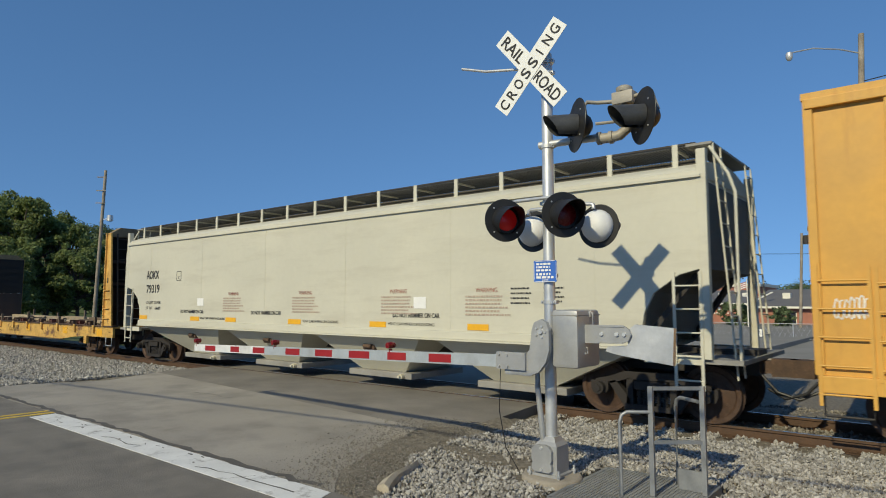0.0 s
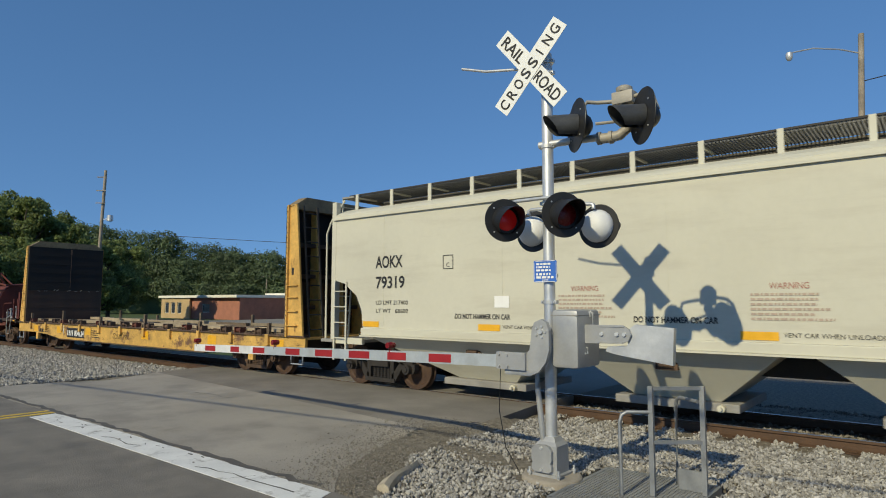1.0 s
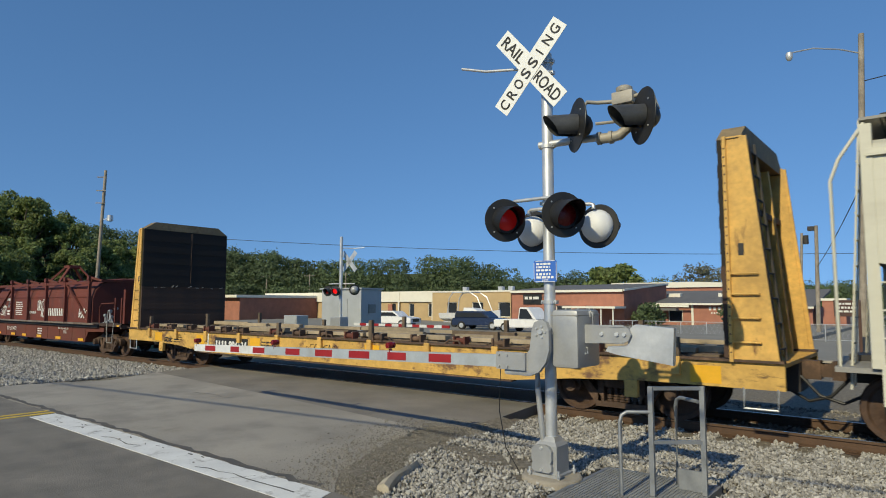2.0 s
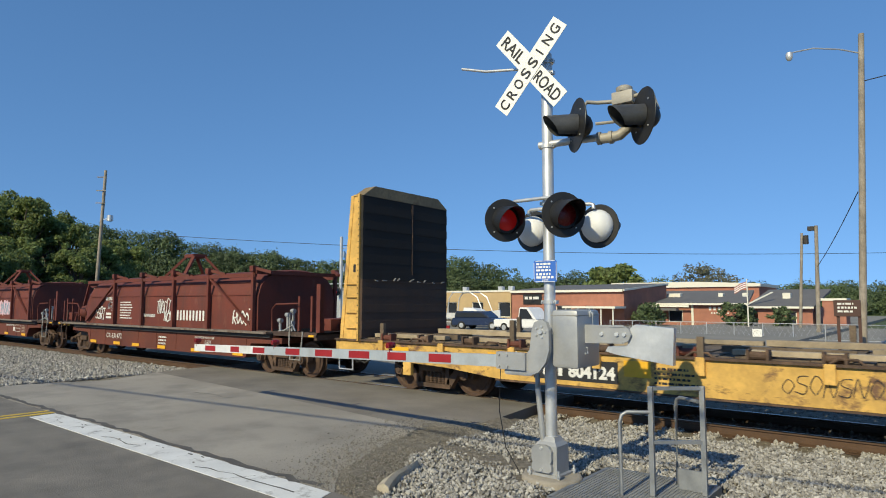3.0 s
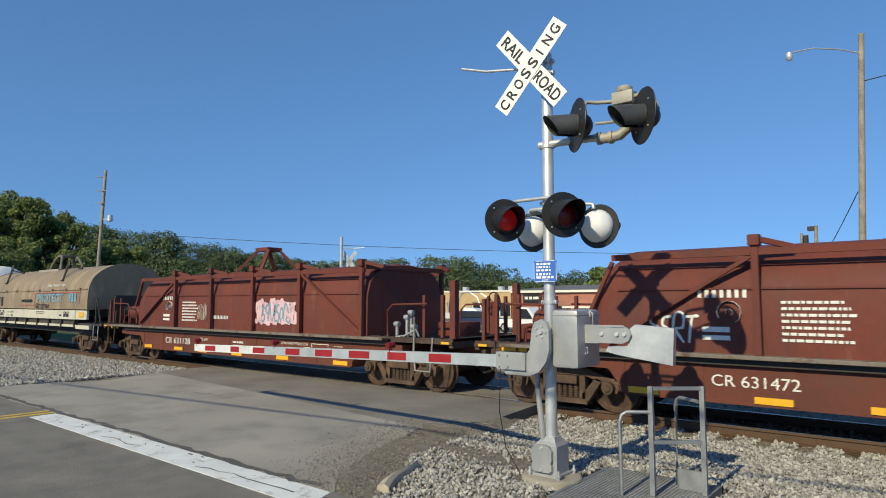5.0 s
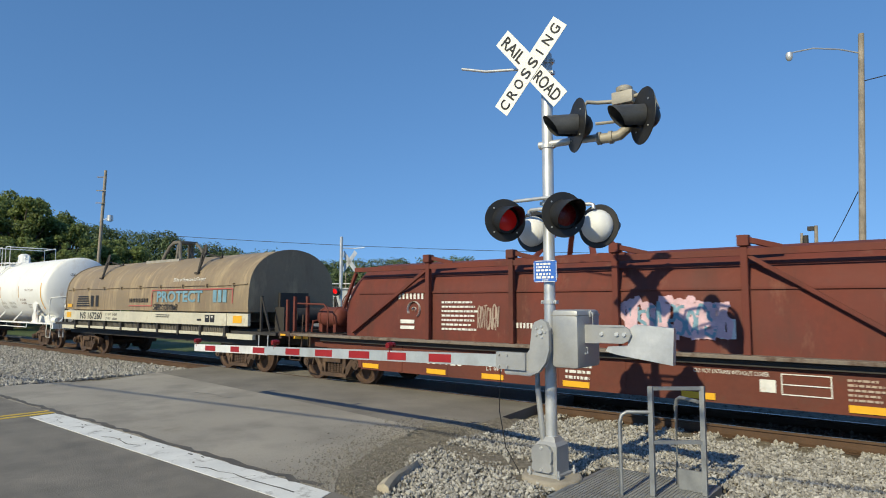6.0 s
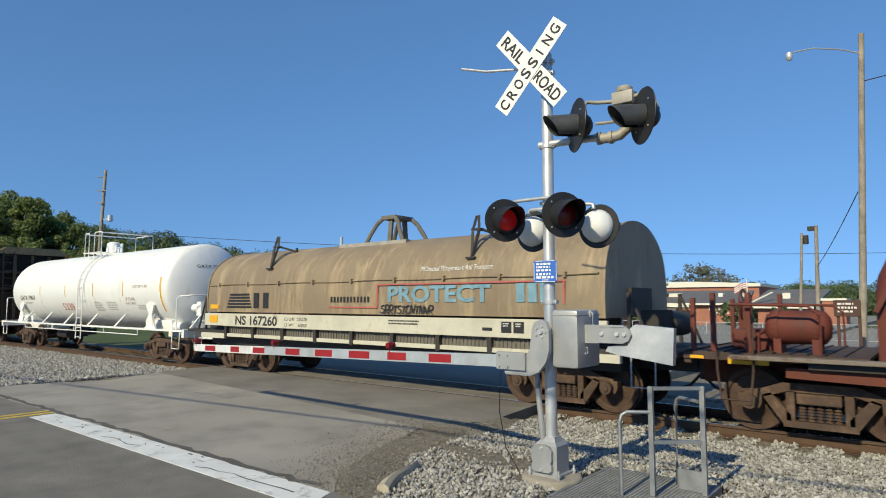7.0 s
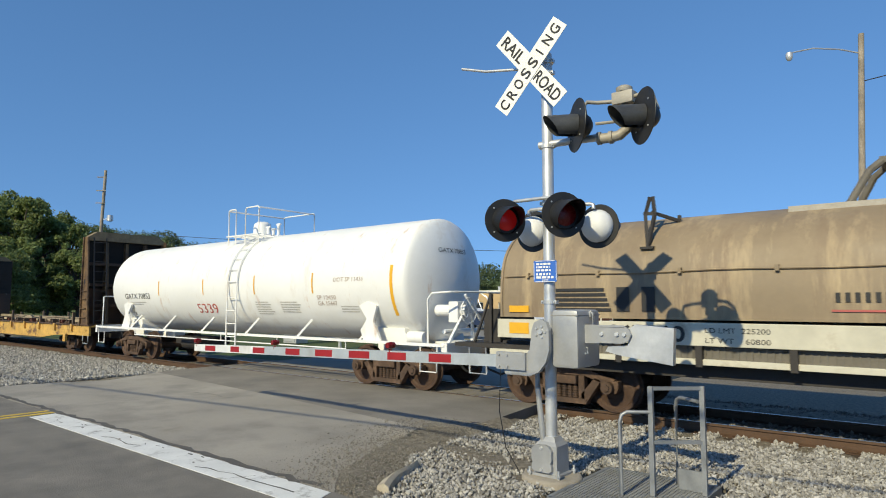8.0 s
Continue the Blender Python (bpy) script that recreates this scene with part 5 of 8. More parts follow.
def far_signal():
    f = thing("far_crossing_signal", pose(-22.75, 20.45, -0.1), "distant aluminium crossing signal with crossbuck seen from behind", "crossing signal")
    bm = bmesh.new()
    rod(bm, (0, 0, -0.25), (0, 0, 5.25), 0.08, 16)
    part("mast", bm, M_ALU, f, "", True)
    for a in (48, -48):
        bm = bmesh.new()
        box(bm, -0.61, 0.61, -0.004, 0.004, -0.115, 0.115, m=pose(0.25, 0.3, 4.05, 0, a, 8))
        part("blade", bm, M_ALU, f, "bare metal back of a crossbuck blade")
    bm = bmesh.new()
    tube(bm, [(-0.75, -0.1, 2.95), (0.7, 0.25, 2.95)], 0.025, 8)
    tube(bm, [(0, 0, 4.7), (0.5, 0.4, 4.68), (1.0, 0.6, 4.7)], 0.02, 8)
    part("crossarm", bm, M_ALU, f)
    for p, d, lens in (((-0.65, -0.25, 2.6), (0.3, -1, 0), M_LENS), ((-0.02, -0.3, 2.6), (0.45, -0.9, 0), M_BRIGHT), ((0.75, 0.2, 2.65), (-0.8, 0.6, 0), M_LENS)):
        flasher(f, p, d, 0.25, lens, M_ALUPAINT)
    bm = bmesh.new()
    box(bm, -0.45, 0.25, -0.25, 0.3, 0.75, 1.35, bevel=0.04)
    part("gate_mechanism", bm, M_ALUPAINT, f)
    arm = new("gate_arm")
    arm.parent = f
    for k in range(14):
        bm = bmesh.new()
        box(bm, 0.5 + k * 0.42, 0.5 + (k + 1) * 0.42, 0.42, 0.47, 0.95, 1.07)
        part("stripe", bm, M_GATERED if k % 2 else M_GATEWHITE, arm)
    c = thing("signal_cabinet", pose(-26.9, 25.0, -0.25, 0, 0, 10), "grey steel signal equipment cabinet", "cabinet")
    bm = bmesh.new()
    box(bm, -1.35, 1.45, -1.0, 1.0, 0.1, 2.95, bevel=0.03)
    part("shell", bm, M_CABINET, c)
    bm = bmesh.new()
    box(bm, -1.45, 1.55, -1.1, 1.1, 2.95, 3.03)
    part("roof", bm, M_CABINET, c)
    bm = bmesh.new()
    box(bm, -0.55, 0.5, -1.03, -1.0, 0.3, 2.4, bevel=0.01)
    part("door", bm, M_CABINET, c)
    bm = bmesh.new()
    box(bm, 1.46, 1.5, -0.3, 0.35, 1.6, 2.1)
    part("vent", bm, M_GREY, c)
    c2 = thing("utility_box", pose(-27.6, 21.6, -0.25), "small grey utility box", "cabinet")
    bm = bmesh.new()
    box(bm, -0.55, 0.55, -0.4, 0.4, 0, 1.5, bevel=0.03)
    part("shell", bm, M_CABINET, c2)
    bm = bmesh.new()
    box(bm, -0.45, 0.45, -0.43, -0.4, 0.1, 1.3, bevel=0.008)
    part("door", bm, M_CABINET, c2)


def small_things():
    s = thing("brown_sign", pose(-2.7, 27.0, -0.25), "brown two-post notice sign", "sign")
    bm = bmesh.new()
    box(bm, -0.42, 0.42, -0.03, 0.03, 1.7, 2.3, bevel=0.01)
    panel = part("panel", bm, M_BROWNSIGN, s)
    text_bars(M_WHITEPAINT, panel, on_side(-0.3, -0.033, 2.2), 3, 0.6, 0.07, 0.07, 71)
    for x in (-0.3, 0.36):
        bm = bmesh.new()
        box(bm, x - 0.05, x + 0.05, 0.03, 0.1, -0.05, 2.25)
        part("post", bm, M_BROWNSIGN, s)
    fp = thing("flag_pole", pose(-12.75, 57, -0.3), "slim white painted metal flag pole", "flag pole")
    bm = bmesh.new()
    rod(bm, (0, 0, 0), (0, 0, 4.3), 0.06, 10, 0.04)
    part("shaft", bm, M_TRIM, fp)
    for k in range(7):
        bm = bmesh.new()
        z = 4.1 - 0.085 * k
        pts = [(-0.05 - 0.95 * j / 8, 0.06 * math.sin(j * 1.3), z - 0.5 * (j / 8) ** 1.4) for j in range(9)]
        loft(bm, [[(x, y - 0.006, q), (x, y + 0.006, q), (x, y + 0.006, q - 0.085), (x, y - 0.006, q - 0.085)] for x, y, q in pts])
        part("flag_stripe", bm, M_WARN if k % 2 == 0 else M_SIGNWHITE, fp, "drooping cloth stripe")
    fe = thing("chain_link_fence", pose(10, 41, -0.22), "low galvanised chain-link fence", "fence")
    for k in range(22):
        x = -28 + 1.6 * k
        bm = bmesh.new()
        rod(bm, (x, 0, 0), (x, 0, 1.0), 0.025, 8)
        part("post", bm, M_ALU, fe)
    bm = bmesh.new()
    rod(bm, (-28, 0, 0.98), (5.6, 0, 0.98), 0.018, 6)
    rod(bm, (-28, 0, 0.1), (5.6, 0, 0.1), 0.015, 6)
    part("top_rail", bm, M_ALU, fe)
    bm = bmesh.new()
    for k in range(240):
        x = -28 + 0.14 * k
        for s2 in (-1, 1):
            bar(bm, (x, 0, 0.1), (x + s2 * 0.5, 0, 0.96), 0.005, 0.005) if k % 2 == 0 else None
    tagged(part("mesh", bm, M_ALU, fe), kind="stuff")
    bm = bmesh.new()
    box(bm, -0.25, 0.25, -0.02, 0.02, 0, 0.53)
    np_ = thing("no_parking_sign", pose(-8.5, 40, -0.09), "small white parking sign on a post", "sign")
    part("panel", bm, M_SIGNWHITE, np_)
    bm = bmesh.new()
    m = on_side(0, -0.025, 0.265)
    for k in range(16):
        a, b = k * math.tau / 16, (k + 1) * math.tau / 16
        bar(bm, m @ Vector((0.19 * math.cos(a), 0.19 * math.sin(a), 0)), m @ Vector((0.19 * math.cos(b), 0.19 * math.sin(b), 0)), 0.045, 0.004)
    bar(bm, m @ Vector((-0.13, 0.13, 0)), m @ Vector((0.13, -0.13, 0)), 0.045, 0.004)
    part("ring", bm, M_INK, np_)
    bm = bmesh.new()
    rod(bm, (0, 0.05, -0.2), (0, 0.05, 0.5), 0.025, 8)
    part("post", bm, M_ALU, np_)
    bm = bmesh.new()
    box(bm, -6.0, 60, 25.6, 26.0, -0.3, -0.08, bevel=0.02)
    single("kerb", bm, M_CONCRETE, "pale concrete kerb of a car park", "kerb", kind="structure")
    vehicle("pickup_truck", pose(-23.9, 40, -0.22, 0, 0, -8), M_CARWHITE, "white pickup truck parked beyond the track", 5.4, 1.85, True)
    vehicle("van", pose(-29.5, 42, -0.22, 0, 0, 5), M_CARBLUE, "dark blue van parked beyond the track", 4.8, 1.5, False)
    vehicle("sedan", pose(-38.5, 41, -0.22, 0, 0, 10), M_CARWHITE, "white car parked beyond the track", 4.6, 1.45, False)


def trees():
    spots = [(-72, 18.5, 14.2, 4.6, 1), (-66, 20, 12.9, 3.4, 2), (-75, 25.5, 12.4, 3.4, 3), (-64.5, 23.2, 10.2, 2.6, 4), (-84, 18, 15.5, 6, 5), (-59, 16, 6.5, 3.2, 6), (-80, 34, 10.5, 4.5, 7), (-61.5, 23.5, 7.2, 2.6, 8), (-70, 14, 14.2, 5, 9), (-68, 28, 8.2, 3.2, 10), (-63, 19.5, 8.5, 3.2, 11)]
    for x, y, h, sp, sd in spots:
        tree(x, y, h, sp, sd, M_LEAF, 1000, 0.12, "broad green deciduous tree in full leaf")
    tree(-40.3, 92, 8.0, 4.7, 21, M_LEAF, 160, 0.3, "round green tree behind a roof")
    tree(-29.6, 104, 8.6, 4.8, 22, M_DRYLEAF, 70, 0.2, "thin-leaved tree with bare branches")
    for x, y, h, sp, sd in ((-22.3, 60, 2.2, 1.7, 31), (-14.45, 60, 2.3, 1.5, 32), (-10.85, 60, 2.0, 1.05, 33)):
        tree(x, y, h, sp, sd, M_LEAFDARK, 400, 0.13, "small dark green yard tree")


treeline()
poles()
buildings()
far_signal()
small_things()
trees()

# ---- the train ----
WHEELS = []
MESHES = {}


def cached(key, make, material, smooth=False):
    if key not in MESHES:
        bm = bmesh.new()
        make(bm)
        bmesh.ops.recalc_face_normals(bm, faces=bm.faces)
        me = bpy.data.meshes.new(key)
        bm.to_mesh(me)
        bm.free()
        if smooth:
            me.shade_smooth()
            me.set_sharp_from_angle(angle=radians(35))
        me.materials.append(material)
        MESHES[key] = me
    return MESHES[key]


def mk_wheelset(bm):
    for s in (-1, 1):
        m = Matrix.Translation((0, s * 0.76, 0)) @ Matrix.Rotation(radians(-90 * s), 4, "X")
        lathe(bm, [(0.1, -0.07), (0.1, 0.09), (0.14, 0.085), (0.2, 0.045), (0.36, 0.035), (0.39, 0.065), (0.455, 0.066), (0.457, -0.04), (0.483, -0.05), (0.483, -0.075), (0.39, -0.075), (0.36, -0.03), (0.2, -0.02), (0.14, -0.07)], m, 36)
        for k in range(6):
            a = k * math.tau / 6
            c = m @ Vector((0.27 * math.cos(a), 0.27 * math.sin(a), 0.03))
            rod(bm, c, c + (m.to_3x3() @ Vector((0, 0, 0.018))), 0.028, 8)
    rod(bm, (0, -0.98, 0), (0, 0.98, 0), 0.085, 16)


def mk_sideframe(bm):
    y0, y1 = -0.07, 0.07
    prism(bm, [(-0.98, 0.6), (-0.72, 0.66), (-0.46, 0.76), (0.46, 0.76), (0.72, 0.66), (0.98, 0.6), (0.98, 0.52), (0.7, 0.54), (0.42, 0.63), (-0.42, 0.63), (-0.7, 0.54), (-0.98, 0.52)], y0, y1, "y")
    for s in (-1, 1):
        prism(bm, [(s * 0.42, 0.64), (s * 0.31, 0.64), (s * 0.31, 0.2), (s * 0.42, 0.2)], y0, y1, "y")
        prism(bm, [(s * 0.74, 0.56), (s * 0.62, 0.6), (s * 0.36, 0.3), (s * 0.36, 0.16), (s * 0.46, 0.16)], y0, y1, "y")
        prism(bm, [(s * 1.06, 0.57), (s * 0.74, 0.57), (s * 0.74, 0.44), (s * 0.78, 0.36), (s * 1.02, 0.36), (s * 1.06, 0.44)], y0 - 0.02, y1, "y")
        rod(bm, (s * 0.889, -0.2, 0.457), (s * 0.889, -0.02, 0.457), 0.105, 18)
        rod(bm, (s * 0.889, -0.225, 0.457), (s * 0.889, -0.19, 0.457), 0.06, 6)
    box(bm, -0.46, 0.46, y0 - 0.02, y1 + 0.02, 0.13, 0.22)
    box(bm, -0.28, 0.28, y0 - 0.05, y1, 0.47, 0.62, bevel=0.02)


def mk_springs(bm):
    for x in (-0.22, -0.11, 0.0, 0.11, 0.22):
        for k in range(6):
            z = 0.23 + k * 0.043
            rod(bm, (x, 0, z), (x, 0, z + 0.026), 0.05, 10)
        rod(bm, (x, 0, 0.22), (x, 0, 0.47), 0.03, 8)


def truck(car, x, dark=False):
    mt = M_DARKTRUCK if dark else M_TRUCK
    tag = "dark" if dark else "rust"
    def bolster(bm):
        box(bm, -0.22, 0.22, -1.0, 1.0, 0.5, 0.68, bevel=0.02)
        rod(bm, (0, 0, 0.66), (0, 0, 0.8), 0.2, 18)
        box(bm, -0.5, 0.5, -0.55, 0.55, 0.3, 0.36)
    t = shared("truck", cached("bolster_" + tag, bolster, mt), car, pose(x, 0, 0))
    for s in (-1, 1):
        shared("side_frame", cached("frame_" + tag, mk_sideframe, mt), t, pose(0, s * 0.98, 0, 0, 0, 0 if s < 0 else 180))
        shared("spring_set", cached("springs_" + tag, mk_springs, mt), t, pose(0, s * 0.98, 0))
    for dx in (-0.889, 0.889):
        w = shared("wheelset", cached("wheelset", mk_wheelset, M_WHEEL, True), t, pose(dx, 0, 0.457))
        WHEELS.append((w, dx))
    return t


def couplers(car, half, mt):
    for s in (-1, 1):
        bm = bmesh.new()
        box(bm, min(s * half, s * (half + 0.45)), max(s * half, s * (half + 0.45)), -0.09, 0.09, 0.78, 0.98)
        prism(bm, [(s * (half + 0.4), -0.12), (s * (half + 0.75), -0.16), (s * (half + 0.78), 0.02), (s * (half + 0.62), 0.18), (s * (half + 0.4), 0.14)], 0.74, 1.02, "z")
        part("coupler", bm, mt, car, "rusty knuckle coupler")
        bm = bmesh.new()
        tube(bm, [(s * half, -0.3, 0.8), (s * (half + 0.25), -0.32, 0.52), (s * (half + 0.55), -0.28, 0.42), (s * (half + 0.8), -0.2, 0.55)], 0.025, 8)
        part("air_hose", bm, M_BLACK, car, "", True)


def ladder(car, x0, x1, y, z0, z1, n, mt, r=0.014, label=""):
    for x in (x0, x1):
        bm = bmesh.new()
        bar(bm, (x, y, z0), (x, y, z1), 0.045, 0.02)
        part("ladder_rail", bm, mt, car, label)
    for k in range(n):
        z = z0 + (z1 - z0) * (k + 0.4) / n
        bm = bmesh.new()
        rod(bm, (x0, y, z), (x1, y, z), r, 8)
        part("rung", bm, mt, car)


def reflector(car, x, z, w, y, h=0.1, mt=None):
    bm = bmesh.new()
    box(bm, x, x + w, y - 0.004, y, z, z + h)
    part("reflector", bm, mt or M_REFLECT, car, "yellow reflective strip" if mt is None else "")


def hopper():
    car = thing("covered_hopper_car", pose(0, TRACK_Y, 0), "cream covered hopper freight car with roof walkway", "freight car")
    H, W = 9.43, 1.56
    bm = bmesh.new()
    side = [(-H, 2.45), (-H + 0.35, 2.36), (-H + 0.75, 2.08), (-H + 0.92, 1.75), (-H + 0.97, 1.36)]
    outline = side + [(-x, z) for x, z in side[::-1]] + [(H, 3.9), (-H, 3.9)]
    prism(bm, outline, -W, W, "y")
    part("body", bm, M_HOPPER, car, "cream painted steel side sheets")
    # end sheets: dirt plus the end wall's shade, both put into the colour
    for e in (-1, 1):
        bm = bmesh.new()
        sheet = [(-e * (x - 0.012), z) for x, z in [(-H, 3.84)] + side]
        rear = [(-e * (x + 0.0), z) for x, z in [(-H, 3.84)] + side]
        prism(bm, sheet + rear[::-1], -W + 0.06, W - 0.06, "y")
        part("end_sheet", bm, M_ENDGREY, car, "end sheet darkened by dirt and painted-in shade")
    bm = bmesh.new()
    prism(bm, [(-W - 0.012, 3.9), (-W - 0.012, 3.96), (-1.48, 4.03), (-1.2, 4.14), (-0.6, 4.25), (0, 4.29), (0.6, 4.25), (1.2, 4.14), (1.48, 4.03), (W + 0.012, 3.96), (W + 0.012, 3.9)], -H - 0.02, H + 0.02)
    roof = part("roof", bm, M_HOPPER, car, "curved cream steel roof")
    for s in (-1, 1):
        bm = bmesh.new()
        box(bm, -H - 0.03, H + 0.03, s * (W + 0.02) - 0.03, s * (W + 0.02) + 0.03, 3.855, 3.9)
        part("eave_bead", bm, M_HOPPER, car)
        bm = bmesh.new()
        box(bm, -H + 0.95, H - 0.95, s * W - 0.05, s * W + 0.05, 1.2, 1.358, bevel=0.015)
        box(bm, -H + 0.95, H - 0.95, s * W - 0.09, s * W + 0.09, 1.17, 1.2)
        part("side_sill", bm, M_HOPPER, car)
    for k in range(6):
        x = -H + 3.1 * (k + 1) - 1.5
        bm = bmesh.new()
        box(bm, x - 0.01, x + 0.01, -W - 0.004, -W, 1.4, 3.855)
        part("weld_seam", bm, M_HOPPER, car)
    # hopper bays with outlet gates
    for c in (-5.6, -1.8, 2.0, 5.8):
        bm = bmesh.new()
        a, b = c - 1.72, c + 1.72
        if c < -5:
            a = -H + 1.0
        if c > 5:
            b = H - 1.0
        loft(bm, [[(a, -1.5, 1.195), (b, -1.5, 1.195), (b, 1.5, 1.195), (a, 1.5, 1.195)], [(c - 0.7, -0.8, 0.36), (c + 0.7, -0.8, 0.36), (c + 0.7, 0.8, 0.36), (c - 0.7, 0.8, 0.36)]])
        bay = part("hopper_bay", bm, M_HOPPER, car, "sloped discharge bay")
        bm = bmesh.new()
        box(bm, c - 1.0, c + 1.0, -0.95, 0.95, 0.22, 0.355, bevel=0.015)
        part("outlet_gate", bm, M_GREY, bay, "grey outlet gate frame")
        bm = bmesh.new()
        rod(bm, (c + 0.75, -1.05, 0.28), (c + 0.75, -0.9, 0.28), 0.06, 12)
        rod(bm, (c + 0.75, -1.12, 0.28), (c + 0.75, -1.0, 0.28), 0.03, 8)
        part("gate_drive", bm, M_CREAM, bay)
        bm = bmesh.new()
        box(bm, c - 0.16, c + 0.2, -1.32, -1.2, 0.85, 1.02, bevel=0.02)
        rod(bm, (c - 0.1, -1.34, 0.94), (c + 0.14, -1.34, 0.94), 0.05, 10)
        part("vibrator_bracket", bm, M_TRUCK, bay, "rusty bracket")
    # sill coloured dark to stand in for the shade between the bays
    bm = bmesh.new()
    box(bm, -9.9, 9.9, -0.3, 0.3, 0.75, 1.16)
    part("centre_sill", bm, M_DARKSTEEL, car)
    # roof walk
    for s in (-1, 1):
        bm = bmesh.new()
        for y in np.linspace(0.3, 1.22, 9):
            box(bm, -9.3, 9.3, s * y - 0.008, s * y + 0.008, 4.45, 4.475)
        for k in range(340):
            x = -9.3 + 18.6 * k / 339
            box(bm, x - 0.011, x + 0.011, min(s * 0.3, s * 1.22), max(s * 0.3, s * 1.22), 4.43, 4.468)
        tagged(part("walkway_grating", bm, M_DULLGRATE, car, "open steel walkway grating"), kind="stuff")
    for s in (-1, 1):
        bm = bmesh.new()
        box(bm, -9.3, 9.3, s * 1.235 - 0.01, s * 1.235 + 0.01, 4.462, 4.492)
        part("walkway_edge", bm, M_DARKSTEEL, car)
    for k in range(17):
        x = -9.22 + 1.125 * k + 0.2
        for s in (-1, 1):
            bm = bmesh.new()
            box(bm, x - 0.045, x + 0.045, s * 1.25 - 0.012, s * 1.25 + 0.012, 4.1, 4.49)
            box(bm, x - 0.02, x + 0.02, min(s * 0.6, s * 1.24), max(s * 0.6, s * 1.24), 4.39, 4.425)
            part("walkway_bracket", bm, M_HOPPER, car)
    bm = bmesh.new()
    box(bm, -9.1, 9.1, -0.29, 0.29, 4.25, 4.44, bevel=0.03)
    part("hatch_cover", bm, M_ENDGREY, car, "dark grey trough hatch cover")
    for e in (-1, 1):
        # end frames, platforms and ladders
        bm = bmesh.new()
        box(bm, min(e * (H - 0.7), e * 9.95), max(e * (H - 0.7), e * 9.95), -1.5, 1.5, 1.0, 1.07)
        part("end_platform", bm, M_GREY, car)
        for s in (-1, 1):
            bm = bmesh.new()
            box(bm, e * 9.46 - 0.07, e * 9.46 + 0.07, s * 1.5 - 0.07, s * 1.5 + 0.07, 1.07, 4.3, bevel=0.01)
            part("corner_post", bm, M_HOPPER, car, "cream corner post")
            bm = bmesh.new()
            bar(bm, (e * 8.4, s * 1.35, 1.25), (e * 9.3, s * 1.1, 2.5), 0.12, 0.08)
            part("slope_support", bm, M_DARKSTEEL, car)
            bm = bmesh.new()
            box(bm, min(e * 8.5, e * 9.4), max(e * 8.5, e * 9.4), s * 1.5 - 0.04, s * 1.5 + 0.04, 0.98, 1.12)
            part("step_sill", bm, M_HOPPER, car)
        for y0 in (-1.2, 0.85):
            for y in (y0, y0 + 0.42):
                bm = bmesh.new()
                bar(bm, (e * 9.8, y, 0.75), (e * 9.55, y, 4.45), 0.035, 0.025)
                part("ladder_rail", bm, M_HOPPER, car)
            for k in range(10):
                bm = bmesh.new()
                rod(bm, (e * (9.78 - 0.022 * k), y0, 1.0 + k * 0.36), (e * (9.78 - 0.022 * k), y0 + 0.42, 1.0 + k * 0.36), 0.012, 6)
                part("rung", bm, M_HOPPER, car)
        ladder(car, e * 9.4, e * 9.0, -1.58, 0.6, 2.4, 5, M_HOPPER)
        bm = bmesh.new()
        tube(bm, [(e * 9.9, -1.4, 1.05), (e * 9.9, -1.4, 3.6), (e * 9.8, -1.35, 3.9), (e * 9.5, -1.2, 4.4)], 0.025, 8)
        part("grab_iron", bm, M_HOPPER, car, "", True)
        bm = bmesh.new()
        box(bm, e * 9.35 - 0.2, e * 9.35 + 0.2, -1.25, 1.25, 4.43, 4.47)
        part("end_walkway", bm, M_GREY, car)
    truck(car, -8.4, True)
    truck(car, 8.4, True)
    couplers(car, 9.9, M_TRUCK)
    y = -W - 0.0065
    words("AOKX", 0.36, M_INK, car, on_side(-8.06, y, 2.69), width=0.80, bold=0.008)
    words("79319", 0.36, M_INK, car, on_side(-8.06, y, 2.24), width=0.86, bold=0.008)
    words("LD LMT 217400", 0.13, M_INK, car, on_side(-8.05, y, 1.88), width=0.95)
    words("LT WT   68600", 0.13, M_INK, car, on_side(-8.05, y, 1.7), width=0.95)
    for x in (-5.85, -2.2, 3.0):
        words("DO NOT HAMMER ON CAR", 0.135, M_INK, car, on_side(x, y, 1.61), width=1.3, bold=0.003)
    for x in (-4.72, -0.04, 2.86):
        words("VENT CAR WHEN UNLOADING", 0.09, M_INK, car, on_side(x, y, 1.44), width=1.3)
    for x in (-3.3, -0.2, 2.9, 5.2):
        words("WARNING", 0.13, M_WARN, car, on_side(x, y, 2.12), width=0.5)
        text_bars(M_FADED, car, on_side(x - 0.25, y, 2.06), 6, 1.05, 0.035, 0.035, 7)
    for x in (-8.45, -5.28, -3.4, -0.6, 2.3, 5.0):
        reflector(car, x, 1.39, 0.5, y, 0.12)
    for x, z, w, h in ((-4.9, 1.83, 0.33, 0.22), (3.6, 1.8, 0.34, 0.24)):
        bm = bmesh.new()
        box(bm, x, x + w, y - 0.004, y, z, z + h)
        part("placard", bm, M_SIGNWHITE, car, "white placard")
    bm = bmesh.new()
    for a, b, c, d in ((0, 0.26, 0, 0.015), (0, 0.26, 0.27, 0.285), (0, 0.015, 0, 0.285), (0.245, 0.26, 0, 0.285)):
        box(bm, -6.15 + a, -6.15 + b, y - 0.002, y, 2.6 + c, 2.6 + d)
    part("stencil_box", bm, M_INK, car)
    words("C", 0.13, M_INK, car, on_side(-6.07, y, 2.64))
    text_bars(M_INK, car, on_side(6.0, y, 2.2), 4, 0.5, 0.03, 0.06, 21)
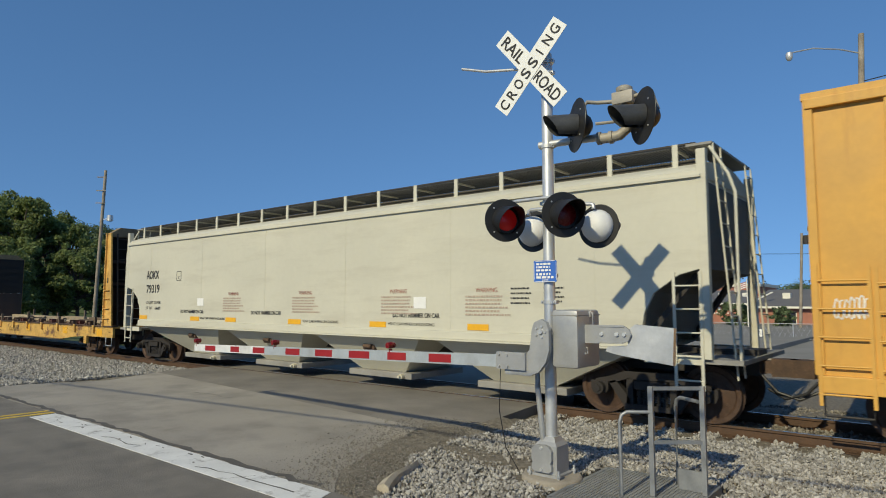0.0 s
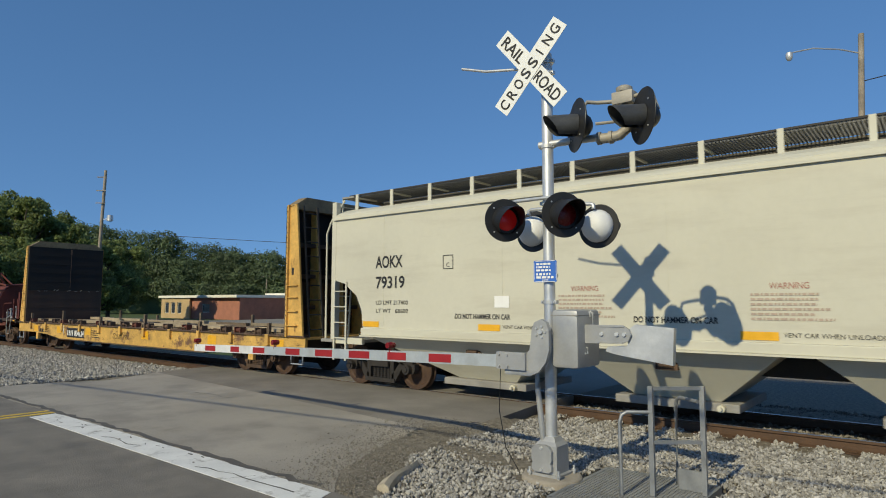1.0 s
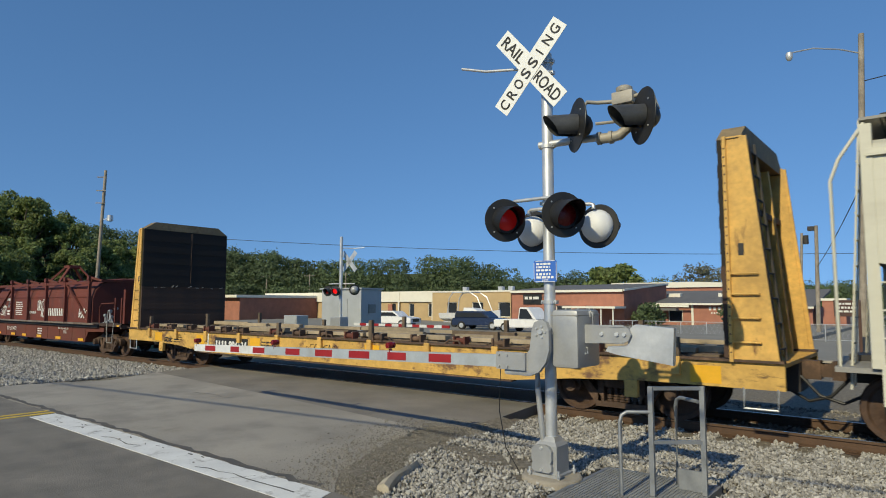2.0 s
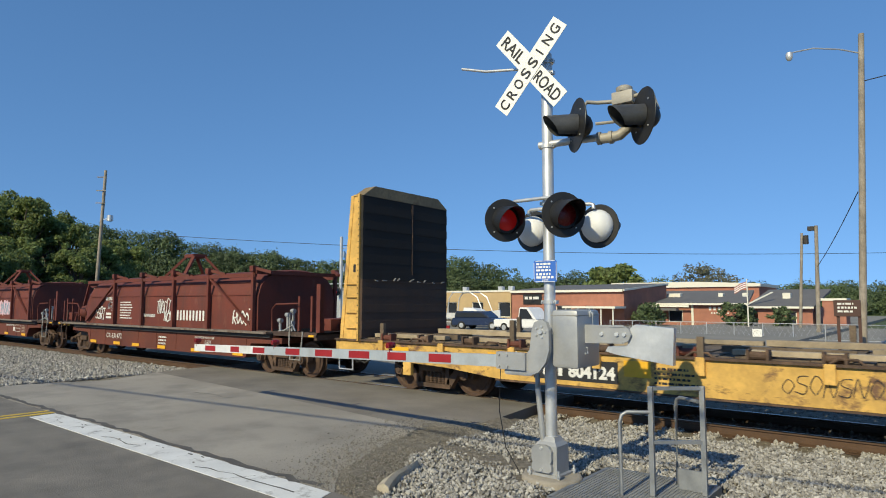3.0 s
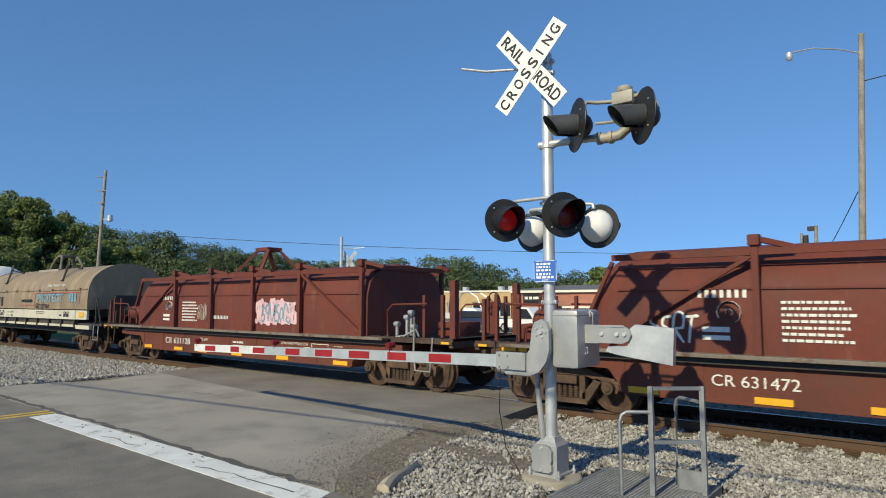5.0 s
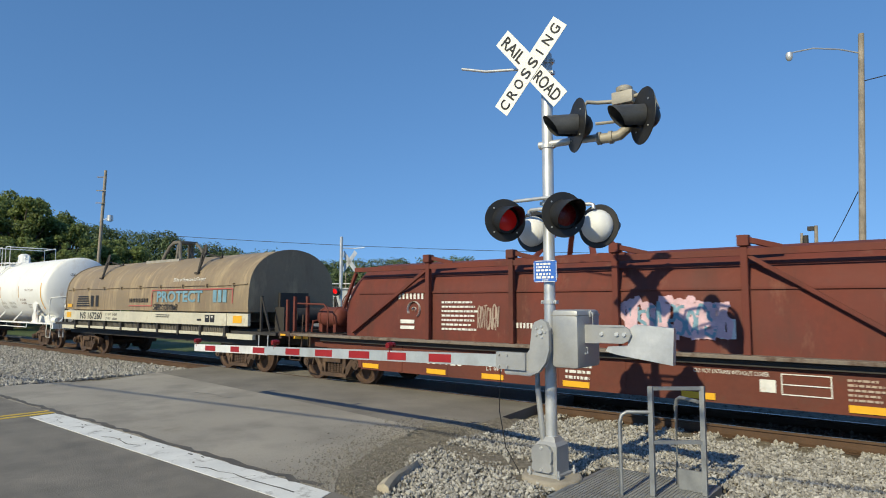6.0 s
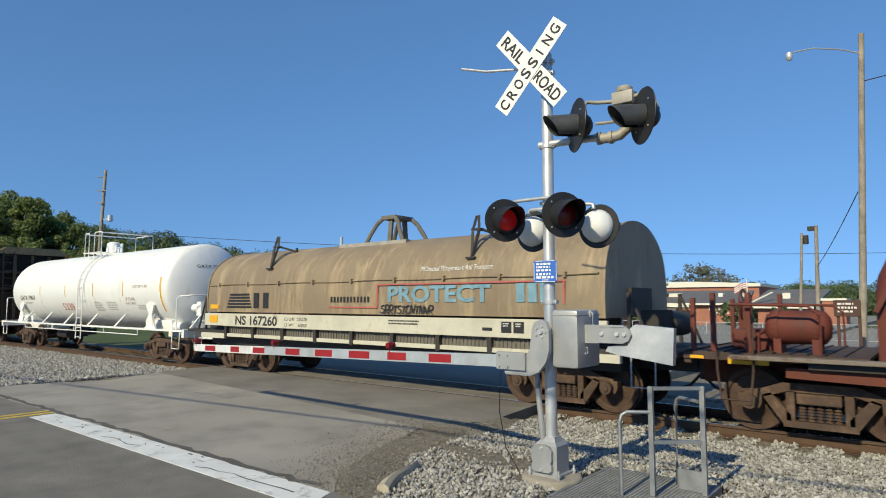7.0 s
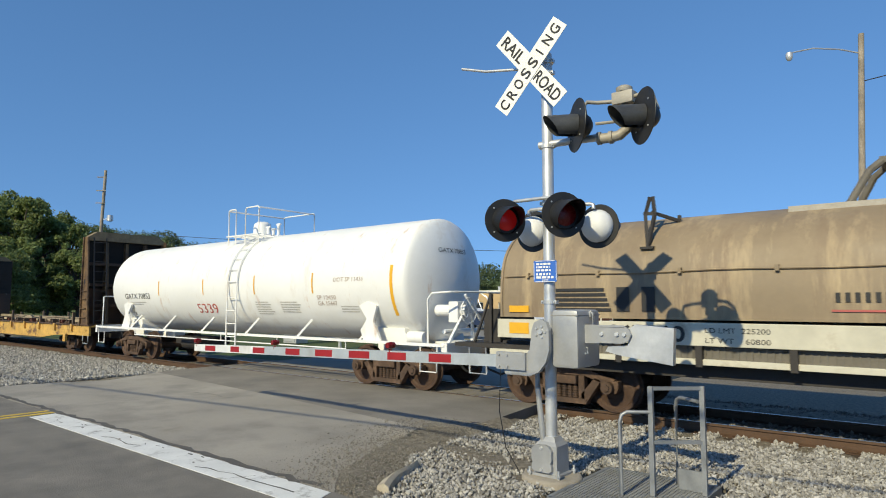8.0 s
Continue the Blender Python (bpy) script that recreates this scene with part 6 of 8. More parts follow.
    text_bars(M_INK, car, on_side(6.7, y, 2.2), 4, 0.4, 0.03, 0.05, 22)
    return car


def box_car():
    car = thing("box_car", pose(0, TRACK_Y, 0), "yellow steel box car with ribbed sides", "freight car")
    H, W = 7.8, 1.52
    bm = bmesh.new()
    box(bm, -H, H, -W, W, 0.95, 4.75)
    part("body", bm, M_BOXYELLOW, car, "yellow painted side sheets")
    bm = bmesh.new()
    prism(bm, [(-W - 0.06, 4.75), (-W - 0.06, 4.85), (-0.8, 4.98), (0.8, 4.98), (W + 0.06, 4.85), (W + 0.06, 4.75)], -H - 0.06, H + 0.06)
    part("roof", bm, M_BOXYELLOW, car)
    for s in (-1, 1):
        for x in [-H + 0.015] + [-H + 0.95 + 0.95 * k for k in range(15)]:
            bm = bmesh.new()
            box(bm, x - 0.06, x + 0.06, s * W - 0.06, s * W + 0.06, 0.95, 4.75, bevel=0.012)
            part("side_post", bm, M_BOXYELLOW, car)
        bm = bmesh.new()
        box(bm, -H, H, s * W - 0.075, s * W + 0.075, 0.72, 0.95, bevel=0.015)
        box(bm, -H - 0.02, H + 0.02, s * W - 0.085, s * W + 0.085, 4.62, 4.76, bevel=0.012)
        part("side_sill", bm, M_BOXYELLOW, car)
        bm = bmesh.new()
        box(bm, -1.6, 1.6, s * W - 0.09, s * W + 0.09, 1.0, 4.5, bevel=0.015)
        part("sliding_door", bm, M_BOXYELLOW, car)
    for e in (-1, 1):
        for k in range(12):
            bm = bmesh.new()
            box(bm, e * H - 0.03, e * H + 0.03, -W + 0.1, W - 0.1, 1.1 + k * 0.3, 1.22 + k * 0.3, bevel=0.012)
            part("end_rib", bm, M_BOXYELLOW, car)
    ladder(car, -H + 0.02, -H + 0.62, -W - 0.09, 0.55, 2.45, 5, M_BOXYELLOW)
    ladder(car, -H + 0.7, -H + 0.95, -W - 0.075, 0.9, 2.4, 4, M_BOXYELLOW)
    bm = bmesh.new()
    tube(bm, [(-H + 0.05, -W - 0.03, 0.75), (-H + 0.05, -W - 0.03, 0.42), (-H + 0.6, -W - 0.03, 0.42), (-H + 0.6, -W - 0.03, 0.75)], 0.02, 8)
    part("stirrup_step", bm, M_DARKSTEEL, car, "", True)
    bm = bmesh.new()
    box(bm, -H - 0.15, H + 0.15, -0.3, 0.3, 0.7, 0.95)
    part("centre_sill", bm, M_DARKSTEEL, car)
    scrawl(M_WHITEPAINT, car, on_side(-H + 0.2, -W - 0.003, 1.7), 0.4, 0.3, 4, 7, 0.02)
    truck(car, -6.0, True)
    truck(car, 6.0, True)
    couplers(car, H + 0.1, M_TRUCK)
    return car


def bulkhead_flat(marks, seed):
    car = thing("bulkhead_flat_car", pose(0, TRACK_Y, 0), "empty rust-streaked yellow bulkhead flat car with timber deck", "freight car")
    H, W = 9.9, 1.45
    rng = random.Random(seed)
    for s in (-1, 1):
        bm = bmesh.new()
        prism(bm, [(-H, 0.68), (-H, 1.06), (H, 1.06), (H, 0.68), (7.9, 0.68), (6.6, 0.62), (5.4, 0.5), (-5.4, 0.5), (-6.6, 0.62), (-7.9, 0.68)], s * W - 0.035, s * W + 0.035, "y")
        part("side_sill", bm, M_SILLYELLOW, car, "yellow fishbelly side sill with rust")
        bm = bmesh.new()
        box(bm, -H, H, s * W - 0.09, s * W + 0.09, 1.062, 1.1)
        box(bm, -5.4, 5.4, s * W - 0.08, s * W + 0.08, 0.47, 0.498)
        part("sill_flange", bm, M_TRUCK, car)
    bm = bmesh.new()
    box(bm, -H, H, -0.35, 0.35, 0.55, 1.0)
    for k in range(14):
        x = -9.4 + 18.8 * k / 13
        box(bm, x - 0.07, x + 0.07, -W, W, 0.75, 1.0)
    part("underframe", bm, M_DARKSTEEL, car)
    for k in range(72):
        x = -9.0 + 18.0 * (k + 0.5) / 72
        def plank(bmm):
            box(bmm, -0.115, 0.115, -W + 0.1, W - 0.1, 1.0, 1.12)
        shared("plank", cached("deck_plank", plank, M_DECK), car, pose(x, rng.uniform(-0.02, 0.02), rng.uniform(-0.015, 0.02), 0, 0, rng.uniform(-0.6, 0.6)))
    for s in (-1, 1):
        for k in range(11):
            x = -8.4 + 16.8 * k / 10
            bm = bmesh.new()
            box(bm, x - 0.07, x + 0.07, s * (W + 0.06) - 0.05, s * (W + 0.06) + 0.05, 0.82, 1.1, bevel=0.012)
            part("stake_pocket", bm, M_YELLOW, car)
            if k % 2 == (0 if s < 0 else 1):
                bm = bmesh.new()
                box(bm, x - 0.05, x + 0.05, s * (W + 0.02) - 0.04, s * (W + 0.02) + 0.04, 1.1, 1.1 + rng.uniform(0.25, 0.5))
                part("stake", bm, M_DECK, car, "short timber stake")
    for k in range(17):
        x = -8.2 + 16.4 * k / 16 + rng.uniform(-0.2, 0.2)
        bm = bmesh.new()
        y = -W - 0.02 + rng.uniform(-0.02, 0.1)
        rod(bm, (x - 0.1, y, 1.16), (x + 0.12, y, 1.16), 0.06, 10)
        box(bm, x - 0.14, x - 0.1, y - 0.09, y + 0.09, 1.09, 1.25)
        box(bm, x + 0.12, x + 0.16, y - 0.09, y + 0.09, 1.09, 1.25)
        part("winch", bm, M_TRUCK if k % 3 else M_OXIDESILL, car, "rusty tie-down winch")
    for k in range(10):
        x = -8 + 16 * k / 9 + rng.uniform(-0.5, 0.5)
        bm = bmesh.new()
        box(bm, x - 0.9, x + 0.9, -0.06, 0.06, 0, 0.1, m=pose(0, rng.uniform(-1.0, 1.0), 1.145, 0, 0, 0))
        part("dunnage", bm, M_PALEWOOD if k % 2 else M_DECK, car, "weathered timber batten")
    for k in range(9):
        x = -7.6 + 15.2 * k / 8
        bm = bmesh.new()
        tube(bm, [(x, -W - 0.05, 1.1), (x + 0.1, -W - 0.03, 1.17), (x + 0.32, -W + 0.0, 1.16), (x + 0.42, -W - 0.06, 1.08)], 0.022, 6)
        part("tie_down_chain", bm, M_TRUCK, car)
    for s in (-1, 1):
        for k in range(7):
            a = -8.9 + 2.54 * k
            b = a + 2.54 * rng.uniform(0.8, 0.99)
            bm = bmesh.new()
            yy = s * (W - 0.28) + rng.uniform(-0.04, 0.04)
            box(bm, a, b, yy - 0.09, yy + 0.09, 1.145, 1.145 + rng.uniform(0.07, 0.12), bevel=0.01)
            part("side_timber", bm, M_PALEWOOD, car, "pale weathered side timber")
    # bulkheads: board face inward, tapered gussets and open ribs outward
    for e in (-1, 1):
        xin = 9.12 if e > 0 else -9.0
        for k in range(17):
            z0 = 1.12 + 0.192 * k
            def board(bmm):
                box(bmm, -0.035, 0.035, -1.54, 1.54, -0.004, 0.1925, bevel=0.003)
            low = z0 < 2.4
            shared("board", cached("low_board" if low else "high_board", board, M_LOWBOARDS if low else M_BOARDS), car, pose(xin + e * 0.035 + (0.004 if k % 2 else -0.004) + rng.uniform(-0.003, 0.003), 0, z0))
        for k in range(9):
            y0 = -1.2 + 0.3 * k + rng.uniform(-0.1, 0.1)
            bm = bmesh.new()
            bar(bm, (xin - e * 0.02, y0, 2.44), (xin - e * 0.02, y0 + rng.uniform(0.05, 0.14), 2.44 + rng.uniform(-0.03, 0.07)), 0.03, 0.02)
            part("splinter", bm, M_GREY, car)
        xf = xin - e * 0.012
        for a, b, c, d in ((0.15, 0.17, 2.6, 4.2), (-1.48, 1.48, 2.41, 2.425), (0.13, 0.19, 4.1, 4.35)):
            bm = bmesh.new()
            box(bm, min(xf, xin), max(xf, xin), a, b, c, d)
            part("face_strap", bm, M_GREY if b - a < 0.1 and d - c < 0.2 else M_TRUCK, car)
        bm = bmesh.new()
        prism(bm, [(-1.54, 4.386), (-1.16, 4.64), (1.16, 4.64), (1.54, 4.386)], xin - e * 0.01, xin + e * 0.33)
        prism(bm, [(-1.5, 4.386), (1.5, 4.386), (1.5, 4.3), (-1.5, 4.3)], xin + e * 0.09, xin + e * 0.33)
        part("top_cap", bm, M_CAP, car, "chamfered weathered top beam")
        for s in (-1, 1):
            bm = bmesh.new()
            prism(bm, [(xin + e * 0.078, 1.06), (xin + e * 0.078, 4.42), (xin + e * 0.36, 4.42), (xin + e * 0.66, 1.06)], s * 1.49 - 0.03, s * 1.49 + 0.03, "y")
            mg = M_YELLOW if marks else M_RUSTBULK
            bg = part("gusset", bm, mg, car, "tapered yellow end gusset" if marks else "tapered rusted end gusset")
            for a, b, c, d in ((xin + e * 0.08, xin + e * 0.13, 1.06, 4.42),):
                bm = bmesh.new()
                box(bm, min(a, b), max(a, b), s * 1.53 - 0.05, s * 1.53 + 0.05, c, d)
                part("gusset_edge", bm, mg, bg)
            bm = bmesh.new()
            bar(bm, (xin + e * 0.36, s * 1.51, 4.4), (xin + e * 0.68, s * 1.51, 1.06), 0.05, 0.1)
            part("gusset_edge", bm, mg, bg)
            for z in (1.35, 1.7, 2.05, 2.35):
                bm = bmesh.new()
                rod(bm, (xin + e * 0.14, s * 1.57, z), (xin + e * 0.5, s * 1.57, z), 0.014, 8)
                for xx in (0.14, 0.5):
                    rod(bm, (xin + e * xx, s * 1.5, z), (xin + e * xx, s * 1.57, z), 0.014, 6)
                part("grab_iron", bm, mg, bg)
            # no cut here: a black plate stands in for the hole's dark inside
            bm = bmesh.new()
            box(bm, min(xin + e * 0.24, xin + e * 0.32), max(xin + e * 0.24, xin + e * 0.32), s * 1.522 - 0.004, s * 1.522 + 0.004, 2.62, 2.8, bevel=0.003)
            part("lightening_hole", bm, M_BLACK, bg, "black plate painted as a dark opening")
            for k in range(24):
                bm = bmesh.new()
                rod(bm, (xin + e * 0.105, s * 1.53, 1.2 + 0.132 * k), (xin + e * 0.105, s * 1.588, 1.2 + 0.132 * k), 0.014, 6)
                part("rivet", bm, M_TRUCK, bg)
        for y in (-0.75, 0, 0.75):
            bm = bmesh.new()
            prism(bm, [(xin + e * 0.08, 1.06), (xin + e * 0.08, 4.25), (xin + e * 0.26, 4.25), (xin + e * 0.52, 1.06)], y - 0.05, y + 0.05, "y")
            part("end_rib", bm, M_YELLOW if marks else M_RUSTBULK, car)
        for z in (1.8, 2.6, 3.4):
            bm = bmesh.new()
            box(bm, min(xin + e * 0.08, xin + e * 0.3), max(xin + e * 0.08, xin + e * 0.3), -1.45, 1.45, z - 0.05, z + 0.05)
            part("end_rib", bm, M_TRUCK, car)
        for y0 in (-1.3,):
            for y in (y0, y0 + 0.45):
                bm = bmesh.new()
                bar(bm, (xin + e * 0.7, y, 1.06), (xin + e * 0.38, y, 4.4), 0.045, 0.035)
                part("ladder_rail", bm, M_DARKSTEEL, car)
            for k in range(9):
                f = (k + 0.5) / 9
                bm = bmesh.new()
                rod(bm, (xin + e * (0.7 - 0.32 * f), y0, 1.06 + 3.34 * f), (xin + e * (0.7 - 0.32 * f), y0 + 0.45, 1.06 + 3.34 * f), 0.016, 6)
                part("rung", bm, M_DARKSTEEL, car)
        bm = bmesh.new()
        box(bm, min(xin, e * H), max(xin, e * H), -W, W, 1.0, 1.06)
        part("end_deck", bm, M_YELLOW, car)
        bm = bmesh.new()
        tube(bm, [(e * 9.35, -W - 0.02, 0.7), (e * 9.35, -W - 0.02, 0.4), (e * 9.8, -W - 0.02, 0.4), (e * 9.8, -W - 0.02, 0.7)], 0.02, 8)
        part("stirrup_step", bm, M_ALU, car, "", True)
        truck(car, e * 7.3)
        bm = bmesh.new()
        box(bm, e * 7.66 - 0.11, e * 7.66 + 0.11, -W - 0.06, -W + 0.04, 0.4, 0.68, bevel=0.015)
        rod(bm, (e * 7.66, -W - 0.075, 0.53), (e * 7.66, -W - 0.055, 0.53), 0.05, 12)
        part("jacking_pad", bm, M_YELLOW, car)
    couplers(car, H, M_TRUCK)
    y = -W - 0.038
    if marks:
        bm = bmesh.new()
        box(bm, -4.6, -3.0, y - 0.001, y, 0.58, 0.94)
        part("stencil_panel", bm, M_INK, car, "black stencil panel")
        letter_blocks(M_WHITEPAINT, car, on_side(-4.55, y - 0.002, 0.65), 4, 0.2, 0.6)
        words("804124", 0.28, M_WHITEPAINT, car, on_side(-3.9, y - 0.002, 0.65), width=0.85, bold=0.012)
        scrawl(M_INK, car, on_side(-7.5, y, 0.71), 0.5, 0.14, 8, 6, 0.025)
        scrawl(M_WHITEPAINT, car, on_side(-4.95, y - 0.002, 0.72), 0.01, 0.3, 9, 3, 0.05)
        scrawl(M_INK, car, on_side(-0.62, y, 0.64), 1.2, 0.28, 10, 7, 0.012)
        text_bars(M_INK, car, on_side(-2.4, y, 0.9), 4, 0.7, 0.035, 0.04, 31)
        text_bars(M_INK, car, on_side(-6.9, y, 0.95), 4, 0.5, 0.03, 0.04, 32)
        for x in (-8.08, -5.6, -2.9, 1.5, 5.5, 8.6):
            bm = bmesh.new()
            box(bm, x, x + 0.45, y - 0.002, y, 0.72, 0.98)
            part("fresh_paint_patch", bm, M_REFLECT, car)
    return car


def coil_car(side_marks):
    car = thing("coil_car", pose(0, TRACK_Y, 0), "oxide-red steel coil car with peaked hood and lifting frame", "freight car")
    H, W, L = 8.0, 1.42, 5.5
    # underframe trough
    bm = bmesh.new()
    prism(bm, [(-6.6, 0.86), (-6.6, 1.0), (6.6, 1.0), (6.6, 0.86), (5.25, 0.82), (4.95, 0.42), (-4.95, 0.42), (-5.25, 0.82)], -1.36, 1.36, "y")
    box(bm, -8.0, 8.0, -0.35, 0.35, 0.62, 0.98)
    part("underframe", bm, M_OXIDESILL, car, "rust-red fishbelly underframe")
    for k in range(9):
        x = -5 + 10 * k / 8
        bm = bmesh.new()
        box(bm, x - 0.05, x + 0.05, -1.37, -1.355, 0.45, 1.0)
        part("sill_rib", bm, M_OXIDESILL, car)
    for s in (-1, 1):
        bm = bmesh.new()
        box(bm, -7.3, 6.2, s * 1.46 - 0.12, s * 1.46 + 0.12, 1.1, 1.16, bevel=0.01)
        part("walkway", bm, M_LEDGE, car, "dull worn steel walkway ledge")
        bm = bmesh.new()
        box(bm, -6.3, 6.2, s * 1.4 - 0.05, s * 1.4 + 0.05, 1.0, 1.1)
        part("walkway_support", bm, M_DARKSTEEL, car)
    for e in (-1, 1):
        bm = bmesh.new()
        box(bm, min(e * 5.6, e * H), max(e * 5.6, e * H), -1.38, 1.38, 1.13, 1.18)
        box(bm, min(e * (H - 0.1), e * H), max(e * (H - 0.1), e * H), -1.38, 1.38, 1.0, 1.18)
        box(bm, min(e * 7.2, e * (H + 0.08)), max(e * 7.2, e * (H + 0.08)), -0.34, 0.34, 0.64, 1.13)
        part("end_deck", bm, M_COILDECK, car, "dark worn end platform")
        for k in range(9):
            bm = bmesh.new()
            xx = 5.9 + k * 0.22
            box(bm, e * xx - 0.012, e * xx + 0.012, -1.36, 1.36, 1.18, 1.2)
            part("tread_bar", bm, M_DARKSTEEL, car)
        for s in (-1, 1):
            bm = bmesh.new()
            box(bm, min(e * 6.3, e * H), max(e * 6.3, e * H), s * 1.38 - 0.03, s * 1.38 + 0.03, 1.07, 1.13)
            part("end_sill", bm, M_COILDECK, car)
            for xx, hh in ((7.9, 2.38 if e > 0 else 2.0), (7.6, 2.08), (7.1, 2.08)):
                bm = bmesh.new()
                wd = 0.07 if hh > 2.2 else 0.035
                box(bm, e * xx - wd, e * xx + wd, s * 1.2 - wd, s * 1.2 + wd, 1.12, hh)
                part("stanchion", bm, M_OXIDE, car)
            bm = bmesh.new()
            tube(bm, [(e * 6.15, s * 1.35, 1.08), (e * 6.15, s * 1.35, 1.75), (e * 6.3, s * 1.35, 1.88), (e * 7.3, s * 1.35, 1.9)], 0.022, 8)
            part("handrail", bm, M_OXIDE, car, "", True)
        if e < 0:
            bm = bmesh.new()
            lathe(bm, [(0.02, -0.44), (0.15, -0.42), (0.23, -0.36), (0.25, -0.3), (0.25, 0.3), (0.23, 0.36), (0.15, 0.42), (0.02, 0.44)], Matrix.Translation((e * 6.5, -0.85, 1.56)) @ Matrix.Rotation(radians(90), 4, "Y"), 24)
            tank = part("air_reservoir", bm, M_OXIDE, car, "red welded air reservoir", True)
            for xx in (6.25, 6.75):
                bm = bmesh.new()
                lathe(bm, [(0.25, -0.025), (0.265, -0.02), (0.265, 0.02), (0.25, 0.025)], Matrix.Translation((e * xx, -0.85, 1.56)) @ Matrix.Rotation(radians(90), 4, "Y"), 24)
                part("hoop", bm, M_OXIDESILL, tank)
                bm = bmesh.new()
                box(bm, e * xx - 0.05, e * xx + 0.05, -1.05, -0.65, 1.17, 1.4)
                part("cradle", bm, M_OXIDE, tank)
            reflector(car, -7.35, 1.02, 0.55, -1.412, 0.1)
            bm = bmesh.new()
            tube(bm, [(-6.95, -0.4, 1.3), (-6.95, -0.7, 1.5), (-7.0, -1.1, 1.45), (-7.0, -1.15, 1.15)], 0.03, 8)
            part("brake_pipe", bm, M_OXIDE, car, "", True)
        else:
            valve = bmesh.new()
            for xx, yy, hh in ((6.3, -1.2, 1.45), (6.55, -1.15, 1.6), (6.8, -1.2, 1.4), (6.45, -0.9, 1.7)):
                rod(valve, (xx, yy, 1.08), (xx, yy, hh), 0.035, 8)
                rod(valve, (xx - 0.06, yy, hh), (xx + 0.06, yy, hh), 0.06, 10)
            tube(valve, [(6.2, -1.3, 1.15), (6.6, -1.3, 1.2), (6.9, -1.25, 1.35), (7.0, -1.2, 1.1)], 0.025, 8)
            part("brake_valve", valve, M_ALUPAINT, car, "grey brake valve and pipes", True)
        bm = bmesh.new()
        box(bm, e * 7.2 - 0.3, e * 7.2 + 0.3, -0.5, 0.3, 1.17, 1.5, bevel=0.03)
        part("brake_box", bm, M_OXIDE, car, "red brake cylinder box", True)
        bm = bmesh.new()
        tube(bm, [(e * 7.0, -1.42, 1.62), (e * 7.0, -1.44, 0.95), (e * 7.05, -1.44, 0.5), (e * 7.45, -1.44, 0.5), (e * 7.5, -1.44, 0.95), (e * 7.5, -1.42, 1.2)], 0.02, 8)
        part("stirrup_step", bm, M_GREY if e > 0 else M_COILDECK, car, "dull stirrup step", True)
        bm = bmesh.new()
        m = facing((e * 7.6, 0.7, 1.9), (e, 0, 0))
        for k in range(20):
            a, b = k * math.tau / 20, (k + 1) * math.tau / 20
            rod(bm, m @ Vector((0.27 * math.cos(a), 0.27 * math.sin(a), 0)), m @ Vector((0.27 * math.cos(b), 0.27 * math.sin(b), 0)), 0.016, 6)
        for k in range(5):
            a = k * math.tau / 5
            rod(bm, m @ Vector((0, 0, 0)), m @ Vector((0.27 * math.cos(a), 0.27 * math.sin(a), 0)), 0.012, 6)
        box(bm, e * 7.6 - 0.06, e * 7.6 + 0.06, 0.62, 0.78, 1.08, 1.95)
        part("brake_wheel", bm, M_OXIDE, car)
    # hood: rounded gable with sloped ends
    sec = [(-1.36, 1.16), (-1.36, 2.1), (-1.27, 2.42), (-1.05, 2.66), (-0.7, 2.8), (-0.25, 2.86), (0.25, 2.86), (0.7, 2.8), (1.05, 2.66), (1.27, 2.42), (1.36, 2.1), (1.36, 1.16)]
    def ring(x, k=1.0, dz=0.0):
        return [(x, y * k, 1.16 + (z - 1.16) * (1 - dz)) for y, z in sec]
    bm = bmesh.new()
    loft(bm, [ring(-L, 0.97, 0.3), ring(-L + 0.12, 1, 0.14), ring(-L + 0.4, 1, 0.0), ring(L - 0.12), ring(L, 0.985, 0.02)])
    hood = part("hood", bm, M_OXIDE, car, "oxide-red coil hood", True)
    for z in (2.12, 2.48):
        bm = bmesh.new()
        yy = -1.372 if z < 2.3 else -1.26
        box(bm, -L + 0.45, L - 0.1, yy - 0.012, yy + 0.012, z, z + 0.03)
        part("hood_seam", bm, M_OXIDE, hood)
    # outer frame: posts, top rail, braces
    posts = (-2.9, -0.85, 1.2, 3.2, 5.42)
    for s in (-1, 1):
        for x in posts:
            bm = bmesh.new()
            box(bm, x - 0.05, x + 0.05, s * 1.45 - 0.05, s * 1.45 + 0.05, 1.16, 2.78, bevel=0.008)
            box(bm, x - 0.08, x + 0.08, s * 1.45 - 0.09, s * 1.45 + 0.09, 2.76, 2.92, bevel=0.01)
            part("frame_post", bm, M_OXIDE, hood)
            bm = bmesh.new()
            bar(bm, (x + 0.02, s * 1.43, 2.86), (x + 0.45, s * 1.2, 2.74), 0.08, 0.08)
            part("gusset_bar", bm, M_OXIDE, hood)
        bm = bmesh.new()
        box(bm, -5.1, 5.5, s * 1.44 - 0.04, s * 1.44 + 0.04, 2.62, 2.72)
        part("top_rail", bm, M_OXIDE, hood)
        for a, b in (((-5.2, 1.25), (-2.9, 2.65)), ((3.2, 2.65), (5.35, 1.25)), ((-5.1, 2.6), (-5.5, 1.8))):
            bm = bmesh.new()
            bar(bm, (a[0], s * 1.43, a[1]), (b[0], s * 1.43, b[1]), 0.07, 0.06)
            part("brace", bm, M_OXIDE, hood)
    bm = bmesh.new()
    bar(bm, (5.46, -1.44, 2.75), (5.46, 1.44, 2.75), 0.16, 0.1)
    part("end_beam", bm, M_OXIDE, hood)
    # lifting frame
    for s in (-1, 1):
        for dx in (-1, 1):
            bm = bmesh.new()
            bar(bm, (-0.15 + dx * 0.64, s * 0.75, 2.78), (-0.15 + dx * 0.25, s * 0.2, 3.5), 0.1, 0.08)
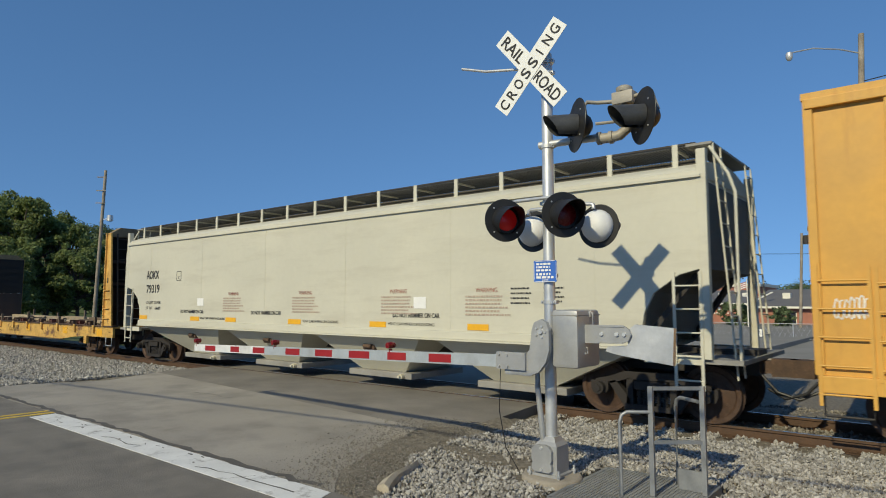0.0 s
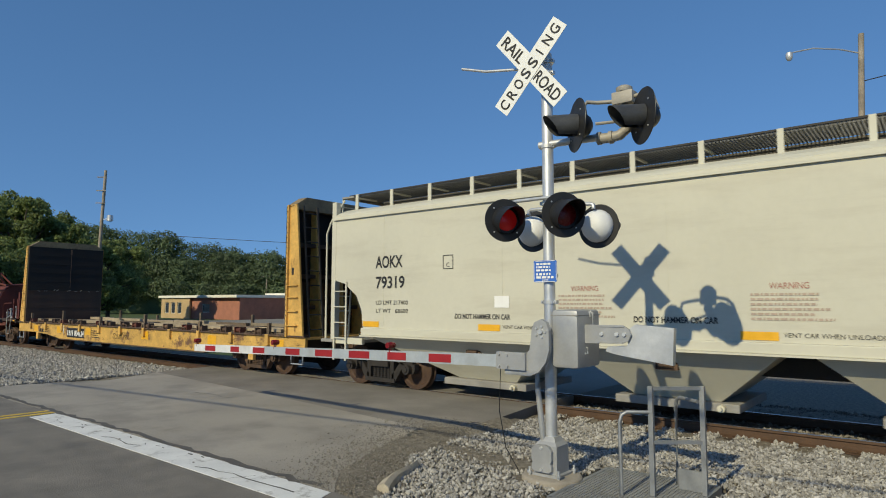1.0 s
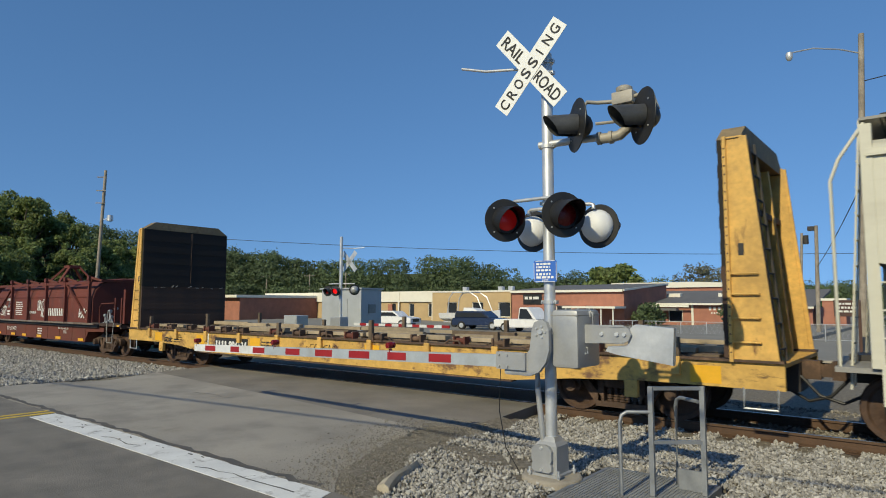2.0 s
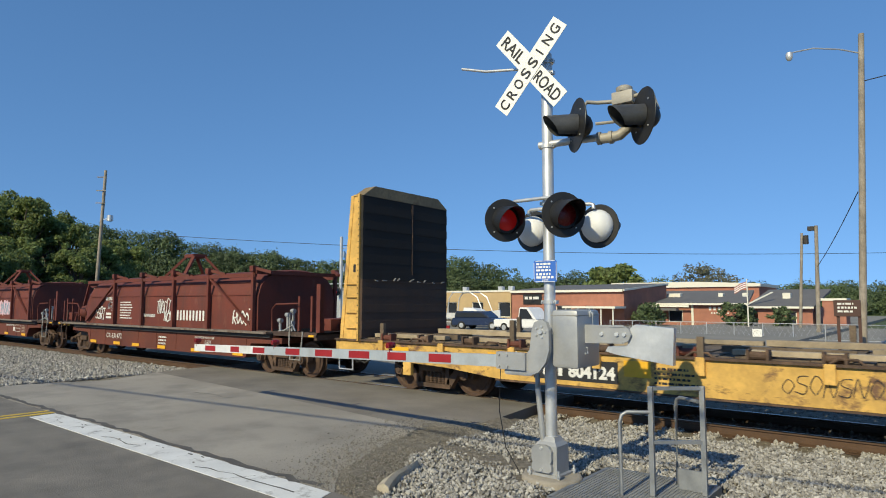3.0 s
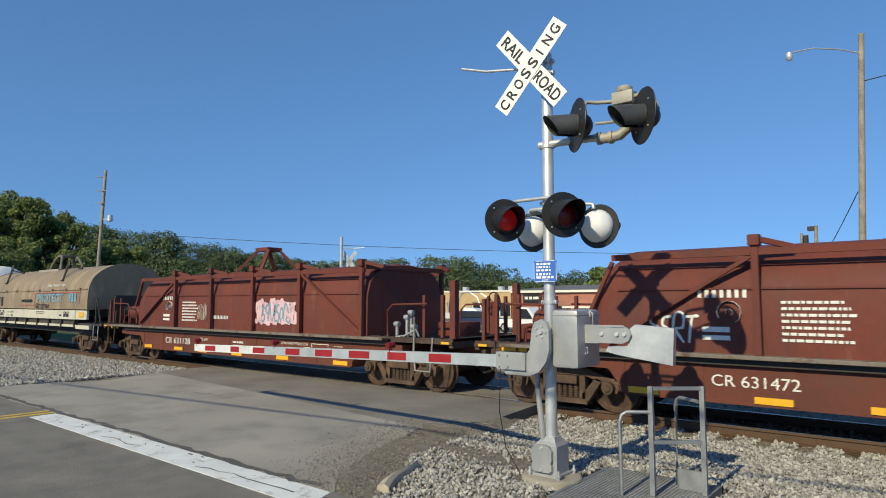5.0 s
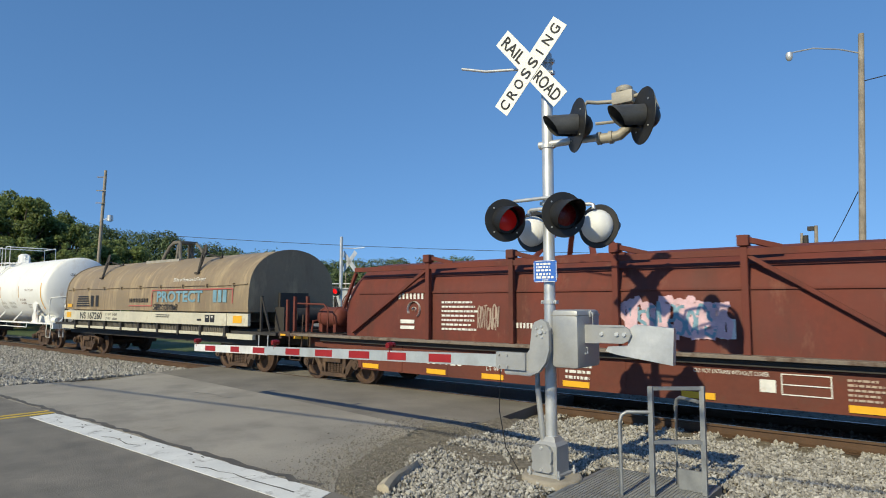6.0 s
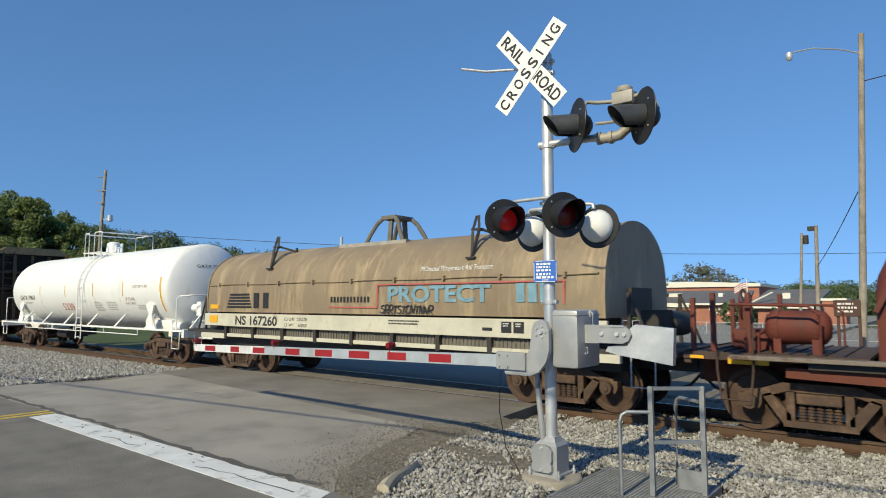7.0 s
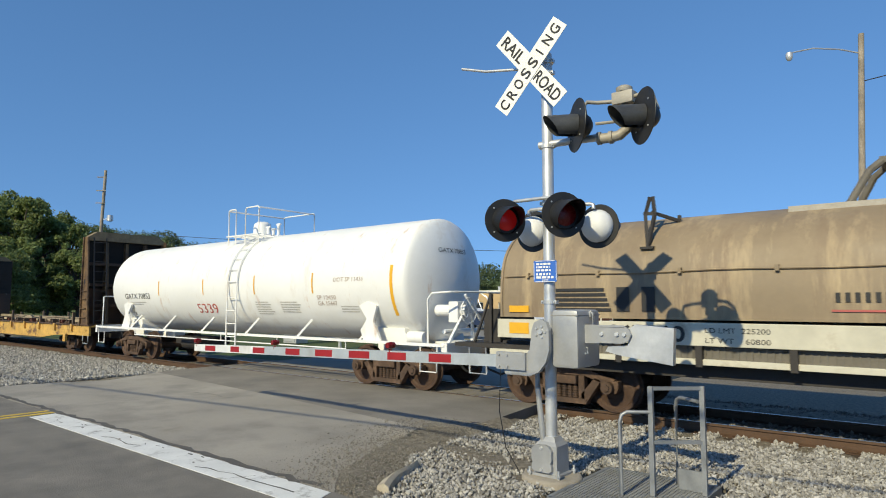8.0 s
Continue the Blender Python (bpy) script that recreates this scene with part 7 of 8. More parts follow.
            part("lift_leg", bm, M_OXIDE, hood)
    bm = bmesh.new()
    box(bm, -0.45, 0.15, -0.26, 0.26, 3.46, 3.58, bevel=0.015)
    box(bm, -1.4, 1.1, -0.8, -0.6, 2.76, 2.82)
    part("lift_beam", bm, M_OXIDE, hood)
    truck(car, -6.25)
    truck(car, 6.25)
    couplers(car, H, M_TRUCK)
    y = -1.374
    if side_marks == 1:
        letter_blocks(M_WHITEPAINT, car, on_side(1.3, y, 1.38), 10, 0.3, 1.85)
        scrawl(M_WHITEPAINT, car, on_side(-4.55, y, 1.3), 0.75, 0.5, 41, 4, 0.04)
        scrawl(M_WHITEPAINT, car, on_side(0.0, y, 1.55), 0.95, 0.5, 42, 6, 0.032)
        scrawl(M_WHITEPAINT, car, on_side(0.5, y - 0.004, 1.32), 0.5, 0.3, 47, 3, 0.04)
        scrawl(M_WHITEPAINT, car, on_side(4.35, y, 1.3), 0.95, 0.45, 43, 5, 0.045)
        mx = -3.5
    else:
        scrawl(M_SPRAYPINK, car, on_side(1.25, y, 1.35), 1.7, 0.62, 44, 16, 0.09)
        scrawl(M_SPRAYBLUE, car, on_side(1.35, y - 0.002, 1.4), 1.4, 0.5, 45, 9, 0.05)
        scrawl(M_FADED, car, on_side(-1.7, y, 1.4), 0.5, 0.5, 46, 7, 0.02)
        letter_blocks(M_WHITEPAINT, car, on_side(2.8, y, 1.38), 2, 0.3, 0.3)
        mx = -3.55
    # maker's mark: ring and bars
    bm = bmesh.new()
    m = on_side(mx + 0.2, y, 1.78)
    for k in range(14):
        a, b = radians(-60 + 270 * k / 14), radians(-60 + 270 * (k + 1) / 14)
        bar(bm, m @ Vector((0.17 * math.cos(a), 0.17 * math.sin(a), 0.0005 * k)), m @ Vector((0.17 * math.cos(b), 0.17 * math.sin(b), 0.0005 * k)), 0.085, 0.003)
        bar(bm, m @ Vector((0.05 * math.cos(a), 0.05 * math.sin(a), 0.0005 * k)), m @ Vector((0.05 * math.cos(b), 0.05 * math.sin(b), 0.0005 * k)), 0.06, 0.003)
    box(bm, mx - 0.2, mx + 0.2, y - 0.002, y, 1.48, 1.56)
    box(bm, mx - 0.2, mx + 0.2, y - 0.002, y, 1.36, 1.43)
    part("emblem", bm, M_WHITEPAINT, car, "white ring and bars mark")
    letter_blocks(M_WHITEPAINT, car, on_side(mx - 0.25, y, 2.0), 7, 0.12, 0.75)
    text_bars(M_WHITEPAINT, car, on_side(-2.6, y, 1.95), 7, 0.95, 0.04, 0.05, 51)
    letter_blocks(M_WHITEPAINT, car, on_side(-0.95, y, 1.45), 12, 0.1, 0.9)
    ys = -1.373
    if side_marks == 1:
        words("CR 631472", 0.24, M_WHITEPAINT, car, on_side(-3.6, ys, 0.68), width=1.2)
        words("G52T", 0.16, M_WHITEPAINT, car, on_side(2.95, ys, 0.7), width=0.34)
    else:
        words("CR 631128", 0.26, M_WHITEPAINT, car, on_side(-3.56, ys, 0.66), width=1.48)
        words("LD LMT", 0.12, M_WHITEPAINT, car, on_side(-1.5, ys, 0.8), width=0.42)
        words("LT WT", 0.12, M_WHITEPAINT, car, on_side(-1.5, ys, 0.62), width=0.38)
        words("68800", 0.12, M_WHITEPAINT, car, on_side(-0.75, ys, 0.62), width=0.4)
    words("DO NOT ENTRAIN WITHOUT COVER", 0.09, M_WHITEPAINT, car, on_side(2.4, ys, 0.86), width=1.05)
    if side_marks == 2:
        for a, b, c, d in ((3.32, 3.53, 0.64, 0.82), (3.6, 4.22, 0.905, 0.92), (3.6, 4.22, 0.62, 0.635), (3.6, 3.615, 0.635, 0.905), (4.205, 4.22, 0.635, 0.905), (3.615, 4.205, 0.76, 0.775)):
            bm = bmesh.new()
            box(bm, a, b, ys - 0.002, ys, c, d)
            part("stencil_panel", bm, M_WHITEPAINT, car)
        text_bars(M_FADED, car, on_side(4.4, ys, 0.9), 5, 0.45, 0.03, 0.035, 57)
    text_bars(M_WHITEPAINT, car, on_side(0.2, ys, 0.85), 3, 0.5, 0.05, 0.05, 52)
    for x in (-4.9, -3.0, -1.6, 0.15, 2.2, 4.4):
        reflector(car, x, 0.46, 0.5, ys - 0.002, 0.1)
    for x in (-7.9, 7.72):
        reflector(car, x, 1.075, 0.2, -1.412, 0.05)
    return car


def round_coil_car():
    car = thing("round_coil_car", pose(0, TRACK_Y, 0), "tan round-hooded coil car with cream side sill", "freight car")
    H, L = 7.3, 6.15
    bm = bmesh.new()
    box(bm, -6.3, 6.3, -1.2, 1.2, 0.75, 1.2)
    box(bm, -H, H, -0.35, 0.35, 0.75, 1.05)
    part("underframe", bm, M_DARKSTEEL, car)
    for s in (-1, 1):
        bm = bmesh.new()
        box(bm, -5.2, 5.2, s * 1.5 - 0.05, s * 1.5 + 0.05, 1.27, 1.62, bevel=0.012)
        part("side_panel", bm, M_CREAM, car, "dirty cream side panel")
        bm = bmesh.new()
        box(bm, -5.2, 5.2, s * 1.46 - 0.05, s * 1.46 + 0.05, 0.98, 1.07, bevel=0.01)
        part("lower_sill", bm, M_CREAM, car)
        bm = bmesh.new()
        box(bm, -5.15, 5.15, s * 1.42 - 0.01, s * 1.42 + 0.01, 1.07, 1.27)
        for k in range(110):
            x = -5.1 + 10.2 * k / 109
            box(bm, x - 0.012, x + 0.012, s * 1.44 - 0.01, s * 1.44 + 0.01, 1.07, 1.27)
        part("step_mesh", bm, M_ENDGREY, car, "grey perforated step panel")
        for k in range(9):
            x = -5.1 + 10.2 * k / 8
            bm = bmesh.new()
            box(bm, x - 0.05, x + 0.05, s * 1.48 - 0.06, s * 1.48 + 0.06, 0.95, 1.28)
            part("sill_bracket", bm, M_DARKSTEEL, car)
    bm = bmesh.new()
    sec = [(-1.48, 1.66), (-1.49, 2.0), (-1.47, 2.3)] + [(-1.45 * math.cos(a), 2.38 + 1.06 * math.sin(a)) for a in [radians(8 + 164 * k / 22) for k in range(23)]] + [(1.47, 2.3), (1.49, 2.0), (1.48, 1.66)]
    loft(bm, [[(x, y, z) for y, z in sec] for x in (-L, L)])
    hood = part("hood", bm, M_TAN, car, "tan weathered cylindrical hood", True)
    for x in (-L, L - 0.03):
        bm = bmesh.new()
        out = [(y * 1.015, 1.66 + (z - 1.66) * 1.012) for y, z in sec]
        prism(bm, out, x, x + 0.05)
        part("end_rim", bm, M_TAN, hood)
    for e in (-1, 1):
        bm = bmesh.new()
        box(bm, e * (L + 0.02), e * (L + 0.08), -0.5, 0.5, 1.7, 2.2) if e > 0 else box(bm, -L - 0.08, -L - 0.02, -0.5, 0.5, 1.7, 2.2)
        part("end_box", bm, M_DARKSTEEL, hood)
    bm = bmesh.new()
    tube(bm, [(x, -1.475, 2.42 + 0.012 * math.sin(x * 2.3)) for x in np.linspace(-L + 0.1, L - 0.1, 24)], 0.016, 6)
    part("seam_rod", bm, M_TAN, hood)
    for k in range(9):
        x = -L + 0.6 + 1.37 * k
        bm = bmesh.new()
        box(bm, x - 0.03, x + 0.03, -1.52, -1.44, 2.38, 2.47)
        part("seam_cleat", bm, M_TAN, hood)
    for x in (-3.36, 3.27):
        bm = bmesh.new()
        for dx in (-0.09, 0.07):
            bar(bm, (x, -1.33, 2.82), (x + dx, -1.16, 3.4), 0.05, 0.05)
            bar(bm, (x + dx, -1.16, 3.4), (x + dx * 0.3, -1.1, 3.7), 0.05, 0.05)
        bar(bm, (x - 0.12, -1.15, 3.42), (x + 0.1, -1.15, 3.4), 0.06, 0.05)
        bar(bm, (x, -1.12, 3.44), (x + 0.34, -0.75, 3.3), 0.05, 0.05)
        bar(bm, (x + 0.34, -0.75, 3.22), (x + 0.34, -0.75, 3.4), 0.05, 0.04)
        box(bm, x - 0.11, x + 0.11, -1.4, -1.3, 2.8, 2.84)
        part("guide_bracket", bm, M_DARKSTEEL, hood, "dark stacking bracket")
    bm = bmesh.new()
    for dx in (-1, 1):
        for s in (-1, 1):
            tube(bm, [(dx * 0.68, s * 0.5, 3.28), (dx * 0.5, s * 0.44, 3.62), (dx * 0.36, s * 0.36, 3.88), (dx * 0.2, s * 0.3, 4.02)], 0.055, 8)
    box(bm, -0.24, 0.24, -0.34, 0.34, 3.98, 4.08, bevel=0.015)
    for s in (-1, 1):
        bar(bm, (0.02, s * 0.3, 3.36), (0.02, s * 0.24, 4.0), 0.12, 0.06)
    part("lifting_frame", bm, M_ENDGREY, hood, "weathered grey lifting frame with bent legs", True)
    bm = bmesh.new()
    box(bm, -1.4, 0.9, -0.68, -0.5, 3.3, 3.4)
    part("lift_base", bm, M_TANPIPE, hood)
    for e in (-1, 1):
        bm = bmesh.new()
        box(bm, min(e * 5.25, e * H), max(e * 5.25, e * H), -1.42, 1.42, 1.06, 1.14)
        part("end_deck", bm, M_DARKSTEEL, car)
        bm = bmesh.new()
        box(bm, min(e * 5.2, e * 6.2), max(e * 5.2, e * 6.2), -1.52, -1.44, 1.28, 1.62)
        box(bm, min(e * 5.2, e * 6.4), max(e * 5.2, e * 6.4), -1.5, -1.4, 0.92, 1.06)
        part("end_panel", bm, M_CREAM, car)
        reflector(car, e * 5.72 - 0.22, 1.36, 0.42, -1.525, 0.2)
        for s in (-1, 1):
            bm = bmesh.new()
            bar(bm, (e * 6.5, s * 1.3, 1.14), (e * 6.5, s * 1.3, 2.1), 0.06, 0.06)
            bar(bm, (e * 6.5, s * 1.3, 2.1), (e * 6.9, s * 1.3, 1.14), 0.04, 0.04)
            part("stanchion", bm, M_DARKSTEEL, car)
            bm = bmesh.new()
            tube(bm, [(e * 6.55, s * 1.4, 1.1), (e * 6.55, s * 1.4, 0.55), (e * 6.95, s * 1.4, 0.55), (e * 6.95, s * 1.4, 1.1)], 0.018, 8)
            part("stirrup_step", bm, M_ALU, car, "", True)
        bm = bmesh.new()
        rod(bm, (e * 6.8, -0.5, 1.55), (e * 6.8, 0.5, 1.55), 0.22, 16)
        box(bm, e * 6.75 - 0.2, e * 6.75 + 0.2, -0.9, -0.5, 1.14, 1.8)
        part("brake_gear", bm, M_DARKSTEEL, car, "", True)
    truck(car, -5.1)
    truck(car, 5.1)
    couplers(car, H, M_TRUCK)
    y = -1.503
    words("NS 167260", 0.33, M_INK, car, on_side(-4.62, -1.553, 1.33), width=1.88, bold=0.008)
    words("LD LMT  225200", 0.11, M_INK, car, on_side(-2.45, -1.553, 1.47), width=0.9)
    words("LT WT    60800", 0.11, M_INK, car, on_side(-2.45, -1.553, 1.32), width=0.9)
    text_bars(M_INK, car, on_side(1.2, -1.553, 1.55), 2, 1.0, 0.03, 0.03, 61)
    words("PROtected TEmperature Rail Transport", 0.15, M_WHITEPAINT, hood, on_side(2.0, -1.432, 2.58) @ Matrix.Rotation(radians(-15), 4, "X"), width=1.85)
    for x0 in (4.11, 4.38):
        bm = bmesh.new()
        box(bm, x0, x0 + 0.23, -1.5545, -1.552, 1.36, 1.57)
        part("stencil_panel", bm, M_INK, car, "black stencil panel")
        text_bars(M_WHITEPAINT, car, on_side(x0 + 0.05, -1.556, 1.54), 2, 0.13, 0.02, 0.02, 63)
    bm = bmesh.new()
    box(bm, 3.68, 3.91, -1.5545, -1.552, 1.39, 1.45)
    part("maker_plate", bm, M_INK, car, "small black plate")
    bm = bmesh.new()
    for k in range(5):
        box(bm, -5.1 + 0.03 * k, -3.95 - 0.03 * k, y - 0.002, y, 1.78 + 0.085 * k, 1.83 + 0.085 * k)
    part("emblem", bm, M_INK, car, "dark striped mark")
    letter_blocks(M_INK, car, on_side(-3.85, y, 1.78), 2, 0.4, 0.85)
    letter_blocks(M_INK, car, on_side(-0.75, y, 1.93), 12, 0.13, 1.35)
    words("PROTECT", 0.46, M_SPRAYBLUE, car, on_side(1.1, y, 1.95), width=2.74, label="faded blue painted lettering", bold=0.014)
    words("III", 0.46, M_SPRAYBLUE, car, on_side(4.38, y, 1.95), width=0.73, bold=0.02)
    for a, b, c, d in ((-0.8, 0.8, 1.8, 1.83), (0.8, 5.4, 2.3, 2.33), (0.78, 0.82, 1.82, 2.33), (5.38, 5.42, 1.9, 2.33)):
        bm = bmesh.new()
        box(bm, a, b, y - 0.002, y, c, d)
        part("red_stripe", bm, M_SPRAYRED, car)
    scrawl(M_INK, car, on_side(0.9, y - 0.002, 1.68), 1.5, 0.2, 63, 12, 0.025)
    reflector(car, -5.95, 1.75, 0.42, y, 0.12)
    return car


def tank_car():
    car = thing("tank_car", pose(0, TRACK_Y, 0), "white tank car with top platform and ladder", "freight car")
    bm = bmesh.new()
    R, zc = 1.45, 2.45
    head = [(R, 6.9), (1.445, 6.95), (1.41, 7.01), (1.33, 7.07), (1.1, 7.17), (0.85, 7.25), (0.5, 7.32), (0.02, 7.35)]
    prof = [(r, -h) for r, h in head[::-1]] + head
    lathe(bm, prof, Matrix.Translation((0, 0, zc)) @ Matrix.Rotation(radians(90), 4, "Y"), 56)
    tank = part("tank", bm, M_TANK, car, "white cylindrical tank with dished heads", True)
    for s in (-1, 1):
        bm = bmesh.new()
        box(bm, -8.15, 8.15, s * 1.42 - 0.05, s * 1.42 + 0.05, 1.02, 1.08)
        part("running_board", bm, M_TANK, car)
        for k in range(6):
            x = -5.6 + 11.2 * k / 5
            bm = bmesh.new()
            bar(bm, (x, s * 1.4, 1.05), (x + 0.3, s * 1.15, 1.5), 0.05, 0.05)
            part("strut", bm, M_TANK, car)
        bm = bmesh.new()
        rod(bm, (-5.2, s * 1.43, 0.85), (5.2, s * 1.43, 0.85), 0.018, 8)
        for k in range(5):
            x = -5.2 + 10.4 * k / 4
            rod(bm, (x, s * 1.43, 0.85), (x, s * 1.43, 1.05), 0.014, 6)
        part("safety_rail", bm, M_TANK, car)
    for e in (-1, 1):
        bm = bmesh.new()
        box(bm, min(e * 5.2, e * 8.2), max(e * 5.2, e * 8.2), -0.35, 0.35, 0.75, 1.05)
        box(bm, e * 8.15 - 0.07, e * 8.15 + 0.07, -1.45, 1.45, 0.85, 1.1)
        part("stub_sill", bm, M_TANK, car)
        bm = bmesh.new()
        prism(bm, [(e * 5.4, 1.0), (e * 5.5, 1.35), (e * 6.7, 1.35), (e * 6.8, 1.0)], -1.05, 1.05, "y")
        part("saddle", bm, M_TANK, car)
        for s in (-1, 1):
            bm = bmesh.new()
            prism(bm, [(e * 5.75, 1.05), (e * 5.65, 1.3), (e * 5.85, 1.55), (e * 5.6, 1.85), (e * 5.85, 1.95), (e * 6.15, 1.85), (e * 6.05, 1.5), (e * 6.3, 1.05)], s * 1.36 - 0.03, s * 1.36 + 0.03, "y")
            part("jacking_bracket", bm, M_TANK, car)
            bm = bmesh.new()
            tube(bm, [(e * 7.7, s * 1.43, 1.08), (e * 7.7, s * 1.43, 2.0), (e * 7.78, s * 1.4, 2.12), (e * 8.12, s * 1.2, 2.15), (e * 8.2, s * 0.9, 2.15), (e * 8.2, s * 0.02, 2.15)], 0.022, 8)
            part("end_handrail", bm, M_TANK, car, "", True)
            bm = bmesh.new()
            tube(bm, [(e * 7.5, s * 1.44, 1.05), (e * 7.5, s * 1.44, 0.5), (e * 7.95, s * 1.44, 0.5), (e * 7.95, s * 1.44, 1.05)], 0.018, 8)
            part("stirrup_step", bm, M_TANK, car, "", True)
    bm = bmesh.new()
    m = facing((8.15, -0.6, 1.75), (1, 0, 0))
    for k in range(24):
        a, b = k * math.tau / 24, (k + 1) * math.tau / 24
        rod(bm, m @ Vector((0.27 * math.cos(a), 0.27 * math.sin(a), 0)), m @ Vector((0.27 * math.cos(b), 0.27 * math.sin(b), 0)), 0.016, 6)
    for k in range(6):
        a = k * math.tau / 6
        rod(bm, m @ Vector((0, 0, 0)), m @ Vector((0.27 * math.cos(a), 0.27 * math.sin(a), 0)), 0.012, 6)
    rod(bm, (7.3, -0.6, 1.75), (8.12, -0.6, 1.75), 0.13, 14)
    box(bm, 7.75, 8.0, -0.8, -0.45, 1.5, 1.95, bevel=0.02)
    rod(bm, (7.95, -0.2, 1.05), (7.95, -0.2, 1.7), 0.04, 8)
    rod(bm, (7.7, -0.9, 1.3), (7.7, 0.3, 1.3), 0.05, 8)
    bar(bm, (8.05, -0.6, 1.75), (8.05, -1.2, 1.05), 0.06, 0.06)
    bar(bm, (8.05, -0.6, 2.1), (8.05, 0.5, 1.05), 0.05, 0.05)
    part("brake_wheel", bm, M_TANK, car, "white hand brake wheel")
    bm = bmesh.new()
    rod(bm, (6.3, -0.9, 1.15), (7.2, -0.9, 1.15), 0.14, 16)
    part("air_reservoir", bm, M_TANK, car, "", True)
    # top fittings, platform and rails
    bm = bmesh.new()
    lathe(bm, [(0.33, 3.8), (0.33, 3.98), (0.27, 4.0), (0.27, 4.22), (0.24, 4.34), (0.15, 4.4), (0.002, 4.42)], Matrix.Translation((-0.2, 0, 0)), 24)
    part("manway_dome", bm, M_TANK, car, "white manway dome", True)
    bm = bmesh.new()
    for k in range(9):
        y = -1.0 + 2.0 * k / 8
        box(bm, -0.5, 1.1, y - 0.05, y + 0.05, 3.86, 3.89)
    part("top_platform", bm, M_TANK, car)
    for y in (-1.0, 1.0):
        for x0, x1 in ((-0.45, -0.08), (0.4, 1.05)) if y < 0 else ((-0.45, 1.05),):
            bm = bmesh.new()
            tube(bm, [(x0, y, 3.6), (x0, y, 4.62), (x0 + 0.05, y, 4.67), (x1 - 0.05, y, 4.67), (x1, y, 4.62), (x1, y, 3.6)], 0.022, 8)
            part("guard_rail", bm, M_TANK, car, "white pipe guard rail", True)
    for x in (-0.45, 1.05):
        bm = bmesh.new()
        rod(bm, (x, -1.0, 4.64), (x, 1.0, 4.64), 0.022, 8)
        part("guard_rail", bm, M_TANK, car)
    for x, hh in ((0.25, 4.2), (0.5, 4.12), (0.75, 4.25)):
        bm = bmesh.new()
        rod(bm, (x, -0.1, 3.85), (x, -0.1, hh), 0.05, 10)
        rod(bm, (x - 0.1, -0.1, hh), (x + 0.1, -0.1, hh), 0.03, 8)
        part("top_valve", bm, M_TANK, car)
    def shell(a):
        return -1.5 * math.cos(a), zc + 1.5 * math.sin(a)
    for x in (0.36, 0.82):
        bm = bmesh.new()
        pts = [(x, -1.5, 0.55), (x, -1.5, 2.0)] + [(x, *shell(radians(a))) for a in range(0, 68, 8)]
        tube(bm, pts, 0.022, 8)
        part("ladder_rail", bm, M_TANK, car, "", True)
    for k in range(5):
        bm = bmesh.new()
        rod(bm, (0.36, -1.5, 0.62 + 0.36 * k), (0.82, -1.5, 0.62 + 0.36 * k), 0.014, 6)
        part("rung", bm, M_TANK, car)
    for a in (2, 15, 28, 41, 54):
        y, z = shell(radians(a))
        bm = bmesh.new()
        rod(bm, (0.36, y, z), (0.82, y, z), 0.014, 6)
        part("rung", bm, M_TANK, car)
    # conspicuity strips, curved with the shell
    for x, a0, a1 in ((6.6, -34, 12), (3.95, -12, 8), (1.52, -12, 8), (-1.05, -12, 6), (-3.7, -12, 6)):
        bm = bmesh.new()
        n = 6
        lo = [radians(a0 + (a1 - a0) * k / n) for k in range(n + 1)]
        w = 0.09 if x > 5 else 0.05
        A = [bm.verts.new((x, -1.456 * math.cos(a), zc + 1.456 * math.sin(a))) for a in lo]
        B = [bm.verts.new((x + w, -1.456 * math.cos(a), zc + 1.456 * math.sin(a))) for a in lo]
        for k in range(n):
            bm.faces.new((A[k], A[k + 1], B[k + 1], B[k]))
        part("reflector", bm, M_REFLECT, car, "yellow reflective strip")
    def curved(text, size, x, z, width, material):
        ang = math.asin((z - zc) / R)
        ob = words(text, size, material, car, Matrix())
        me = ob.data
        k = width / max(v.co.x for v in me.vertices)
        for v in me.vertices:
            a = ang + v.co.y / R
            rr = R + 0.006 + v.co.z
            v.co = (x + v.co.x * k, -rr * math.cos(a), zc + rr * math.sin(a))
        return ob
    def curved_print(x, z, w, rows, seed):
        ob = text_bars(M_GREYPRINT, car, Matrix(), rows, w, 0.03, 0.04, seed)
        ang = math.asin((z - zc) / R)
        for v in ob.data.vertices:
            a = ang + v.co.y / R
            rr = R + 0.006 + v.co.z
            v.co = (x + v.co.x, -rr * math.cos(a), zc + rr * math.sin(a))
    curved_print(1.5, 1.95, 0.75, 6, 91)
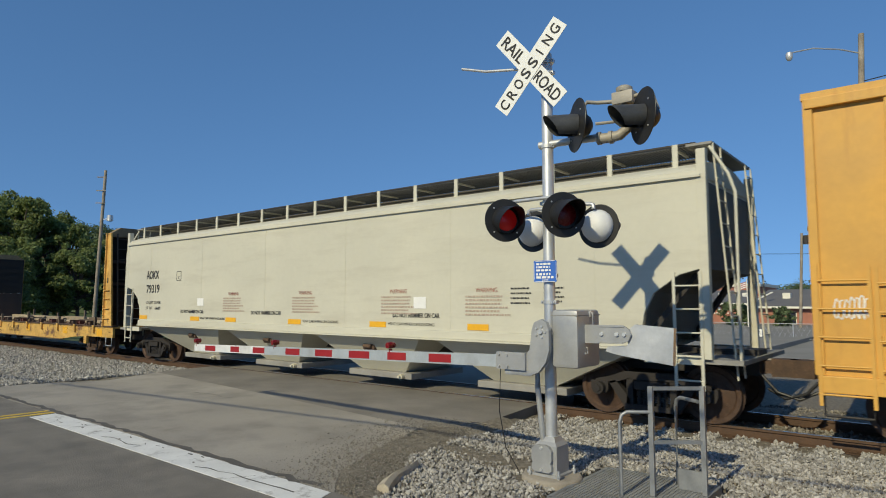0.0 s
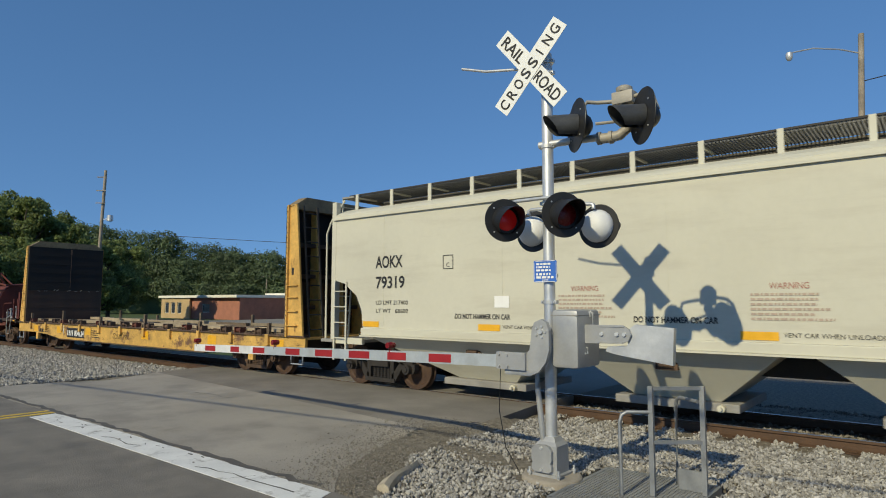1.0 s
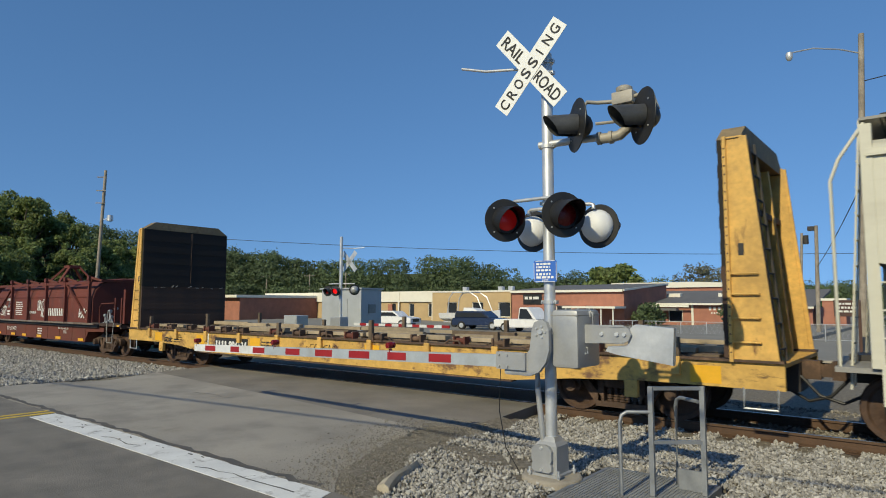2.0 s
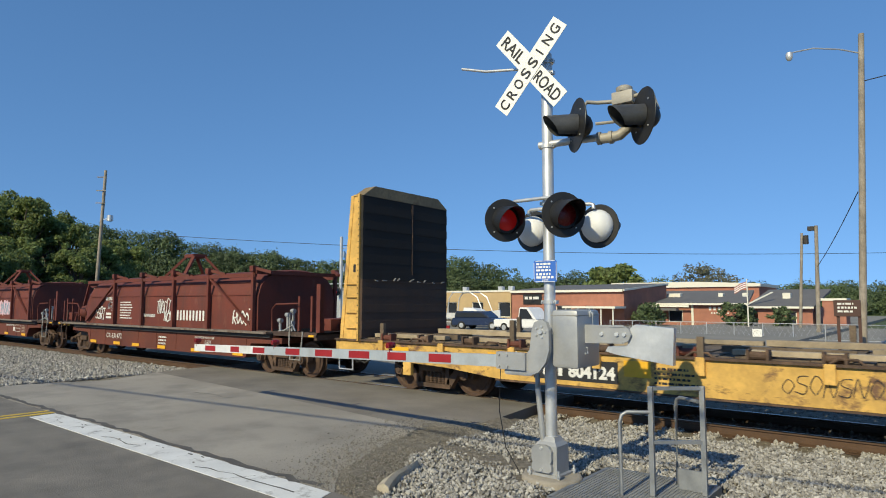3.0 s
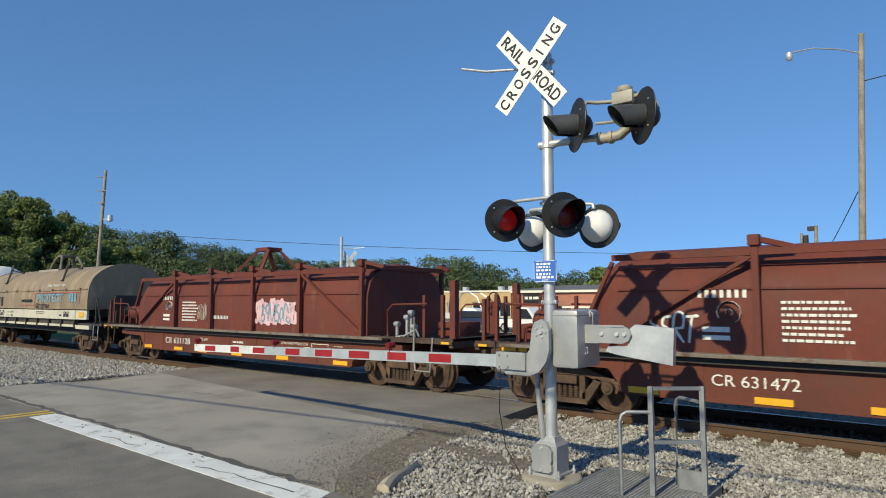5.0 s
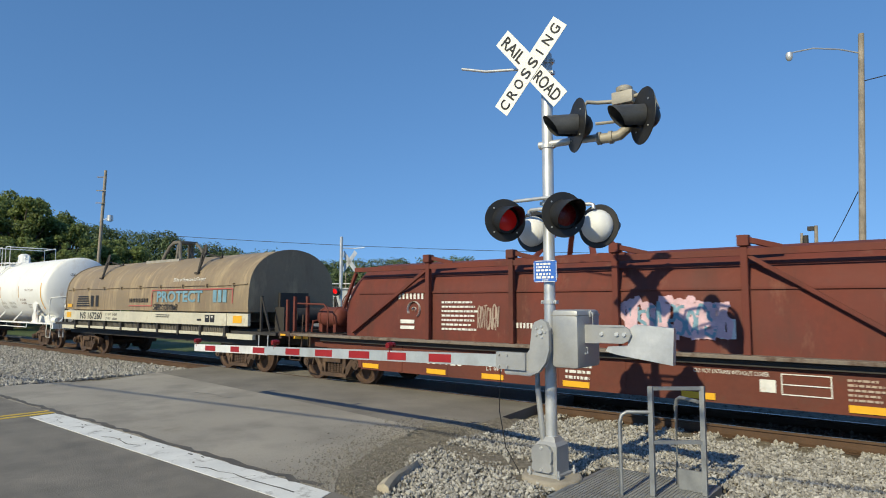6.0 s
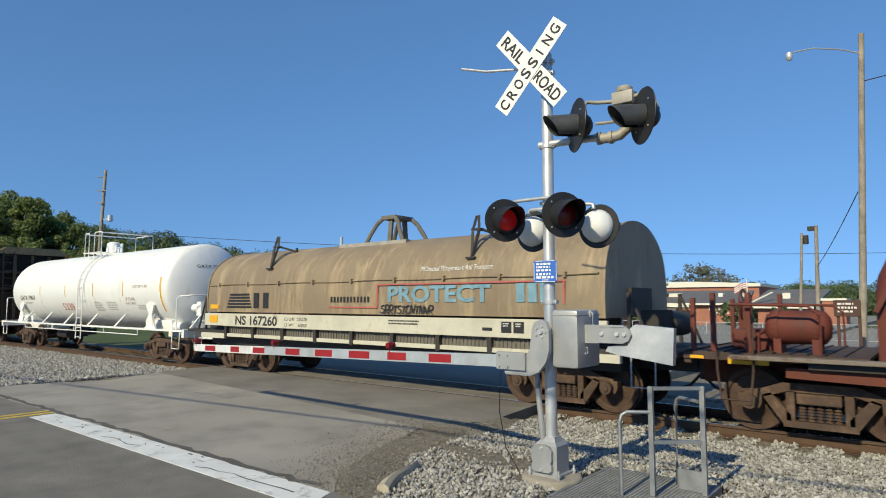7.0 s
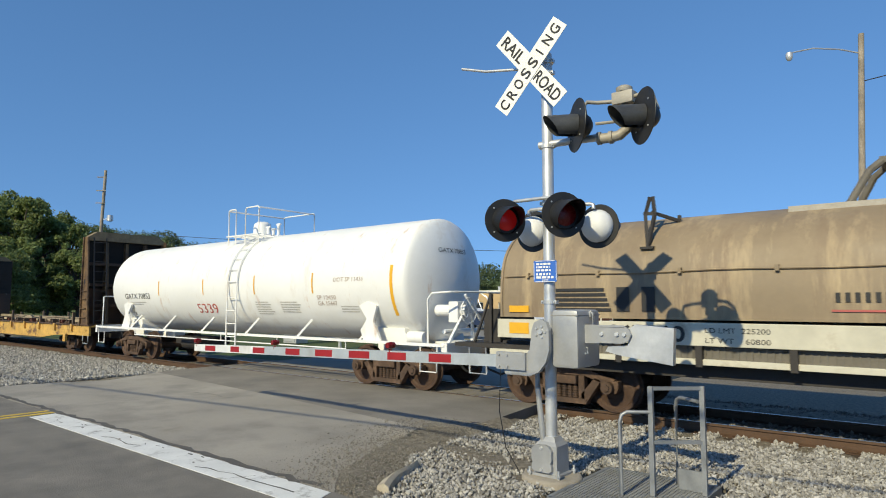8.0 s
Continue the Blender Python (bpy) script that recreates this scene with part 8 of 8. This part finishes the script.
    curved_print(2.6, 1.95, 0.8, 5, 92)
    curved_print(-5.9, 1.95, 1.3, 2, 93)
    curved_print(4.9, 1.85, 0.7, 3, 94)
    curved("GATX 70853", 0.26, -6.05, 2.05, 1.75, M_INK)
    curved("DOT SP 11431", 0.14, 4.75, 2.42, 1.0, M_FADED)
    curved("SP 12450", 0.15, 4.1, 2.0, 0.7, M_FADED)
    curved("GA 15447", 0.15, 4.1, 1.86, 0.7, M_FADED)
    curved("5339", 0.45, -1.55, 1.62, 1.1, M_SPRAYRED)
    mark = words("GATX 70853", 0.15, M_INK, car, Matrix())
    k = 1.0 / max(v.co.x for v in mark.data.vertices)
    for v in mark.data.vertices:
        y, z = -0.55 + v.co.x * k, 0.62 + v.co.y
        r = math.hypot(y, z)
        v.co = (np.interp(r, [0, 0.5, 0.85, 1.1, 1.3, 1.39], [7.35, 7.32, 7.25, 7.17, 7.08, 7.03]) + 0.012, y, zc + z)
    bm = bmesh.new()
    box(bm, -4.4, -2.4, -0.4, 0.4, 0.55, 0.8)
    rod(bm, (-3.2, -0.7, 0.62), (-2.2, -0.7, 0.62), 0.18, 14)
    part("underbody_gear", bm, M_DARKTRUCK, car)
    truck(car, -6.15)
    truck(car, 6.15)
    couplers(car, 8.2, M_TRUCK)
    return car


TRAIN = [(box_car(), 48.33), (hopper(), 29.63), (bulkhead_flat(True, 1), 9.18), (coil_car(1), -9.55), (coil_car(2), -26.1), (round_coil_car(), -41.5), (tank_car(), -57.2), (bulkhead_flat(False, 2), -75.8)]
SPEED, SLOWING = 10.376, -0.02295


def run(t):
    return SPEED * (t - 4) + SLOWING * (t - 4) ** 2


# ---- what moves ----


def motions():
    times = [k * 0.25 for k in range(33)]
    for car, place in TRAIN:
        walk(car, [(t, pose(place + run(t), TRACK_Y, 0)) for t in times])
    steps = [k / FPS for k in range(8 * FPS + 1)]
    for wheel, dx in WHEELS:
        walk(wheel, [(t, pose(dx, 0, 0.457) @ Matrix.Rotation(run(t) / 0.457, 4, "Y")) for t in steps])


motions()
